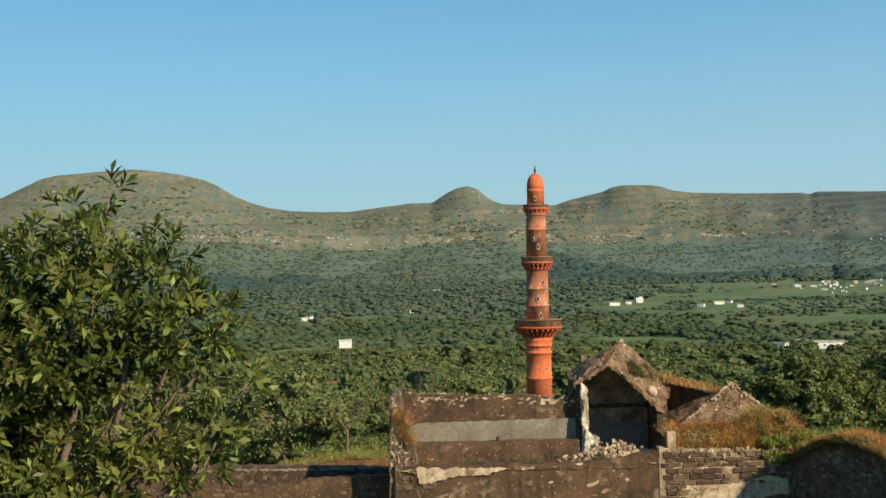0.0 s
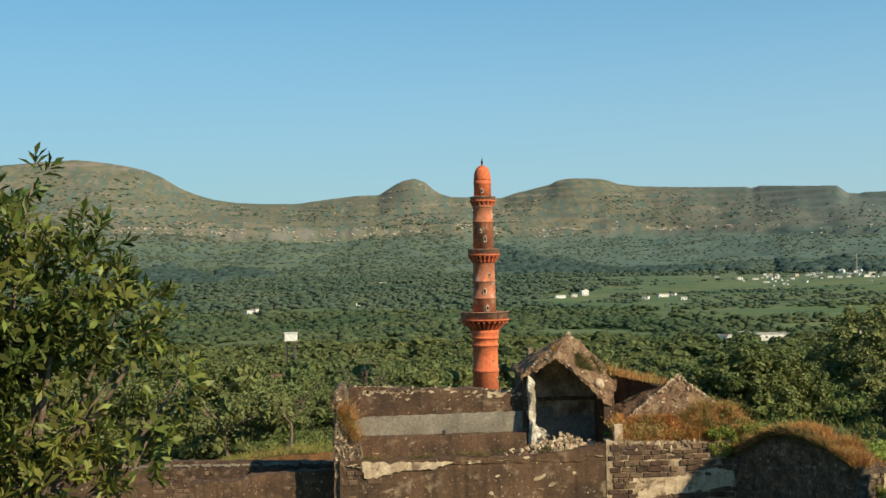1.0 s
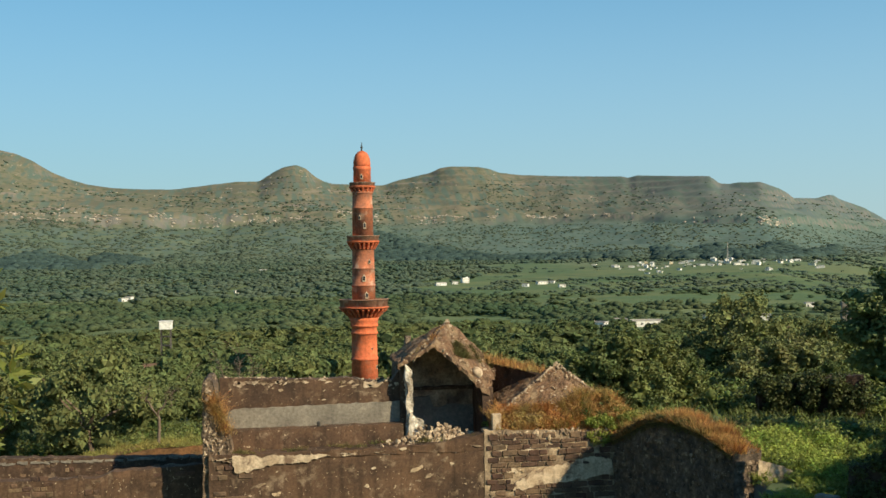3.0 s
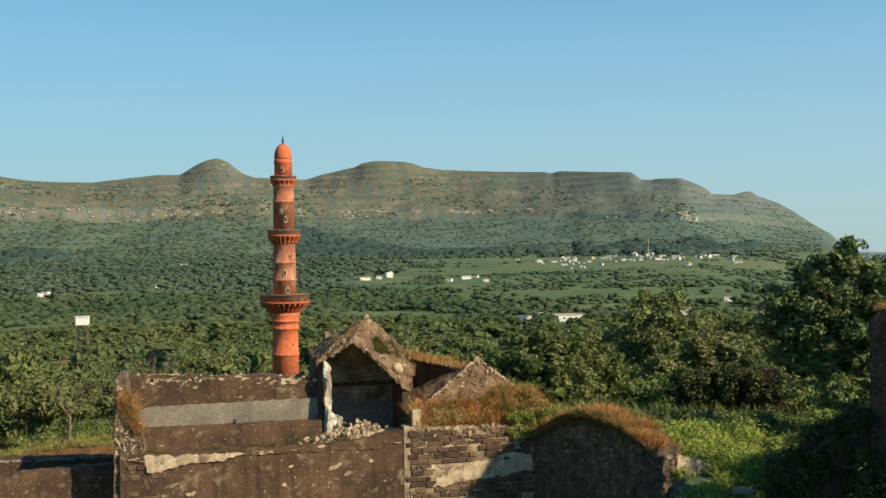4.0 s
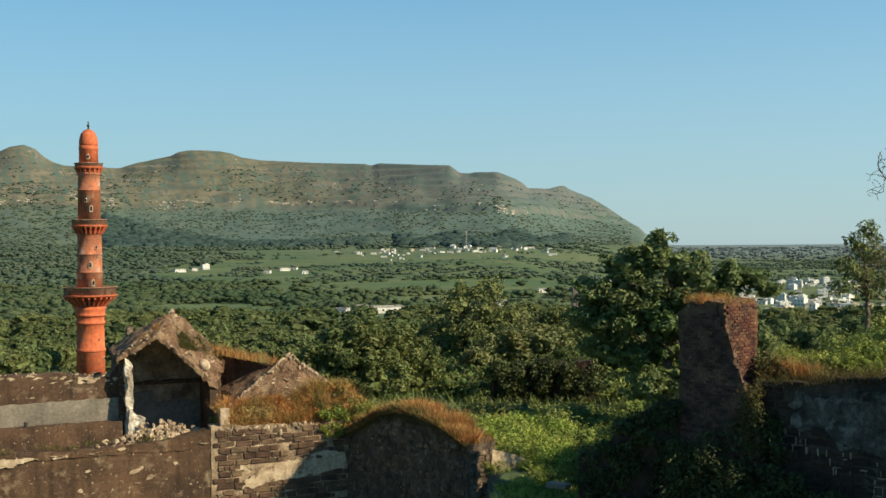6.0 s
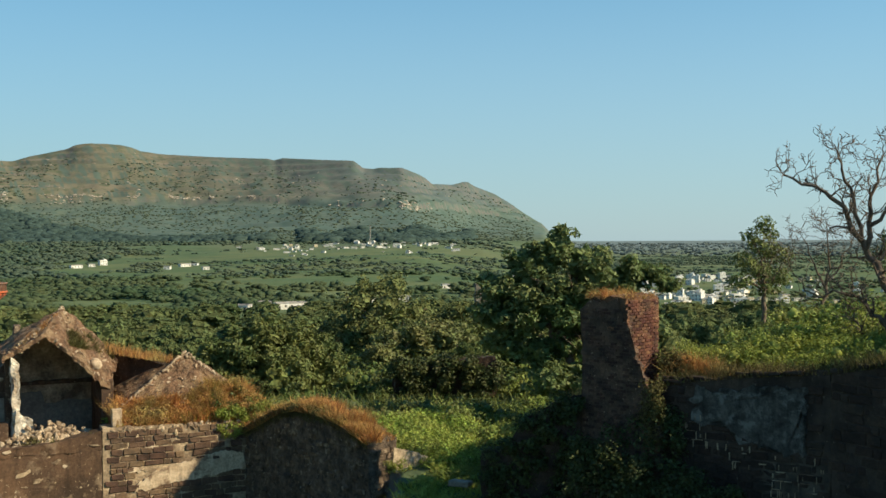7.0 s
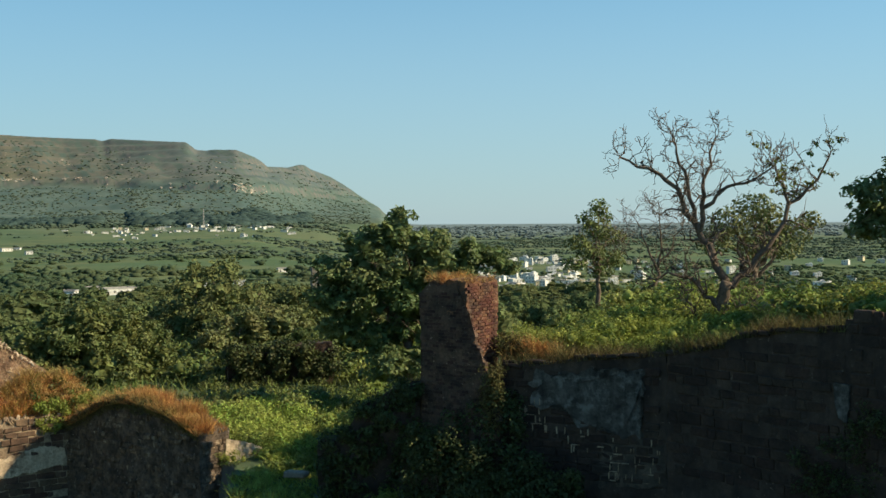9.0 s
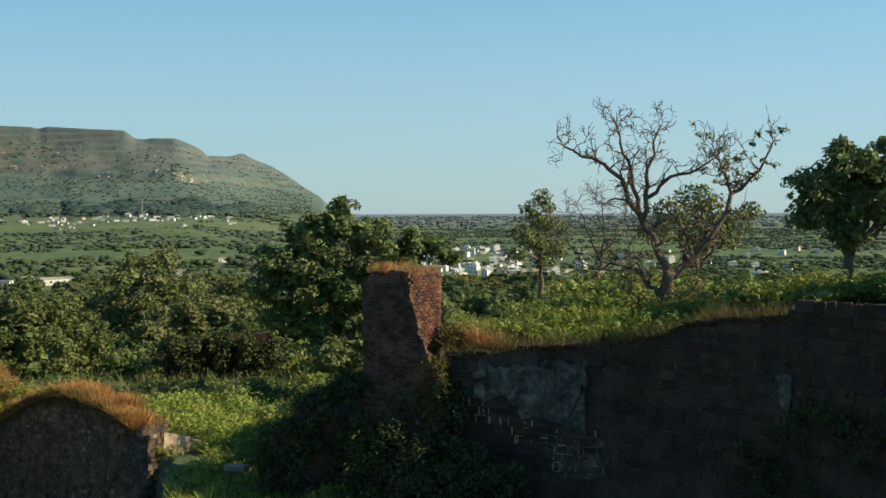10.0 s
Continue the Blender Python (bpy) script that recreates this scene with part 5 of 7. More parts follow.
# three trees out of view, added only to cast shade behind the wall
for x, y, sd in ((46.3, 31.2, 27), (43.6, 28.6, 28), (50.0, 33.5, 29)):
    leafy_tree("unseen olive-green tree added to shade the wall's top", (x, y, 34.4), 7.0, 0.26,
               [((0.2, 0, 8.0), 1.6, 0.8), ((0.3, -0.2, 6.6), 1.8, 0.8), ((0, 0, 5.6), 1.7, 0.8), ((-0.9, 0.8, 4.6), 1.5, 0.8), ((1.2, -0.7, 5.0), 1.6, 0.8), ((0.6, 0.9, 3.6), 1.6, 0.8), ((-0.6, -0.8, 3.4), 1.5, 0.8), ((0.9, -0.9, 2.4), 1.5, 0.8), ((-0.4, 0.6, 2.2), 1.4, 0.8)], 2600, 0.32, M_LEAF, 7, None, sd)

rgc = np.random.default_rng(77)
for x, y, k in ((36.0, 82.0, 1.0), (40.5, 84.5, 1.1), (44.5, 80.5, 0.95), (38.0, 90.0, 1.2), (47.0, 88.0, 1.1), (43.0, 75.0, 0.8), (48.5, 74.0, 0.8), (26.0, 108.0, 1.0), (34.0, 104.0, 1.1), (50.0, 96.0, 1.2), (41.5, 95.0, 1.2), (45.5, 99.0, 1.2), (54.0, 90.0, 1.1), (39.5, 78.0, 0.75), (46.5, 70.5, 0.7)):
    leafy_tree("low olive spreading tree at the slope's edge", (x, y, ground_z(x, y) - 0.3), 4.5 * k, 0.16,
               [(tuple(rgc.normal(size=3) * (1.3, 1.3, 0.4) * k + (0, 0, 2.6 * k)), float(rgc.uniform(0.9, 1.5)) * k, 0.75) for _ in range(8)], 2600, 0.26, M_LEAF_DARK if int(x * 2) % 3 else M_LEAF_OLIVE, 6, None, int(x * 10))


def grow(bm, p, d, length, r, depth, rg, tips, wiggle=0.35):
    """A bare branch with its twigs."""
    n = 4
    pts, q, w = [p], p, d.normalized()
    for i in range(n):
        w = (w + Vector(rg.normal(size=3)) * wiggle * 0.5 + Vector((0, 0, 0.06))).normalized()
        q = q + w * (length / n)
        pts.append(q)
    add_tube(bm, pts, [max(0.012, r * (1 - 0.16 * i)) for i in range(n + 1)], 5 if depth > 0 else 3)
    tips.append(pts[-1])
    if depth == 0:
        return
    for i in range(int(rg.integers(3, 5))):
        j = int(rg.integers(1, n + 1))
        e = (Vector(rg.normal(size=3)) * 0.75 + (pts[j] - pts[j - 1]).normalized() * 0.8 + Vector((0, 0, 0.25)))
        grow(bm, pts[j], e, length * rg.uniform(0.45, 0.7), r * 0.5, depth - 1, rg, tips, wiggle)


def bare_tree(label, at, limbs, r0, seed, leafed=(), turn=0.0, twig=1.0, depth=2, mat=None):
    """A tree without leaves. Limbs: lists of (across, up) with the radius at the start; twigs grow along them."""
    rg = np.random.default_rng(seed)
    t = thing("bare_tree", label, "tree", at=at, turn=turn)
    leaves = []
    for k, (r, pts) in enumerate(limbs):
        bm = bmesh.new()
        r *= 0.96
        ps = [Vector((u, rg.normal() * 0.15 * i * 0.5, z)) for i, (u, z) in enumerate(pts)]
        fine = []
        for a, b in zip(ps, ps[1:]):
            fine += [a, a.lerp(b, 0.33) + Vector(rg.normal(size=3)) * 0.07 * (b - a).length, a.lerp(b, 0.67) + Vector(rg.normal(size=3)) * 0.07 * (b - a).length]
        fine.append(ps[-1])
        m = len(fine) - 1
        add_tube(bm, fine, [r * (1 - 0.78 * i / m) if k else r * (1.25 - 0.45 * i / m) for i in range(m + 1)], 8)
        for i in range(2, m + 1) if k else ():
            for _ in range(1 + (i % 2) if i < m else 3):
                d = (fine[i] - fine[i - 1]).normalized() * 0.6 + Vector((rg.normal() * 0.8, rg.normal() * 0.8, 0.3 + rg.normal() * 0.4))
                mine = []
                grow(bm, fine[i], d, twig * rg.uniform(0.7, 1.6), max(0.018, r * (1 - 0.78 * i / m) * 0.5), depth if i > 3 else 1, rg, mine, 0.95)
                if k in leafed and i > m * 0.45:
                    leaves += mine[::7]
        part("limb" if k else "trunk", bm, mat or M_BARK_PALE, t, smooth=True)
    if leaves:
        V, F = leaf_cards(len(leaves) * 7, [(tuple(p), 0.17, 0.8) for p in leaves], 0.2, rg, slim=0.5)
        part("foliage", np_mesh("foliage", V, F, M_LEAF_NEAR), None, t, "last yellow-green leaf tufts")
    return t


# the bare tree on the raised ground
bare_tree("tall nearly leafless tree with pale twisting limbs", (39.6, 40.9, 34.2),
          [(0.30, [(0.00, -0.56), (0.04, 0.9), (0.25, 1.9), (0.45, 2.7)]),
           (0.19, [(0.45, 2.55), (-0.10, 3.70), (-0.80, 5.12), (-1.55, 6.60), (-2.80, 7.50), (-4.00, 8.00)]),
           (0.13, [(-0.73, 4.74), (-0.48, 6.32), (-0.19, 7.63), (0.00, 8.74)]),
           (0.11, [(-0.87, 5.12), (-1.16, 6.88), (-1.65, 8.18), (-1.84, 9.02)]),
           (0.10, [(-0.58, 5.77), (0.48, 6.70), (1.55, 6.98), (2.52, 7.72)]),
           (0.17, [(0.42, 2.45), (1.20, 3.05), (2.10, 4.10), (3.01, 5.95), (3.80, 6.60), (4.60, 7.95)]),
           (0.08, [(3.01, 5.95), (2.62, 6.9), (2.45, 7.6)]),
           (0.12, [(0.10, 1.49), (-0.68, 2.51), (-1.65, 2.98), (-2.81, 2.79)]),
           (0.12, [(0.00, 0.74), (-0.87, 1.30), (-1.16, 2.23)]),
           (0.10, [(0.00, 0.84), (0.87, 1.58), (1.55, 1.86)])],
          0.3, 31, leafed=(5, 6), turn=-42, twig=0.85)
bare_tree("thin grey leafless tree", (52.5, 57.5, 33.4),
          [(0.13, [(0, -0.6), (0.0, 1.6), (0.1, 3.2)]),
           (0.09, [(0.1, 3.0), (-0.5, 4.4), (-1.3, 6.2)]), (0.09, [(0.1, 3.2), (0.3, 4.8), (0.2, 6.8)]), (0.08, [(0.1, 3.0), (1.0, 4.4), (1.6, 6.0)]), (0.06, [(0.0, 2.2), (-1.2, 3.4), (-2.2, 4.4)])],
          0.13, 32, turn=-42, twig=1.3, mat=M_BARK)
bare_tree("small bleached dead tree", (-6.7, 77.0, 27.9),
          [(0.10, [(0, -0.5), (0.1, 1.4), (0.0, 2.2)]), (0.07, [(0, 2.1), (-0.5, 2.9), (-0.8, 3.5)]), (0.07, [(0, 2.2), (0.5, 3.0), (1.0, 3.6)])], 0.1, 33, twig=0.5, depth=1)
bare_tree("grey leafless tree in the wood", (-2.4, 88.0, 24.6),
          [(0.10, [(0, -0.5), (0.0, 3.0), (0.0, 5.2)]), (0.07, [(0, 4.0), (-0.6, 6.0), (-0.9, 7.6)]), (0.07, [(0, 4.6), (0.5, 6.4), (0.4, 8.2)]), (0.06, [(0, 3.6), (1.0, 5.4), (1.5, 6.8)])], 0.1, 34, twig=1.1, depth=1)

# ---------------------------------------------------------------- bushes


def build_bushes():
    rg = np.random.default_rng(41)
    kinds = []
    for i in range(10):
        cl = [((rg.normal() * 0.5, rg.normal() * 0.5, 0.35 + 0.35 * rg.random()), 0.32 + 0.28 * rg.random(), 0.85) for _ in range(10)]
        V, F = leaf_cards(950 if i < 5 else 540, tufts(cl, rg, 60, 0.42) if i < 5 else cl, 0.10 if i < 5 else 0.12, rg, up=0.5, slim=0.6, shell=0.5, loose=0.42)
        F = np.concatenate([F[:, (0, 1, 2)], F[:, (0, 2, 3)]])
        bm = bmesh.new()
        for c, r, _ in cl:
            for v in bmesh.ops.create_icosphere(bm, subdivisions=1, radius=r * (0.36 if i < 5 else 0.32))["verts"]:
                v.co = Vector(c) + v.co * rg.uniform(0.8, 1.15)
        bm.verts.index_update()
        B, G = np.array([v.co for v in bm.verts]), np.array([[v.index for v in f.verts] for f in bm.faces])
        bm.free()
        leaves = np_mesh("foliage", np.concatenate([V, B]), np.concatenate([F, G + len(V)]), M_BUSH)
        bm = bmesh.new()
        for c, r, _ in cl[::2]:
            add_tube(bm, limb_path(Vector((0, 0, -0.25)), Vector(c), 0.1, 2, rg), [0.03, 0.022, 0.012], 3)
        me = bpy.data.meshes.new("woody_stem")
        bm.to_mesh(me)
        bm.free()
        me.materials.append(M_BARK)
        kinds.append((leaves, me))
    joined, count = {M_SCRUB_NEAR: [], M_SCRUB_DARK: []}, {M_SCRUB_NEAR: 0, M_SCRUB_DARK: 0}

    def put(x, y, k, label, group):
        if math.hypot(x, y) > 61 or k < 0.7:
            me = kinds[5 + int(rg.integers(5))][0]
            co = np.empty(len(me.vertices) * 3)
            me.vertices.foreach_get("co", co)
            a, tall = rg.uniform(0, 6.28), rg.uniform(0.7, 1.0)
            c = co.reshape(-1, 3) @ np.array([[math.cos(a), math.sin(a), 0], [-math.sin(a), math.cos(a), 0], [0, 0, tall]]) * k + (x, y, ground_z(x, y) - 0.1)
            tri = np.empty(len(me.polygons) * 3, dtype=np.int32)
            me.polygons.foreach_get("vertices", tri)
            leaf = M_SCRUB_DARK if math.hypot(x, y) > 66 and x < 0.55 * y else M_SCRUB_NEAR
            joined[leaf].append((c, tri.reshape(-1, 3) + count[leaf]))
            count[leaf] += len(c)
            return
        crown, stems = kinds[int(rg.integers(5))]
        t = thing("bush", label, "bush", group, at=(x, y, ground_z(x, y) - 0.1), turn=rg.uniform(0, 360))
        t.scale = (k, k, k * rg.uniform(0.7, 1.0))
        part("foliage", crown, None, t)
        part("woody_stem", stems, None, t)

    # the raised ground behind the long wall
    for _ in range(270):
        f, g = rg.random(), rg.random()
        x, y = 33 + 24 * f, 64 - 30 * f + (g - 0.5) * 22
        if x < (0.727 * y + 2.5 if y > 44 else 32.8 + 0.5 * max(0, 43.6 - y)) or math.hypot(x - 39.6, y - 40.9) < 1.6 or math.hypot(x, y) > 84:
            continue
        put(x, y, rg.uniform(0.64, 0.9) if y > 44 and x < 0.727 * y + 3.5 else rg.uniform(0.9, 1.35) if y > 44 and x < 0.727 * y + 8 else rg.uniform(1.3, 2.2) if x > 38 else rg.uniform(0.9, 1.3), "yellow-green bush on the raised ground", "bushes behind the long wall")
    for _ in range(110):
        f = rg.random()
        x, y = 31.9 + 3.4 * f + rg.uniform(1.7, 6.0), 44.0 - 6.0 * f + rg.uniform(0.2, 1.6)
        put(x, y, rg.uniform(0.75, 1.05) + 0.35 * (x + 0.57 * y > 57.8), "olive bush close behind the wall's top", "bushes behind the long wall")
    for _ in range(60):
        x, y = rg.normal(31.0, 2.6), rg.normal(52.5, 2.8)
        if x > 0.727 * y - 1 or math.hypot(x - 29, y - 45.4) < 3 or x + y < 76.9:
            continue
        put(x, y, rg.uniform(0.5, 0.8), "olive bush on the bank behind the pillar", "bushes on the bank")
    # the green slope
    for _ in range(480):
        az, r = radians(rg.uniform(18, 34)), rg.uniform(56, 100)
        x, y = r * math.sin(az), r * math.cos(az)
        if x < 25 and y < 58 or x < 20 + 0.08 * (y - 50):
            continue
        if 30 < x < 39 and 66 < y < 73 or 19 < x < 29.5 and 66 < y < 84 and rg.random() < 0.9 or math.hypot(x, y) < 67 and rg.random() < 0.35 or x > 0.727 * y:
            continue
        put(x, y, (0.35 + 0.9 * rg.random() ** 2) * (1 + 1.0 * min(1.0, max(0.0, (r - 64) / 10))), "fresh green bush on the open slope", "bushes on the slope")
    for _ in range(70):
        az, r = radians(rg.uniform(14.5, 21)), rg.uniform(85, 98)
        put(r * math.sin(az), r * math.cos(az), rg.uniform(0.5, 0.95), "olive bush behind the ruin", "bushes on the slope")
    for _ in range(60):
        az, r = radians(rg.uniform(-15, -3)), rg.uniform(84, 99)
        put(r * math.sin(az), r * math.cos(az), rg.uniform(1.3, 2.4), "olive bush at the wood's edge", "bushes at the wood's edge")
    # the bank in the shade of the long wall
    for _ in range(110):
        f = rg.random()
        x, y = 26.0 + 4.6 * f + rg.normal() * 0.6, 48.5 - 10.0 * f + rg.normal() * 1.3
        if (x > 29.2 + 0.55 * (43.6 - y)) if y < 43.9 else (x > 73.9 - y) or y > 49.8:
            continue
        k, off = rg.uniform(0.65, 1.3), ((29.9 - x) * 0.863 + (43.6 - y) * 0.504) / 0.434
        if y < 46 and ground_z(x, y) + 1.35 * k > 34.5 - 0.6 * off:
            continue
        put(x, y, k, "dark bush in the shade of the wall", "bushes below the long wall")
    for leaf, label in ((M_SCRUB_NEAR, "green and olive scrub covering the slope below the ruins"), (M_SCRUB_DARK, "olive scrub along the wood's edge, darkened for shade")):
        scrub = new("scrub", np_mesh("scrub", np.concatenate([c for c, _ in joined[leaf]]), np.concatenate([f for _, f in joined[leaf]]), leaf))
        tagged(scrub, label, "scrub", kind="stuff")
    for x, y, k in ((19.3, 64.4, 0.75), (20.2, 64.3, 0.95), (18.5, 64.3, 0.6), (12.6, 65.6, 0.5), (12.9, 66.2, 0.45), (-24, 74, 1.6), (-20, 73, 1.3), (-16, 74, 1.5), (-12, 74.5, 1.2), (-9.5, 73.5, 1.0), (22.5, 50.2, 0.4), (23.3, 50.6, 0.45), (22.4, 51.6, 0.35), (23.6, 51.9, 0.35), (22.6, 48.6, 0.45), (37.6, 52.6, 1.0), (38.6, 53.6, 1.1), (39.6, 54.8, 1.2), (40.6, 55.8, 1.3), (39.0, 52.2, 0.9), (40.4, 53.4, 1.1), (37.2, 54.6, 0.9), (42.0, 56.6, 1.4), (41.6, 54.4, 1.2), (35.2, 58.0, 1.5), (36.6, 57.2, 1.4), (33.8, 58.6, 1.3), (34.6, 55.6, 1.1), (31.8, 56.4, 1.0), (37.6, 58.6, 1.5), (34.7, 49.1, 0.8), (36.5, 49.5, 0.9), (38.3, 51.0, 1.0), (35.6, 50.9, 0.9), (53.2, 74.2, 1.5), (54.6, 76.0, 1.7), (56.2, 76.6, 1.6), (57.6, 76.0, 1.8), (59.2, 78.4, 1.9), (58.8, 75.0, 1.7), (60.6, 79.0, 1.9)):
        crown, stems = kinds[int(rg.integers(5))]
        z = ground_z(x, y) - 0.1 if x > 22 or x < 10 else 30.3 if x > 18 else 30.2
        t = thing("bush", "green bush at the tall tree's foot" if x > 30 and y > 55 and x < 38 else "yellow-green bush on the raised ground" if x > 30 else "fresh green bush beside the pale slabs" if x > 22 else "leafy bush rooted in the masonry" if x > 10 else "green bush behind the low wall", "bush", at=(x, y, z), turn=rg.uniform(0, 360))
        t.scale = (k, k, k)
        part("foliage", crown, None, t)
        part("woody_stem", stems, None, t)


build_bushes()

# ---------------------------------------------------------------- grass


def blades(points, height, rg, lean=0.35, width=0.035):
    n = len(points)
    p = np.array(points, dtype=float)
    a = rg.random(n) * 6.283
    h = height * (0.4 + 0.7 * rg.random(n)) * np.array([0.55 + 1.5 * max(0.0, 0.35 + noise.noise((q[0] * 1.4, q[1] * 1.4, 2.0))) for q in p])
    side = np.stack([np.cos(a), np.sin(a), np.zeros(n)], 1) * width * 0.5
    tip = p + np.stack([rg.normal(size=n) * lean * h, rg.normal(size=n) * lean * h, h], 1)
    V = np.stack([p - side, p + side, tip], 1).reshape(-1, 3)
    return V, np.arange(3 * n).reshape(-1, 3)


def grass(name, label, points, height, mat, parent=None, seed=1, lean=0.35, width=0.035):
    rg = np.random.default_rng(seed)
    V, F = blades(points, height, rg, lean, width)
    ob = new(name, np_mesh(name, V, F, mat))
    tagged(ob, label, "grass", kind="stuff")
    return ob


def line_points(p0, p1, n, spread, z, rg, back=0.0):
    p0, p1 = np.array(p0), np.array(p1)
    d = (p1 - p0) / np.linalg.norm(p1 - p0)
    nr = np.array([-d[1], d[0]])
    f = rg.random(n)
    q = p0 + (p1 - p0) * f[:, None] + nr * (back + rg.random(n)[:, None] * spread)
    L = np.linalg.norm(p1 - p0)
    zz = np.array([z(s) for s in f * L]) - 0.08
    return np.column_stack([q, zz])


def creeper(label, clumps, cards, leaf, seed, mat):
    """A mat of leaves that clings to a wall."""
    rg = np.random.default_rng(seed)
    V, F = leaf_cards(cards, clumps, leaf, rg, slim=0.6, shell=0.2)
    c = clumps[0][0]
    t = thing("creeper", label, "creeper", at=(c[0], c[1], c[2] - 0.8))
    fixed(part("foliage", np_mesh("foliage", V, F, mat), None), t)
    bm = bmesh.new()
    p = Vector(clumps[0][0])
    add_tube(bm, limb_path(p - Vector((0, 0, 1.6)), p, 0.15, 3, rg), [0.035, 0.03, 0.02, 0.01], 5)
    fixed(part("woody_stem", bm, M_BARK), t)


def wall_clumps(p0, p1, count, low_z, top, rg, off=0.25, size=(0.25, 0.55)):
    p0, p1 = Vector(p0), Vector(p1)
    d = (p1 - p0).normalized()
    out = Vector((d.y, -d.x))
    res = []
    for _ in range(count):
        s = rg.random() * (p1 - p0).length
        q = p0 + d * s + out * (off * rg.random() - 0.1)
        z = low_z + (top(s) - low_z) * rg.random() ** 0.8
        res.append(((q.x, q.y, z), rg.uniform(*size), 0.9))
    return res


rgg = np.random.default_rng(51)
creeper("dark creeper hanging over the broken wall", wall_clumps((25.4, 49.4), (28.4, 46.5), 75, 28.0, lambda s: BANK(s + 0.3) + 0.15, rgg, 0.6), 7500, 0.15, 91, M_CREEPER)
creeper("dark weeds rooted at the pillar's foot", wall_clumps((28.3, 46.3), (30.6, 42.4), 40, 28.6, lambda s: 31.6 + 0.35 * s, rgg, 0.9), 4500, 0.14, 92, M_CREEPER)
thicket = []
for f, g, h in rgg.random((170, 3)):
    back = 0.3 + 1.9 * g
    x, y = 27.9 + 3.4 * f - 0.863 * back, 45.9 - 6.2 * f - 0.504 * back
    thicket.append(((x, y, 28.0 + (min(32.3 - 2.2 * f, 33.3 - 2.4 * back) - 0.3 + 0.4 * noise.noise((f * 7, g * 5, 2)) - 28.0) * h ** 0.45), 0.3 + 0.4 * rgg.random(), 0.85))
creeper("dense dark shrubs in the wall's shaded corner", thicket, 26000, 0.13, 103, M_CREEPER)
edge_weeds = [((29.36 + 0.2 * a, 43.35 - 0.6 * a + 0.2 * b, 31.4 + 2.4 * c), 0.22 + 0.2 * b, 0.9) for a, b, c in rgg.random((44, 3))]
creeper("brown weeds clinging to the pillar's broken edge", edge_weeds, 5200, 0.10, 104, M_WEED)
creeper("olive creeper growing out of the wall joints", wall_clumps((34.1, 32.2), (34.3, 30.4), 14, 29.5, lambda s: 32.0 + 0.3 * s, rgg, 0.6), 2400, 0.10, 93, M_CREEPER)
creeper("olive creeper on the high wall", wall_clumps((34.3, 30.3), (34.1, 24.0), 40, 30.0, lambda s: 34.0, rgg, 0.6), 5200, 0.10, 94, M_CREEPER)
# dark leaves laid thick over the field wall deepen its shade by colour
creeper("green creeper over the ruined field wall", wall_clumps((31.5, 73.5), (37.5, 70.4), 90, 28.8, lambda s: 31.7, rgg, 0.7, (0.3, 0.6)) + [((31.8 + 0.3 * i, 74.2 - 0.155 * i, 31.2 + 0.2 * (i % 3)), 0.45, 0.7) for i in range(20)], 15000, 0.2, 95, M_CREEPER)
mound = [((x, y, shoulder_z(x, y) + 0.26), r, 0.8) for x, y, r in zip(rgg.uniform(12.8, 20.3, 90), 64.15 + 1.4 * rgg.random(90), rgg.uniform(0.2, 0.42, 90))]
creeper("tangle of rust-brown dry weeds before the vault", mound, 12000, 0.085, 96, M_DRYGRASS)
mound = [((x, y, shoulder_z(x, y) + 0.2), r, 0.8) for x, y, r in zip(rgg.normal(19.0, 0.9, 26).clip(16.5, 20.6), 64.1 + 1.0 * rgg.random(26), rgg.uniform(0.2, 0.42, 26))]
creeper("yellow-green weeds at the masonry's end", mound, 2400, 0.15, 97, M_LEAF_NEAR)
mound = [((x, 63.82 + 0.25 * b, 29.5 + 1.3 * c), 0.2 + 0.18 * b, 0.9) for x, b, c in zip(rgg.normal(18.2, 0.55, 22), rgg.random(22), rgg.random(22))]
creeper("yellow-green shrub hanging over the masonry's edge", mound, 2600, 0.13, 105, M_BUSH)
mound = [((18.75 + 3.25 * f, 65.0 - 9.9 * f, HUMP(10.8 * f) + 0.1), r, 0.7) for f, r in zip(rgg.random(60) * 0.97, rgg.uniform(0.2, 0.36, 60))]
creeper("olive and straw weeds on the humped wall", mound, 3600, 0.14, 98, M_WEED)
pts = [(28.4 + 1.1 * a, 46.9 + 1.6 * b - 1.0 * a, BANK(4.4 - 2.4 * b) - 0.05) for a, b in rgg.random((700, 2))]
grass("dry_grass", "dry grass on the broken wall's top", pts, 0.5, M_DRYGRASS, seed=21, lean=0.5)
pts = [(30.6 + 1.9 * a + 0.9 * b, 43.9 - 2.2 * a + 0.7 * b, 33.75) for a, b in rgg.random((900, 2))]
grass("dry_grass", "rust-coloured grass beside the pillar", pts, 0.5, M_DRYGRASS, seed=22, lean=0.4)
mound = [((30.9 + 1.7 * a, 44.1 - 1.9 * a + 0.5 * b, 33.9 + 0.9 * (1 - a) * b), 0.3 + 0.25 * b, 0.9) for a, b in rgg.random((26, 2))]
creeper("dry brown weeds growing at the pillar's side", mound, 3600, 0.13, 101, M_WEED)
pts = [(31.0 + 1.5 * a, 43.9 - 2.0 * a + 0.6 * b, 33.8 + 0.4 * b) for a, b in rgg.random((1500, 2))]
grass("dry_grass", "tall rust-coloured grass against the pillar", pts, 0.6, M_DRYGRASS, seed=29, lean=0.5)
pts = []
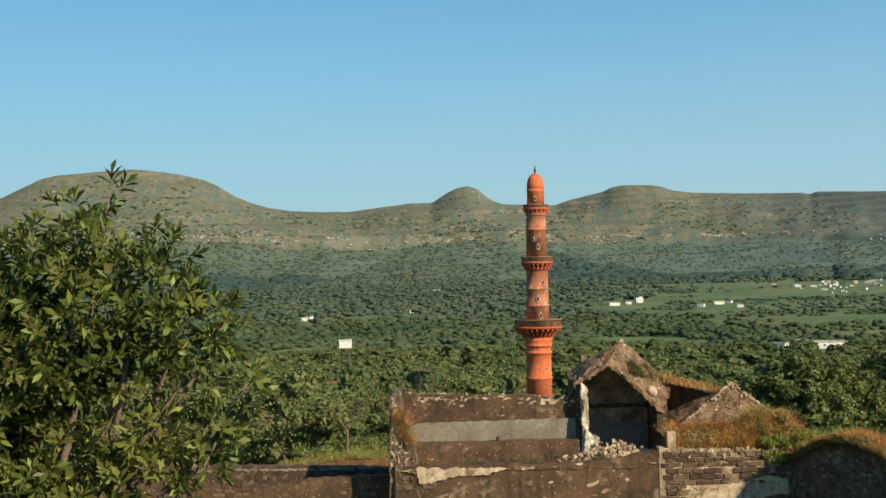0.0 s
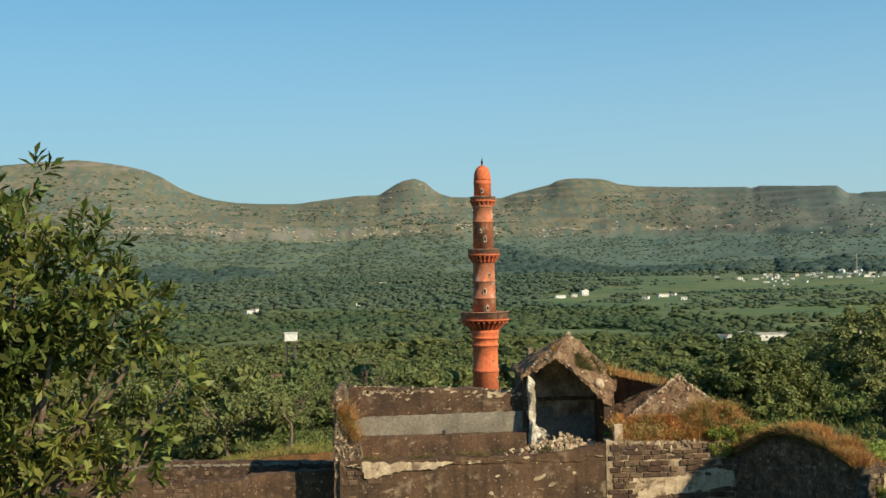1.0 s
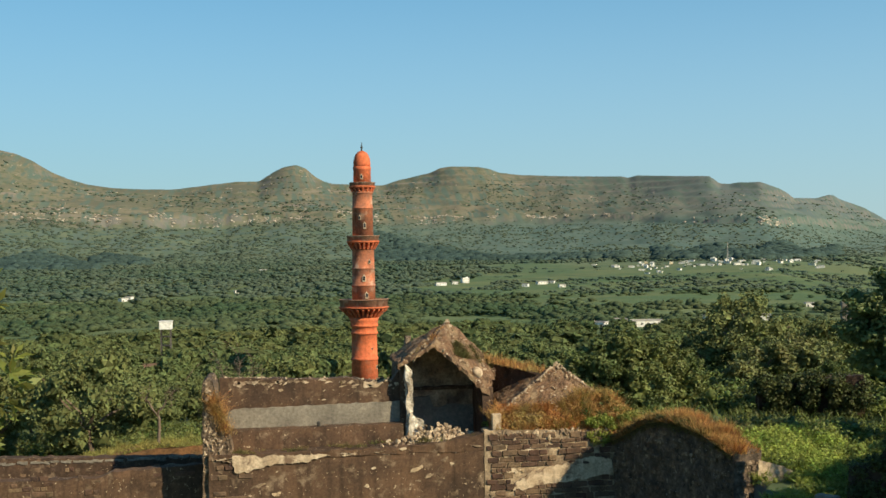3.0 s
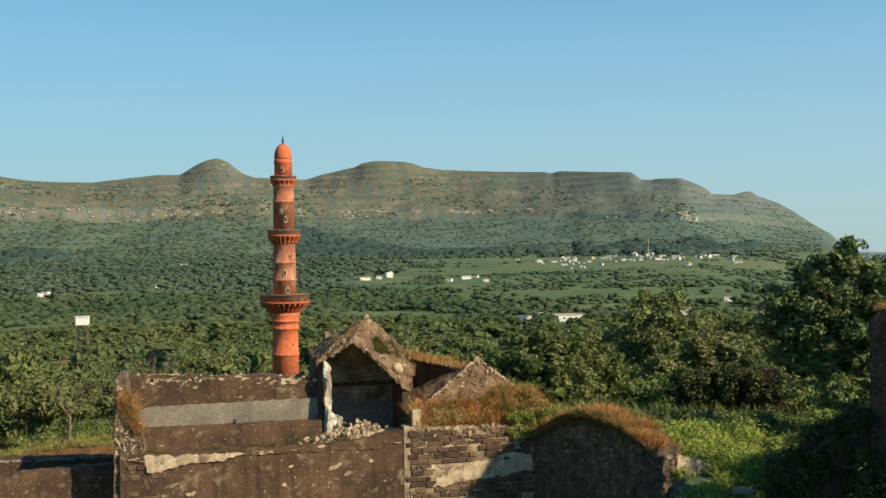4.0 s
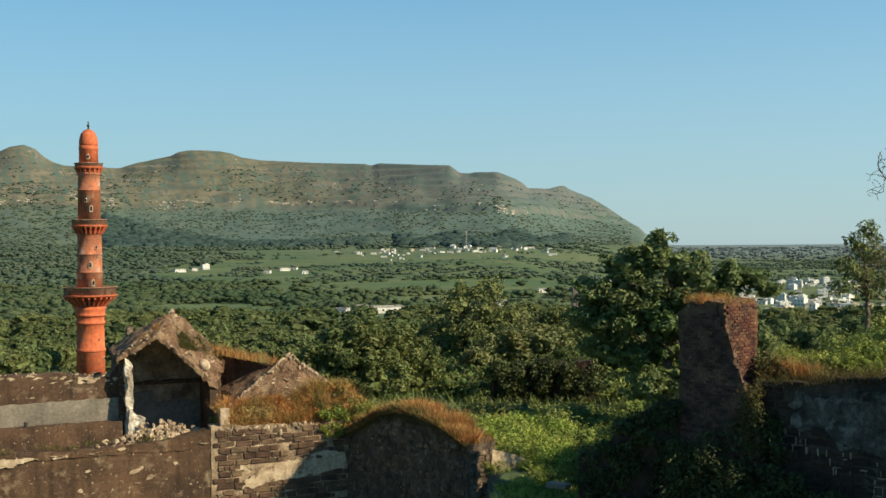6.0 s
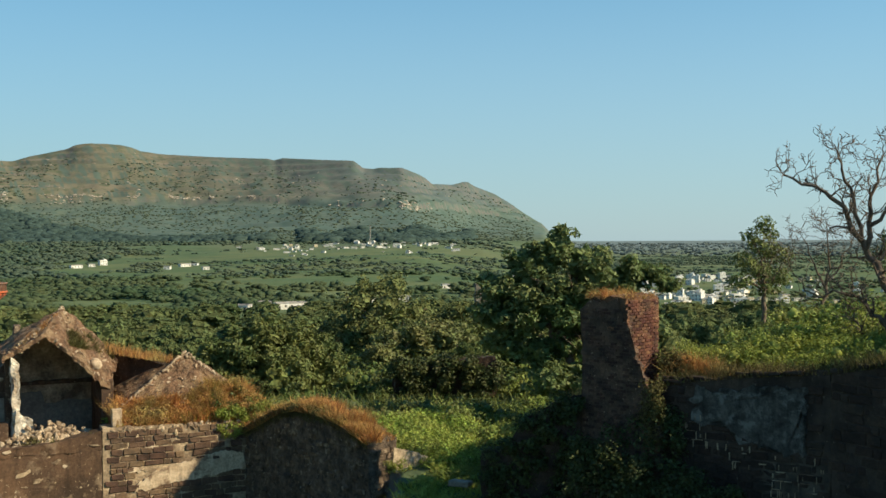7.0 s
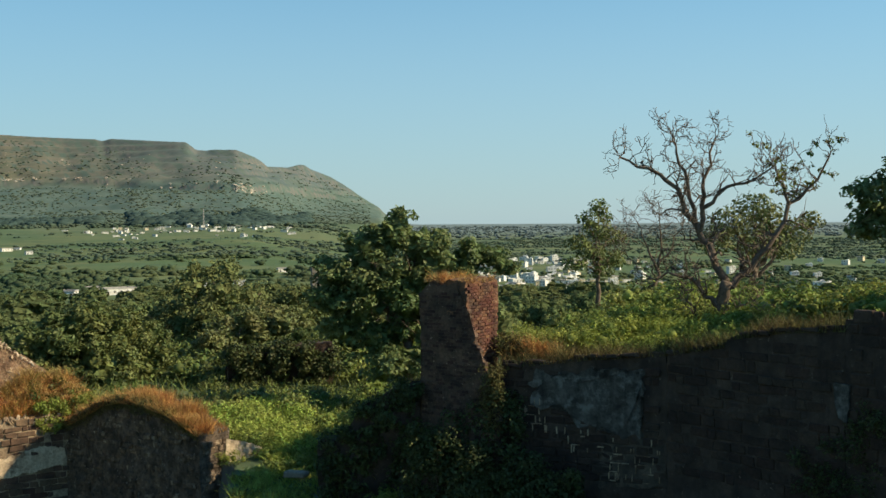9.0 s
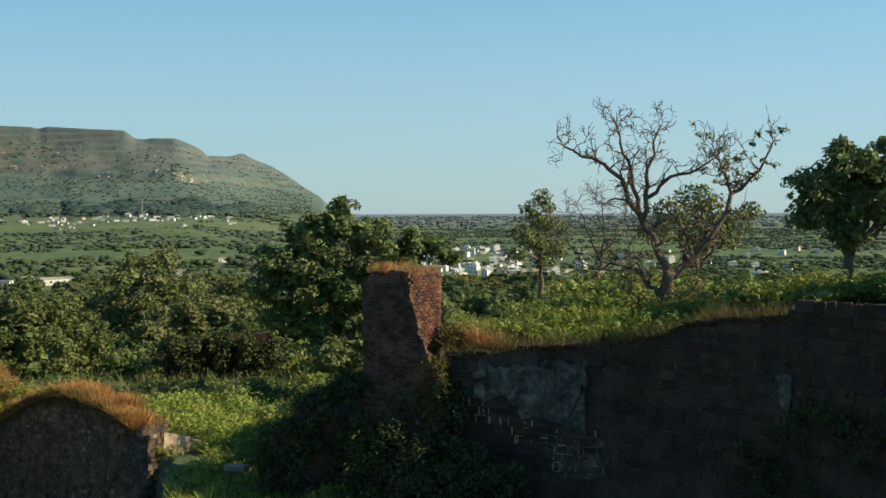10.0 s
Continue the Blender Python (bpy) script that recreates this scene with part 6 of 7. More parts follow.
for f, g in rgg.random((2600, 2)):
    a = Vector((10.6, 66.3, 34.3)).lerp(Vector((13.2, 68.3, 33.2)), f)
    pts.append(tuple(a.lerp(Vector((10.8, 68.4, 35.8)), 0.42 * g ** 1.5)))
grass("dry_grass", "yellow-green grass sprouting on the vault", pts, 0.3, M_WEED, seed=23, lean=0.6)
pts = []
for f, g in rgg.random((900, 2)):
    a = Vector((7.6, 66.2, 34.0)).lerp(Vector((9.4, 66.2, 35.1)), f)
    pts.append(tuple(a.lerp(Vector((10.5, 68.4, 36.0)), 0.8 * g)))
grass("dry_grass", "thin straw grass on the vault's crust", pts, 0.16, M_DRYGRASS, seed=26, lean=0.7, width=0.02)
pts = [(x, y, ground_z(x, y) - 0.05) for x, y in zip(rgg.uniform(24.5, 30.5, 2600), rgg.uniform(41, 49.5, 2600)) if x + y < 74]
grass("weeds", "dark weeds on the shaded bank", pts, 0.5, M_CREEPER, seed=24, lean=0.5, width=0.07)

pts = []
for f, g, h in rgg.random((3200, 3)):
    hang = max(0.0, g ** 2 * (0.35 + 1.6 * max(0.0, noise.noise((f * 9.0, 0.0, 8.0)))))
    pts.append((18.6 + 3.48 * f - 0.1 - 0.05 * h, 65.0 - 10.3 * f, HUMP(10.87 * f) - hang))
grass("weeds", "brown weeds hanging over the humped wall's face", pts, 0.3, M_WEED, seed=31, lean=0.9, width=0.03)
grass("dry_grass", "dry orange grass along the humped wall's top",
      line_points((18.6, 65.0), (22.08, 54.7), 17000, 1.8, HUMP, rgg, -0.2), 0.46, M_DRYGRASS, seed=1, lean=0.55)
pts = [(x, y, shoulder_z(x, y) - 0.05) for x, y in zip(rgg.uniform(12.4, 20.6, 15000), 64.1 + 1.9 * rgg.random(15000) ** 1.2)]
grass("dry_grass", "rust-coloured dry grass heaped before the vault", pts, 0.5, M_DRYGRASS, seed=2, lean=0.6)
pts = [(x, y, shoulder_z(x, y) - 0.05) for x, y in zip(rgg.normal(17.5, 2.0, 2600), 64.1 + 1.6 * rgg.random(2600)) if 12.4 < x < 20.6]
more = []
for f, g in zip(rgg.random(4200), rgg.random(4200) ** 1.6 * 0.14):
    base = Vector((12.9 + 7.2 * f, 65.0, 31.0))
    more.append(tuple(base.lerp(Vector((16.6, 67.0, 33.5)), g)))
grass("dry_grass", "dry grass creeping up the vault", more, 0.32, M_DRYGRASS, seed=14, lean=0.6)
grass("weeds", "green weeds among the dry grass", pts, 0.4, M_BUSH, seed=12, lean=0.6, width=0.05)
grass("dry_grass", "dry grass along the terrace edge", [p for p in line_points((-2.8, 64.0), (12.0, 64.0), 4200, 1.2, lambda s: 29.55 + 0.03 * s, rgg) if noise.noise((p[0] * 0.9, p[1], 4.0)) > 0.05], 0.22, M_WEED, seed=3, lean=0.6)
pts = []
for cx, cz in zip(rgg.random(16), rgg.uniform(-0.25, 0.25, 16)):
    pts += [(-2.8 + 1.2 * cx + 0.14 * a, 63.98 + 0.25 * abs(b), 32.3 - 2.0 * cx + cz + 0.16 * c) for a, b, c in rgg.normal(size=(130, 3))]
grass("dry_grass", "dry orange weeds on the broken end wall", pts, 0.3, M_DRYGRASS, seed=4, lean=0.9, width=0.03)
pts = [(12.2 + 3.8 * f + rgg.normal() * 0.15, 68.9 - 1.2 * f + rgg.normal() * 0.5, 33.75 - 0.75 * f) for f in rgg.random(1500)]
grass("dry_grass", "yellow-green grass on the cross wall", pts, 0.45, M_DRYGRASS, seed=5)
pts = [(28.4 + 0.69 * a + 1.95 * b, 46.4 - 2.15 * a + 0.65 * b, 37.05) for a, b in rgg.random((1500, 2))]
grass("dry_grass", "rust-coloured dry grass on the brick pillar", pts, 0.33, M_DRYGRASS, seed=6, lean=0.6)
# the dark weed colour stands in for shade over the wall's top
grass("dry_grass", "dry grass along the long wall's top, darkened for shade", line_points((29.9, 43.6), (33.4, 37.6), 2400, 1.2, knots([(0, 33.6), (1.2, 33.9), (4, 34.3), (7, 34.6)]), rgg, -0.1), 0.5, M_WEED, seed=7, lean=0.5)
grass("dry_grass", "dry grass along the long wall's top, darkened for shade", line_points((33.4, 37.6), (34.3, 30.5), 2800, 1.2, knots([(0, 34.6), (2.5, 35.1), (2.7, 35.4), (5, 35.8), (7.2, 36.0)]), rgg, -0.1), 0.55, M_WEED, seed=8, lean=0.5)
pts = []
while len(pts) < 15000:
    x, y = rgg.uniform(20.4, 31), rgg.uniform(45.5, 64)
    if x > 22.9 + 0.4 * (min(y, 54.2) - 54.2) and (x + y < 76 or y > 52 and x < 26 + 0.5 * (y - 52)) and not (22.0 < x < 25.2 and 53.0 < y < 55.6):
        pts.append((x, y, ground_z(x, y) - 0.05))
grass("weeds", "bright green weeds between the walls", pts, 0.42, M_LUSH, seed=25, lean=0.6, width=0.075)
tuft = [((x, y, ground_z(x, y) + 0.1), r, 0.6) for x, y, r in zip(rgg.uniform(21.6, 25.4, 46), rgg.uniform(47, 53.4, 46), rgg.uniform(0.25, 0.5, 46)) if x > 23.1 + 0.4 * (y - 54.2)]
knots_of_weed = []
while len(knots_of_weed) < 230:
    x, y = rgg.uniform(22, 33), rgg.uniform(50, 67)
    if x > 23.3 and (y > 52 and x < 26.5 + 0.5 * (y - 52)) and not (x < 26 and y < 56.5):
        knots_of_weed.append(((x, y, ground_z(x, y) + 0.15), rgg.uniform(0.25, 0.85), 0.6))
shrubs = []
while len(shrubs) < 130:
    x, y = rgg.uniform(23, 33), rgg.uniform(54, 64)
    if x > 23.4 and x < 26.5 + 0.5 * (y - 52) and not (x < 26 and y < 57):
        shrubs.append(((x, y, ground_z(x, y) + 0.35), rgg.uniform(0.45, 1.05), 0.75))
creeper("bright green low shrubs mounded on the slope", shrubs, 24000, 0.15, 102, M_LUSH)
creeper("low green shrubs among the grass", knots_of_weed, 20000, 0.13, 100, M_SCRUB_NEAR)
creeper("fresh green creeping weeds between the walls", tuft, 4500, 0.13, 99, M_LEAF_NEAR)
pts = []
while len(pts) < 18000:
    az, r = radians(rgg.uniform(18, 33)), rgg.uniform(48, 76)
    x, y = r * math.sin(az), r * math.cos(az)
    if x > 22.8 and (y > 50 or x < 26) and not (22.0 < x < 25.2 and 53.0 < y < 55.6):
        pts.append((x, y, ground_z(x, y) - 0.05))
more = []
while len(more) < 11000:
    az, r = radians(rgg.uniform(13, 33)), rgg.uniform(68, 104)
    x, y = r * math.sin(az), r * math.cos(az)
    if x > 21 and (y > 72 or x > 24):
        more.append((x, y, ground_z(x, y) - 0.05))
grass("weeds", "olive weeds towards the wood, darkened for shade", more, 0.6, M_SCRUB_DARK, seed=34, lean=0.6, width=0.14)
grass("weeds", "fresh green weeds over the slope", pts, 0.42, M_LUSH, seed=9, lean=0.6, width=0.10)
pts = []
while len(pts) < 13000:
    x, y = (rgg.uniform(31, 56), rgg.uniform(28, 60)) if len(pts) < 5000 else (rgg.uniform(31, 42), rgg.uniform(30, 50))
    if x > (0.727 * y + 0.5 if y > 44 else 31.6 + 0.5 * max(0, 43.6 - y) if y > 37.6 else 34.8):
        pts.append((x, y, ground_z(x, y) - 0.05))
# dark weed colour again, in place of the shade behind the wall
grass("weeds", "olive weeds over the raised ground", pts, 0.34, M_WEED, seed=13, lean=0.6, width=0.07)
pts = [(x, y, ground_z(x, y)) for x, y in zip(rgg.uniform(-26, -3.4, 5000), 70.4 + 4.0 * rgg.random(5000) ** 1.5)]
grass("dry_grass", "pale straw grass behind the low walls", pts, 0.42, M_STRAW, seed=27, lean=0.5, width=0.06)
pts = [(-11.4 + 7.6 * a, 75.5 + 2.9 * b, 27.5 + 0.75 * min(1.0, a * 1.6)) for a, b in rgg.random((3600, 2))]
grass("dry_grass", "yellow-green grass on the earth bank", pts, 0.34, M_STRAW, seed=33, lean=0.6, width=0.05)
pts = [(x, y, ground_z(x, y)) for x, y in zip(rgg.uniform(-26, -4, 3500), rgg.uniform(70.5, 75, 3500))]
grass("weeds", "pale green grass behind the low walls", pts, 0.35, M_WEED, seed=10, lean=0.5, width=0.07)

# ---------------------------------------------------------------- houses on the plain


def house(name, label, w, d, h, mat, floors, group, block=False, at=(0, 0, 0), turn=0.0):
    """A flat-roofed house with parapet, window panes and a door; block: with a stair head on the roof."""
    t = thing(name, label, "house", group, at=at, turn=turn)
    bm = bmesh.new()
    add_box(bm, (0, 0, h / 2 - 0.5), (w, d, h + 1), bevel=0.05)
    part("wall", bm, mat, t)
    bm = bmesh.new()
    add_box(bm, (0, 0, h + 0.1), (w + 0.5, d + 0.5, 0.2), bevel=0.04)
    for sx, sy, lx, ly in ((0, 1, w + 0.3, 0.15), (0, -1, w + 0.3, 0.15), (1, 0, 0.15, d + 0.3), (-1, 0, 0.15, d + 0.3)):
        add_box(bm, (sx * (w / 2 + 0.1), sy * (d / 2 + 0.1), h + 0.5), (lx, ly, 0.6))
    if block:
        add_box(bm, (w * 0.25, 0, h + 1.2), (w * 0.3, d * 0.4, 2.2), bevel=0.04)
    part("roof", bm, mat if block else M_GREYROOF, t)
    for f in range(floors):
        for i in range(max(2, int(w / 3))):
            n = max(2, int(w / 3))
            x = -w / 2 + (i + 0.5) * w / n
            z = (f + 0.55) * h / floors
            bm = bmesh.new()
            door = f == 0 and i == 0
            add_box(bm, (x, -d / 2 - 0.01, 1.05 if door else z), (1.0, 0.12, 2.1 if door else 1.1))
            part("door" if door else "window", bm, M_DARKOPEN, t)
    return t


def build_houses():
    rg = np.random.default_rng(61)
    kinds = []
    for label, w, d, h, mat, fl, blk in (("small whitewashed flat-roofed house", 7, 6, 3.4, M_WHITE, 1, False), ("two-storey white house with a stair head", 9, 7, 6.6, M_WHITE, 2, True),
                                         ("long low whitewashed house", 13, 6, 3.6, M_WHITE, 1, False), ("cream two-storey house with flat roof", 8, 7, 6.4, M_CREAM, 2, False), ("tall white block with a stair head", 9, 8, 9.6, M_WHITE, 3, True)):
        kinds.append((label, w, d, h, mat, fl, blk))
    made = {}

    def put(az, r, k, group):
        x, y = r * math.sin(radians(az)), r * math.cos(radians(az))
        at = (x, y, ground_z(x, y))
        turn = -az + rg.uniform(-35, 35)
        if k in made:
            ob = copy_thing(made[k], pose(*at, 0, 0, turn))
            ob["group"] = group
            ob.scale = (1, 1, 1)
        else:
            label, w, d, h, mat, fl, blk = kinds[k]
            ob = made[k] = house("house", label, w, d, h, mat, fl, group, blk, at, turn)
        k2 = rg.uniform(0.38, 0.60) if "town" in group else rg.uniform(0.32, 0.62) if "village" in group else 0.85 if r < 600 else 0.72
        ob.scale = (k2, k2, k2 * 0.85)

    for _ in range(210):
        put(rg.normal(39.3, 1.9) if rg.random() < 0.75 else rg.uniform(35, 56), 470 + 480 * rg.random() ** 1.2, int(rg.choice(5, p=(0.42, 0.22, 0.12, 0.18, 0.06))), "houses of the town")
    for az in (17.4, 17.9, 18.4, 18.7, 19.6, 20.0, 20.7, 20.9, 21.2, 21.8, 22.1, 23.2, 23.5, 23.7, 24.6, 24.9, 25.3, 25.6, 26.4, 16.2, 17.0, 18.9, 19.2, 20.4, 21.5, 22.6, 22.9, 24.2, 25.0, 25.9, 26.8):
        put(az + rg.normal() * 0.15, rg.uniform(1200, 1400), int(rg.choice(5, p=(0.4, 0.2, 0.3, 0.05, 0.05))), "houses of the village")
    for _ in range(46):
        put(rg.uniform(16.6, 26.6), rg.uniform(1120, 1400), int(rg.choice(5, p=(0.55, 0.05, 0.32, 0.08, 0.0))), "houses of the village")
    for az, r, k in ((-0.4, 1350, 2), (-7, 870, 0), (-6.7, 890, 0), (-1.6, 960, 0), (8.4, 980, 2), (9.6, 1040, 1), (9.1, 1010, 0), (13.4, 1000, 2), (13.9, 1015, 0), (14.4, 930, 0), (12.6, 960, 0), (18.3, 512, 2), (18.85, 516, 0), (17.2, 545, 0), (22.2, 548, 0), (21.75, 556, 2),
                     (24.0, 570, 0), (29.3, 820, 0), (26.1, 700, 0), (5.15, 425, 0), (6.3, 420, 0), (16.2, 500, 0)):
        put(az, r, k, "houses among the fields")


build_houses()

# the water tank on stilts, and the tiled shed in the wood
tank = thing("water_tank", "white square water tank on four concrete legs", "water tank", at=(-25.8, 298.9, ground_z(-25.8, 298.9)))
TZ = 22.3 - ground_z(-25.8, 298.9)
bm = bmesh.new()
add_box(bm, (0, 0, TZ + 1.0), (3.1, 3.1, 2.0), bevel=0.08)
part("basin", bm, M_WHITE, tank)
bm = bmesh.new()
add_box(bm, (0, 0, TZ + 2.06), (3.4, 3.4, 0.14), bevel=0.03)
part("lid", bm, M_WHITE, tank)
for sx in (-1, 1):
    for sy in (-1, 1):
        bm = bmesh.new()
        add_box(bm, (sx * 1.15, sy * 1.15, TZ / 2 - 0.3), (0.26, 0.26, TZ + 0.6))
        part("leg", bm, M_PLASTER_DIM, tank)
for z in (TZ * 0.55, TZ * 0.8):
    for s in (-1, 1):
        for c, size in (((0, s * 1.15, z), (2.3, 0.2, 0.25)), ((s * 1.15, 0, z), (0.2, 2.3, 0.25))):
            bm = bmesh.new()
            add_box(bm, c, size)
            part("brace", bm, M_IRON, tank)

shed = thing("shed", "low shed with a brown tiled roof and white wall", "shed", at=(-20.8, 199, ground_z(-20.8, 199)), turn=8)
SZ = 21.2 - ground_z(-20.8, 199)
bm = bmesh.new()
add_box(bm, (0, 0, SZ / 2 - 0.3), (5.4, 4.0, SZ + 0.6), bevel=0.03)
part("wall", bm, M_WHITE, shed)
bm = bmesh.new()
vs = [bm.verts.new(p) for p in ((-3.1, -2.6, SZ - 0.1), (3.1, -2.6, SZ - 0.1), (3.1, 0, SZ + 1.4), (-3.1, 0, SZ + 1.4), (3.1, 2.6, SZ - 0.1), (-3.1, 2.6, SZ - 0.1))]
for f in ((0, 1, 2, 3), (3, 2, 4, 5), (1, 4, 2), (0, 3, 5), (0, 5, 4, 1)):
    bm.faces.new([vs[i] for i in f])
part("roof", bm, M_ROOFTILE, shed)

mast = thing("radio_mast", "thin grey lattice mast in the village", "mast", at=(1300 * math.sin(radians(22.4)), 1300 * math.cos(radians(22.4)), 24))
bm = bmesh.new()
for i in range(3):
    a = i * 2.094
    add_tube(bm, [Vector((1.0 * math.cos(a), 1.0 * math.sin(a), 0)), Vector((0.3 * math.cos(a), 0.3 * math.sin(a), 25))], [0.22, 0.15], 5)
for i in range(12):
    z, k = 2 * i + 1, 1.0 - 0.7 * (2 * i + 1) / 25
    for a in range(3):
        p, q = a * 2.094, (a + 1) * 2.094
        add_tube(bm, [Vector((k * math.cos(p), k * math.sin(p), z)), Vector((k * math.cos(q), k * math.sin(q), z + 1.8))], [0.08, 0.08], 4)
part("lattice", bm, M_GREYROOF, mast)

# ---------------------------------------------------------------- stones


def stone_mesh(name, w, h, d, seed):
    bm = bmesh.new()
    rg = random.Random(seed)
    vs = add_box(bm, (0, 0, 0), (w, d, h))
    for v in vs:
        v.co += Vector((rg.uniform(-1, 1) * 0.05, rg.uniform(-1, 1) * 0.02, rg.uniform(-1, 1) * 0.04))
    bmesh.ops.bevel(bm, geom=list(bm.edges), offset=0.03, segments=1, affect="EDGES")
    me = bpy.data.meshes.new(name)
    bm.to_mesh(me)
    bm.free()
    return me


def lay_courses(parent, p0, p1, z0, z1, keep, mat, proud, seed, course=0.29, limit=300):
    """Courses of blocks on the face to the right of the way from p0 to p1. keep(s, z): how likely a block still stands there."""
    rg = random.Random(seed)
    p0, p1 = Vector(p0), Vector(p1)
    L = (p1 - p0).length
    d = (p1 - p0) / L
    out = Vector((d.y, -d.x))
    ang = math.degrees(math.atan2(d.y, d.x))
    widths = [w * course / 0.34 for w in (0.30, 0.46, 0.62, 0.88)]
    meshes = []
    for i, w in enumerate(widths):
        for j in range(2):
            me = stone_mesh("stone_block", w - 0.025, course - 0.03, 0.16, seed * 10 + i * 2 + j)
            me.materials.append(mat)
            meshes.append((w, me))
    n, z = 0, z0 + course / 2
    inv = parent.matrix_world.inverted()
    while z < z1:
        s = rg.uniform(0, 0.4)
        tall = rg.uniform(0.68, 1.12)
        z += course * (tall - 1) / 2
        while s < L:
            w, me = rg.choice(meshes)
            if rg.random() < keep(s + w / 2, z) and n < limit and s + w < L:
                q = p0 + d * (s + w / 2) + out * (proud - 0.08 + rg.uniform(-0.02, 0.02))
                ob = new("stone_block", me)
                ob.parent = parent
                ob.matrix_parent_inverse = inv
                ob.matrix_basis = pose(q.x, q.y, z + rg.uniform(-0.015, 0.015), rg.uniform(-2, 2), rg.uniform(-2, 2), ang + rg.uniform(-3, 3)) @ Matrix.Diagonal((rg.uniform(0.86, 1.03), 1, tall * rg.uniform(0.86, 1.03), 1))
                n += 1
            s += w
        z += course * (1 + tall) / 2


def slab(parent, outline, origin, along, thick, mat, label, seed, ragged=0.13, name="plaster_patch", deep=0.05):
    """A thin uneven crust of plaster on a wall: outline in (metres along, height)."""
    bm = bmesh.new()
    d = Vector(along).normalized()
    out = Vector((d.y, -d.x))
    fine = []
    for a, b in zip(outline, outline[1:] + outline[:1]):
        k = max(1, int(math.hypot(b[0] - a[0], b[1] - a[1]) / 0.08))
        for i in range(k):
            f = i / k
            s, z = a[0] + (b[0] - a[0]) * f, a[1] + (b[1] - a[1]) * f
            fine.append((s + ragged * noise.noise((s * 3, z * 3, seed)) + ragged * 0.5 * noise.noise((s * 9, z * 9, seed)), z + ragged * noise.noise((s * 3, z * 3, seed + 9)) + ragged * 0.5 * noise.noise((s * 9, z * 9, seed + 5))))
    o = Vector(origin)

    def at(s, z, w):
        q = o + d * s + out * w
        return bm.verts.new((q.x, q.y, z))

    back = [at(s, z, -deep) for s, z in fine]
    front = [at(s, z, thick) for s, z in fine]
    face = bm.faces.new(front)
    for i in range(len(fine)):
        j = (i + 1) % len(fine)
        bm.faces.new((back[i], back[j], front[j], front[i]))
    bmesh.ops.triangulate(bm, faces=[face])
    bmesh.ops.recalc_face_normals(bm, faces=bm.faces)
    return fixed(part(name, bm, mat, None, label), parent)


slab(palace, [(1.5, 27.05), (3.0, 27.3), (5.2, 27.5), (7.2, 27.8), (7.1, 28.55), (5.9, 28.75), (4.9, 28.45), (3.6, 28.3), (2.6, 28.0), (1.7, 27.5)], (11.75, 63.95), (1, 0), 0.09, M_PLASTER_PALE, "large pale plaster remnant", 3)
slab(palace, [(1.3, 28.72), (1.9, 28.6), (2.5, 28.85), (3.4, 29.0), (5.0, 29.1), (6.3, 29.4), (1.2, 29.5)], (-2.9, 63.93), (1, 0), 0.04, M_PLASTER_PALE, "pale plaster coping", 4)
for s, z, w, h in ((0.9, 32.95, 0.5, 0.12), (7.9, 32.75, 1.1, 0.2)):
    slab(palace, [(s, z - h), (s + w * 0.6, z - h * 0.8), (s + w, z), (s + w * 0.9, z + 0.15), (s, z + 0.15)], (-2.4, 66.9), (1, 0), 0.03, M_PLASTER_PALE, "flaked pale plaster", s)
for s, z, w, h in ((10.6, 28.6, 0.7, 0.3), (11.4, 28.2, 0.5, 0.25), (12.2, 29.0, 0.5, 0.2), (2.2, 28.0, 0.7, 0.2), (3.2, 27.6, 0.5, 0.25), (3.0, 25.9, 1.6, 0.25), (6.0, 26.1, 2.0, 0.2), (8.6, 26.3, 2.4, 0.22)):
    slab(palace, [(s, z - h), (s + w * 0.6, z - h * 0.9), (s + w, z - h * 0.2), (s + w * 0.9, z), (s + 0.1, z - h * 0.3)], (-2.9, 64.0), (1, 0), 0.03, M_MORTAR, "flake of bare mortar", s + 2)
rf = random.Random(12)
for i in range(32):
    s, top_row = rf.uniform(0.3, 14.2), i < 20
    z = 29.45 + 0.02 * s - rf.uniform(0.0, 0.22) if top_row else rf.uniform(25.6, 29.0)
    w, h = (rf.uniform(0.3, 1.3), rf.uniform(0.06, 0.16)) if top_row else (rf.uniform(0.08, 0.34), rf.uniform(0.05, 0.2))
    slab(palace, [(s, z - h * rf.random()), (s + w * 0.4, z - h), (s + w, z - h * 0.5), (s + w * 0.8, z), (s + w * 0.3, z - 0.1 * h)], (-2.9, 63.93 if top_row else 64.0), (1, 0), 0.035, M_PLASTER_PALE if rf.random() < 0.45 else M_MORTAR, "", i + 20, 0.1)
for i in range(34):
    s, z = rf.uniform(0.2, 7.4), rf.uniform(26.0, 30.1)
    w, h = rf.uniform(0.2, 0.8), rf.uniform(0.08, 0.3)
    slab(palace, [(s, z - h * rf.random()), (s + w * 0.4, z - h), (s + w, z - h * 0.5), (s + w * 0.8, z), (s + w * 0.3, z - 0.1 * h)], (11.75, 63.95), (1, 0), 0.05, M_PLASTER_PALE if rf.random() < 0.5 else M_MORTAR, "", i + 70, 0.16)
for i in range(46):
    s, z = rf.uniform(0.1, 9.6), 33.12 - rf.random() ** 2 * 0.55
    w, h = rf.uniform(0.1, 0.5), rf.uniform(0.05, 0.18)
    slab(palace, [(s, z - h * rf.random()), (s + w * 0.4, z - h), (s + w, z - h * 0.5), (s + w * 0.8, z), (s + w * 0.3, z - 0.1 * h)], (-2.4, 66.9), (1, 0), 0.03, M_PLASTER_PALE if rf.random() < 0.6 else M_MORTAR, "", i + 120, 0.1)
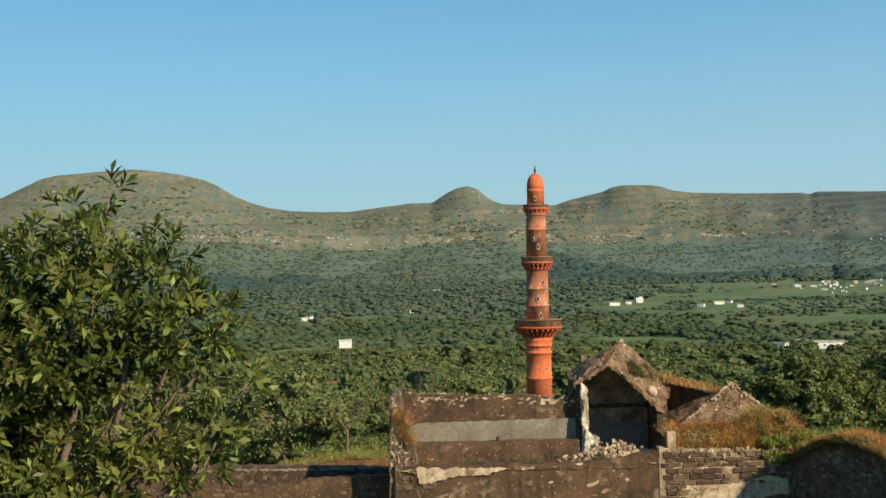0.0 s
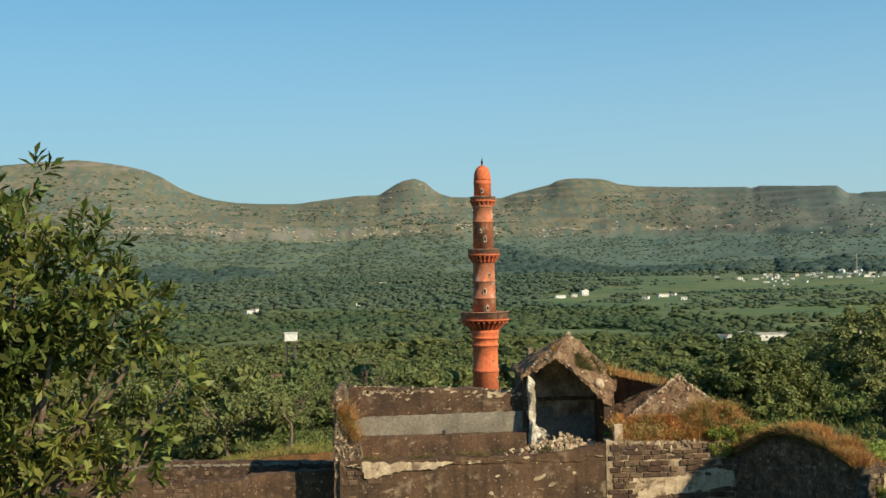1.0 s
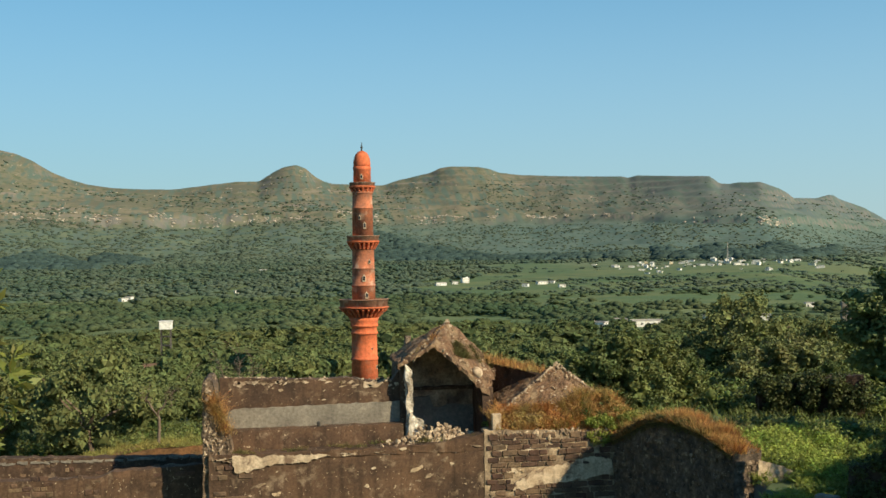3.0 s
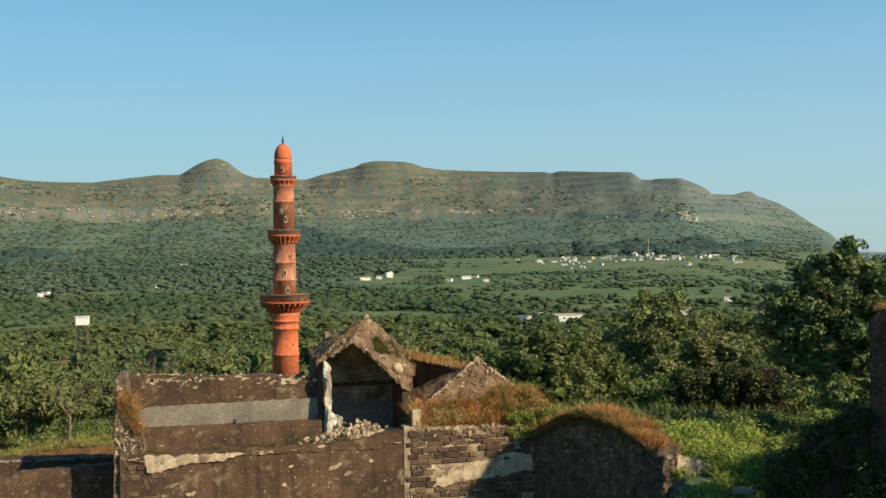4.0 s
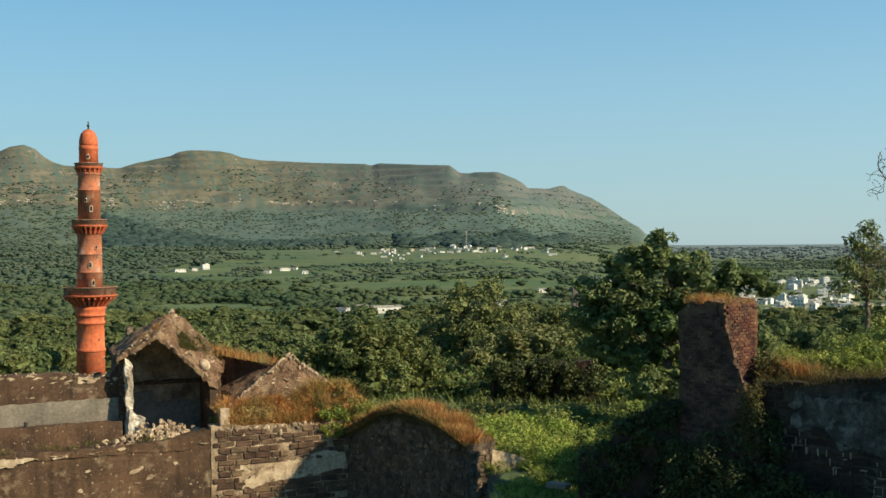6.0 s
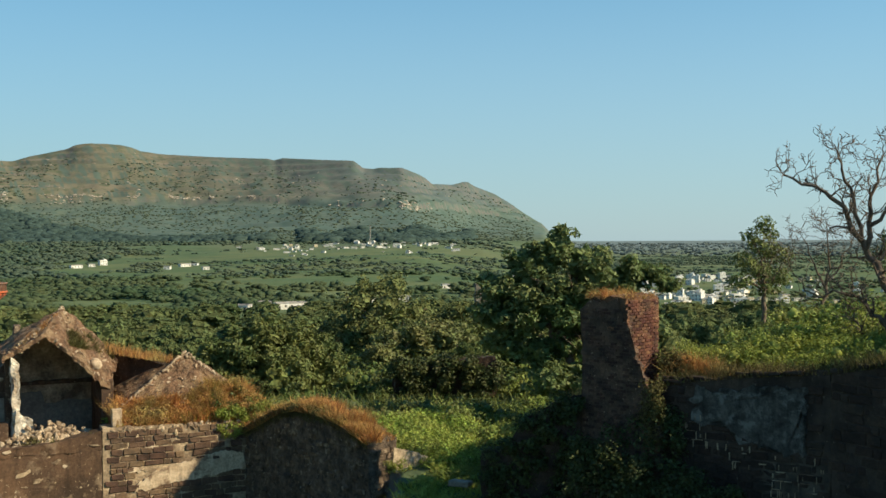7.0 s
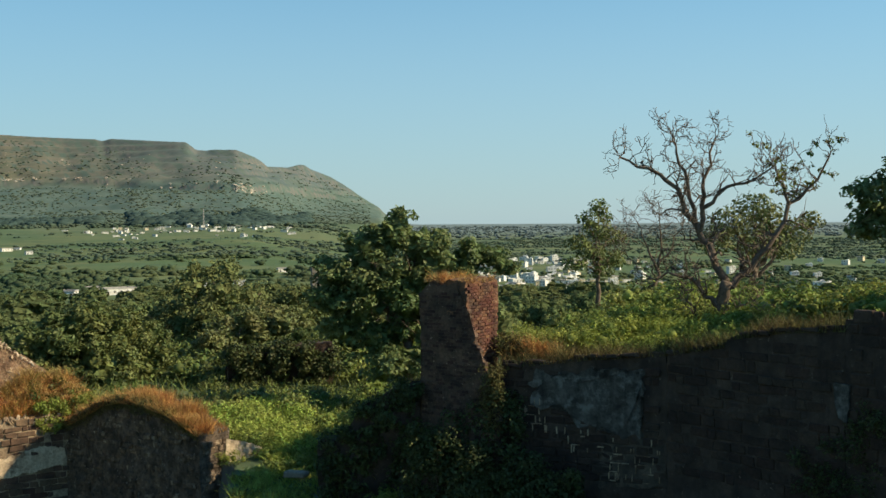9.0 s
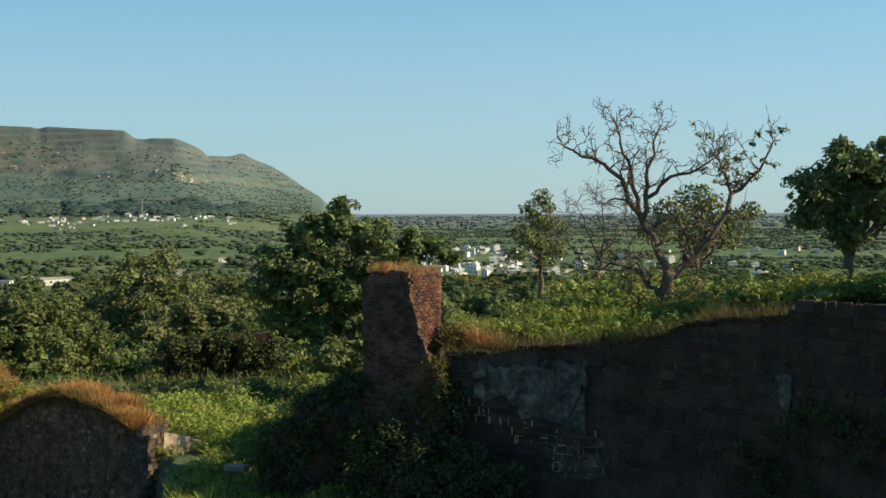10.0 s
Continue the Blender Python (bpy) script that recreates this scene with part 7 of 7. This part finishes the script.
for i in range(22):
    s, z = i * 0.58 + rf.uniform(0, 0.2), 28.72 + rf.uniform(-0.05, 0.02)
    slab(low, [(s, z - 0.1), (s + 0.5, z - rf.uniform(0.08, 0.2)), (s + 0.56, z), (s, z + 0.02)], (-16, 69.5), (1, 0), 0.05, M_PLASTER_GREY, "", i + 150, 0.06, "coping")
slab(long_wall, [(1.6, 33.5), (1.8, 32.5), (3.0, 32.1), (4.6, 31.6), (5.9, 31.5), (6.1, 32.6), (6.0, 33.9), (4.2, 33.75)], (29.9, 43.6), (3.5, -6.0), 0.06, M_PLASTER_DIM, "grey plaster remnant", 7, 0.42)

slab(long_wall, [(4.4, 31.4), (6.9, 31.2), (6.9, 29.6), (4.3, 29.4)], (29.9, 43.6), (3.5, -6.0), 0.02, M_JOINT, "grey lime joints", 8, 0.25)
# lime left in the joints of the long wall
rj = random.Random(31)
bm = bmesh.new()
along = Vector((3.5, -6.0)).normalized()
face = Vector((along.y, -along.x))
for s0, s1, z0, z1, count in ((4.7, 6.7, 29.7, 31.1, 34), (0.7, 2.4, 31.3, 32.6, 26), (2.4, 4.6, 30.6, 31.5, 12)):
    for _ in range(count):
        s, z, upright = rj.uniform(s0, s1), z0 + 0.34 * int(rj.uniform(0, (z1 - z0) / 0.34)), rj.random() < 0.6
        q = Vector((29.9, 43.6)) + along * s + face * 0.05
        size = (0.035, 0.05, rj.uniform(0.12, 0.3)) if upright else (rj.uniform(0.15, 0.4), 0.05, 0.03)
        add_box(bm, (0, 0, 0), size, pose(q.x, q.y, z + (0.17 if upright else 0.0), 0, 0, math.degrees(math.atan2(along.y, along.x))), jitter=0.012)
fixed(part("lime_joints", bm, M_MORTAR, None, "pale lime left between the blocks"), long_wall)
slab(long_wall, [(6.8, 34.25), (7.35, 34.2), (7.3, 33.0), (6.95, 33.1)], (33.4, 37.6), (0.9, -7.1), 0.14, M_PLASTER_DIM, "grey plastered door jamb", 9, 0.06)
slab(pillar, [(0.05, 36.7), (0.6, 36.95), (1.3, 36.9), (1.9, 37.05), (2.15, 36.6), (2.05, 36.2), (2.45, 35.9), (2.4, 35.5), (2.75, 35.0), (2.7, 34.6), (3.1, 34.3), (3.25, 33.6), (3.6, 32.8), (3.9, 31.8), (3.9, 28.0), (0.0, 28.0)], (28.37, 46.48), (0.69, -2.19), 0.06, M_BRICK_DARK, "thick dark facing with a jagged broken edge", 11, 0.2, "facing", 0.16)

rubble = thing("rubble_heap", "heap of pale fallen stones and plaster lumps", "rubble", at=(9.4, 65.1, 29.55))
rr = random.Random(5)
lumps = []
for i in range(6):
    bm = bmesh.new()
    bmesh.ops.create_icosphere(bm, subdivisions=1, radius=1)
    for v in bm.verts:
        v.co *= rr.uniform(0.5, 1.2)
    me = bpy.data.meshes.new("lump")
    bm.to_mesh(me)
    bm.free()
    me.materials.append(M_MORTAR if i % 2 else M_PLASTER_PALE)
    lumps.append(me)
for i in range(290):
    a = rr.gauss(0.25, 1.5)
    b = rr.uniform(-0.75, 0.55)
    k = 0.06 + 0.13 * rr.random() ** 2
    ob = new("lump", rr.choice(lumps))
    ob.parent = rubble
    ob.matrix_local = pose(a, b, 0.04 + 0.95 * math.exp(-a * a * 0.22) * (0.55 + b * 0.8), rr.uniform(0, 360), rr.uniform(0, 360), 0) @ Matrix.Diagonal((k * 1.3, k, k * 0.8, 1))

stub = thing("iron_stub", "short dark iron pipe stub on the ledge", "pipe", at=(2.95, 66.4, 30.5))
bm = bmesh.new()
add_tube(bm, [Vector((0, 0, -0.1)), Vector((0, 0, 0.28)), Vector((0.0, 0, 0.34))], [0.10, 0.10, 0.07], 10)
part("pipe", bm, M_IRON, stub)
block = thing("corner_stone", "pale dressed corner stone on the wall's end", "stone", at=(12.5, 64.3, 30.3))
bm = bmesh.new()
add_box(bm, (0, 0, 0.45), (0.5, 0.4, 0.95), jitter=0.03, bevel=0.04)
part("block", bm, M_PLASTER_PALE, block)
boulder = thing("round_stone", "round pale stone lodged on the vault's corner", "stone", at=(11.85, 66.45, 33.1))
bm = bmesh.new()
bmesh.ops.create_icosphere(bm, subdivisions=3, radius=0.33)
for v in bm.verts:
    v.co = v.co * (1 + 0.15 * noise.noise(v.co * 3)) + Vector((0, 0, 0.15))
part("stone", bm, M_PLASTER_PALE, boulder, smooth=True)

for x, y, w, h, i in ((8.75, 73.0, 0.35, 34.9, 0), (9.3, 73.2, 0.4, 34.75, 1)):
    st = thing("wall_stub", "broken stump of wall behind the vault", "ruin", at=(x, y, 30))
    fixed(part("masonry", rough_wall((x - w / 2, y), (x + w / 2, y), 0.5, 27.0, lambda s, h=h: h, 0.2, 0.06, 40 + i), M_RUBBLE, None), st)
turret = thing("far_turret", "small pale ruined turret among trees", "ruin", at=(57.8, 110.3, 26))
fixed(part("masonry", rough_wall((57.0, 110.6), (58.6, 110.0), 1.4, 24, knots([(0, 34.6), (0.8, 34.4), (1.7, 33.6)]), 0.3, 0.08, 44), M_PLASTER_GREY, None), turret)
stump = thing("wall_stump", "pale low stump of wall beside the humped wall", "ruin", at=(23.6, 54.5, 29.0))
fixed(part("masonry", rough_wall((23.5, 55.1), (25.5, 55.5), 0.6, 27.5, knots([(0, 29.85), (1.1, 29.45), (2.3, 29.05)]), 0.2, 0.06, 45), M_PALE_STONE, None), stump)
slab_stone = thing("stone_slab", "grey flat stone slab lying in the weeds", "stone", at=(25.0, 51.2, 28.75), turn=40)
bm = bmesh.new()
add_box(bm, (0, 0, 0.0), (0.5, 1.0, 0.2), jitter=0.06, bevel=0.05)
part("slab", bm, M_PLASTER_GREY, slab_stone)

# loose coping stones along the upper wall and the vault's rim
rr = random.Random(9)
inv_p = palace.matrix_world.inverted()
for i in range(150):
    f = rr.random()
    if i < 110:
        p = (-2.3 + 9.6 * f, 66.95 + rr.uniform(0, 0.5), 33.28 - 0.045 * 9.6 * f + rr.uniform(-0.05, 0.06))
    else:
        k = rr.choice(((7.6, 33.85, 9.35, 35.0), (9.35, 35.0, 12.4, 32.4)))
        p = (k[0] + (k[2] - k[0]) * f, 66.0 + rr.uniform(-0.08, 0.15), k[1] + (k[3] - k[1]) * f + rr.uniform(-0.22, 0.06))
    k = rr.uniform(0.04, 0.10)
    ob = new("coping_stone", rr.choice(lumps))
    ob.parent = palace
    ob.matrix_parent_inverse = inv_p
    ob.matrix_basis = pose(*p, rr.uniform(0, 360), rr.uniform(0, 360), 0) @ Matrix.Diagonal((k * 1.5, k, k * 0.8, 1))


for i in range(110):
    f = rr.random()
    k = rr.uniform(0.06, 0.15)
    ob = new("edge_stone", rr.choice(lumps))
    ob.parent = palace
    ob.matrix_parent_inverse = inv_p
    ob.matrix_basis = pose(12.2 + 7.4 * f, 63.95 + rr.uniform(-0.06, 0.2), 30.2 - 0.42 * rr.random() ** 2, rr.uniform(0, 360), rr.uniform(0, 360), 0) @ Matrix.Diagonal((k * 1.7, k, k * 0.8, 1))


def strew(corners, apex, count, seed):
    """Small stones standing out of a vault's crust."""
    rs = random.Random(seed)
    tip = Vector(apex)
    for _ in range(count):
        a, b = rs.choice(corners)
        p = Vector(a).lerp(Vector(b), rs.random()).lerp(tip, rs.random() ** 1.2)
        k = rs.uniform(0.03, 0.085)
        ob = new("roof_stone", rs.choice(lumps))
        ob.parent = palace
        ob.matrix_parent_inverse = inv_p
        ob.matrix_basis = pose(p.x, p.y, p.z + 0.06, rs.uniform(0, 360), rs.uniform(0, 360), 0) @ Matrix.Diagonal((k * 1.5, k, k * 0.7, 1))


strew([((7.5, 66.0, 33.95), (9.35, 66.0, 35.0)), ((9.35, 66.0, 35.0), (12.4, 66.1, 32.4)), ((9.35, 66.0, 35.0), (12.4, 66.1, 32.4)), ((12.5, 66.1, 32.4), (13.3, 68.5, 33.3))], (10.55, 68.6, 36.05), 170, 41)
strew([((-3.2, 64.14, 29.5), (-1.9, 64.14, 29.8))], (-3.0, 64.14, 33.5), 80, 43)
strew([((13.0, 65.2, 31.2), (17.0, 64.8, 31.0)), ((17.0, 64.8, 31.0), (20.0, 65.3, 30.8))], (16.6, 67.0, 33.5), 90, 42)


rs = random.Random(77)
for a, b, count in (((12.9, 65.2, 31.1), (16.6, 67.0, 33.56), 34), ((20.0, 65.3, 30.7), (16.6, 67.0, 33.56), 26)):
    for i in range(count):
        p = Vector(a).lerp(Vector(b), (i + rs.random()) / count)
        k = rs.uniform(0.05, 0.1)
        ob = new("ridge_stone", rs.choice(lumps))
        ob.parent = palace
        ob.matrix_parent_inverse = inv_p
        ob.matrix_basis = pose(p.x, p.y, p.z + 0.05, rs.uniform(0, 360), rs.uniform(0, 360), 0) @ Matrix.Diagonal((k * 1.6, k, k * 0.8, 1))


def lay_bricks(parent, p0, p1, z0, top, mat, seed, single, edge=None):
    """Brick courses on the face to the right of the way; single: each brick an object, otherwise one joined mesh."""
    rg = random.Random(seed)
    p0, p1 = Vector(p0), Vector(p1)
    L = (p1 - p0).length
    d = (p1 - p0) / L
    out = Vector((d.y, -d.x))
    ang = math.degrees(math.atan2(d.y, d.x))
    bm = bmesh.new()
    add_box(bm, (0, 0, 0), (0.285, 0.12, 0.11))
    bmesh.ops.bevel(bm, geom=list(bm.edges), offset=0.012, segments=1, affect="EDGES")
    me = bpy.data.meshes.new("brick")
    bm.to_mesh(me)
    bm.free()
    me.materials.append(mat)
    base, faces = np.array([v.co for v in me.vertices]), [tuple(p.vertices) for p in me.polygons]
    V, F, n, row, z = [], [], 0, 0, z0
    while z < top:
        s = 0.30 if row % 2 else 0.15
        while s < L - 0.12:
            if rg.random() < 0.93 and (edge is None or s < edge(z) and noise.noise((s * 1.1, z * 1.1, 5.0)) < 0.22):
                q = p0 + d * s + out * (-0.01 + rg.uniform(-0.012, 0.02))
                m = pose(q.x, q.y, z + rg.uniform(-0.008, 0.008), rg.uniform(-2, 2), rg.uniform(-1.5, 1.5), ang + rg.uniform(-2, 2))
                if single and n < 290:
                    ob = new("brick", me)
                    ob.parent = parent
                    ob.matrix_parent_inverse = parent.matrix_world.inverted()
                    ob.matrix_basis = m
                    n += 1
                else:
                    k = len(V)
                    V += [m @ Vector(c) for c in base]
                    F += [tuple(i + k for i in f) for f in faces]
            s += 0.30
        z += 0.125
        row += 1
    if V:
        me2 = bpy.data.meshes.new("brickwork")
        me2.from_pydata([tuple(v) for v in V], [], F)
        me2.materials.append(mat)
        tagged(fixed(part("brickwork", me2, None), parent), "weathered red brick courses", kind="stuff")


lay_bricks(pillar, (29.06, 44.29), (31.06, 44.92), 33.6, 37.1, M_BRICK, 81, True)

lay_bricks(pillar, (28.35, 46.44), (29.73, 42.06), 29.0, 36.75, M_BRICK_DARK, 82, False, lambda z: float(np.interp(z, (28, 31.8, 32.8, 33.6, 34.3, 35.0, 35.9, 36.6, 37), (3.88, 3.85, 3.5, 3.15, 2.95, 2.62, 2.3, 2.0, 1.85))))

# flat coping stones along the long wall
rr = random.Random(19)
caps = []
for i in range(4):
    me = stone_mesh("coping_stone", 0.5 + 0.12 * i, 0.14, 0.55, 300 + i)
    me.materials.append(M_STONE_SHADED)
    caps.append(me)
for p0, p1, top in (((29.9, 43.6), (33.4, 37.6), knots([(0, 33.6), (1.2, 33.9), (4, 34.3), (7, 34.6)])), ((33.4, 37.6), (34.3, 30.5), knots([(0, 34.6), (2.5, 35.1), (2.7, 35.4), (5, 35.8), (7.2, 36.0)]))):
    p0, p1 = Vector(p0), Vector(p1)
    L, d, s = (p1 - p0).length, (p1 - p0).normalized(), 0.3
    while s < L - 0.3:
        if rr.random() < 0.75:
            q = p0 + d * s + Vector((-d.y, d.x)) * rr.uniform(0.1, 0.3)
            ob = new("coping_stone", rr.choice(caps))
            ob.parent = long_wall
            ob.matrix_parent_inverse = long_wall.matrix_world.inverted()
            ob.matrix_basis = pose(q.x, q.y, top(s) + rr.uniform(0.0, 0.1), rr.uniform(-4, 4), rr.uniform(-4, 4), math.degrees(math.atan2(d.y, d.x)) + rr.uniform(-8, 8))
        s += rr.uniform(0.45, 0.75)

# coursed masonry, last
lay_courses(palace, (11.8, 63.95), (19.5, 63.95), 25.2, 30.3, lambda s, z: 0.0 if 27.0 + 0.1 * s < z < 28.4 and 1.5 < s < 7.3 else 0.93, M_STONE, 0.07, 71, course=0.33)
lay_courses(hump, (18.7, 64.7), (22.0, 54.9), 25.6, 31.0, lambda s, z: 0.5 if z < HUMP(s) - 0.55 else 0.0, M_RUBBLE, 0.05, 79, course=0.3, limit=270)
lay_courses(hump, (22.08, 54.68), (23.68, 55.2), 25.4, 29.9, lambda s, z: 0.8, M_RUBBLE, 0.05, 78, course=0.34, limit=60)
lay_courses(palace, (-2.9, 64.0), (0.0, 64.0), 25.2, 29.4, lambda s, z: max(0.0, 0.95 - s * 0.35), M_STONE, 0.05, 72, limit=90)
lay_courses(long_wall, (29.9, 43.6), (33.4, 37.6), 29.6, 34.2, lambda s, z: 0.0 if 1.5 < s < 6.2 and z > 31.4 + 0.25 * (6 - s) else 0.9, M_STONE_SHADED, 0.035, 73, course=0.34, limit=150)
lay_courses(long_wall, (33.4, 37.6), (34.3, 30.5), 30.2, 35.8, lambda s, z: 0.88 if z < 34.5 + 0.15 * s else 0.0, M_STONE_SHADED, 0.03, 74, course=0.42, limit=150)
lay_courses(low, (-16, 69.5), (-3.2, 69.5), 27.6, 28.9, lambda s, z: 0.3 if noise.noise((s * 0.5, z, 3.0)) > 0.0 else 0.05, M_STONE, 0.02, 75, limit=140)
lay_courses(low, (-16, 66.5), (-3.2, 66.5), 27.0, 28.5, lambda s, z: 0.6 if noise.noise((s * 0.4, z, 6.0)) > 0.05 else 0.06, M_STONE, 0.02, 76, limit=150)
lay_courses(long_wall, (34.3, 30.5), (34.1, 22.0), 31.5, 36.9, lambda s, z: 0.9, M_STONE_SHADED, 0.03, 77, course=0.42, limit=150)
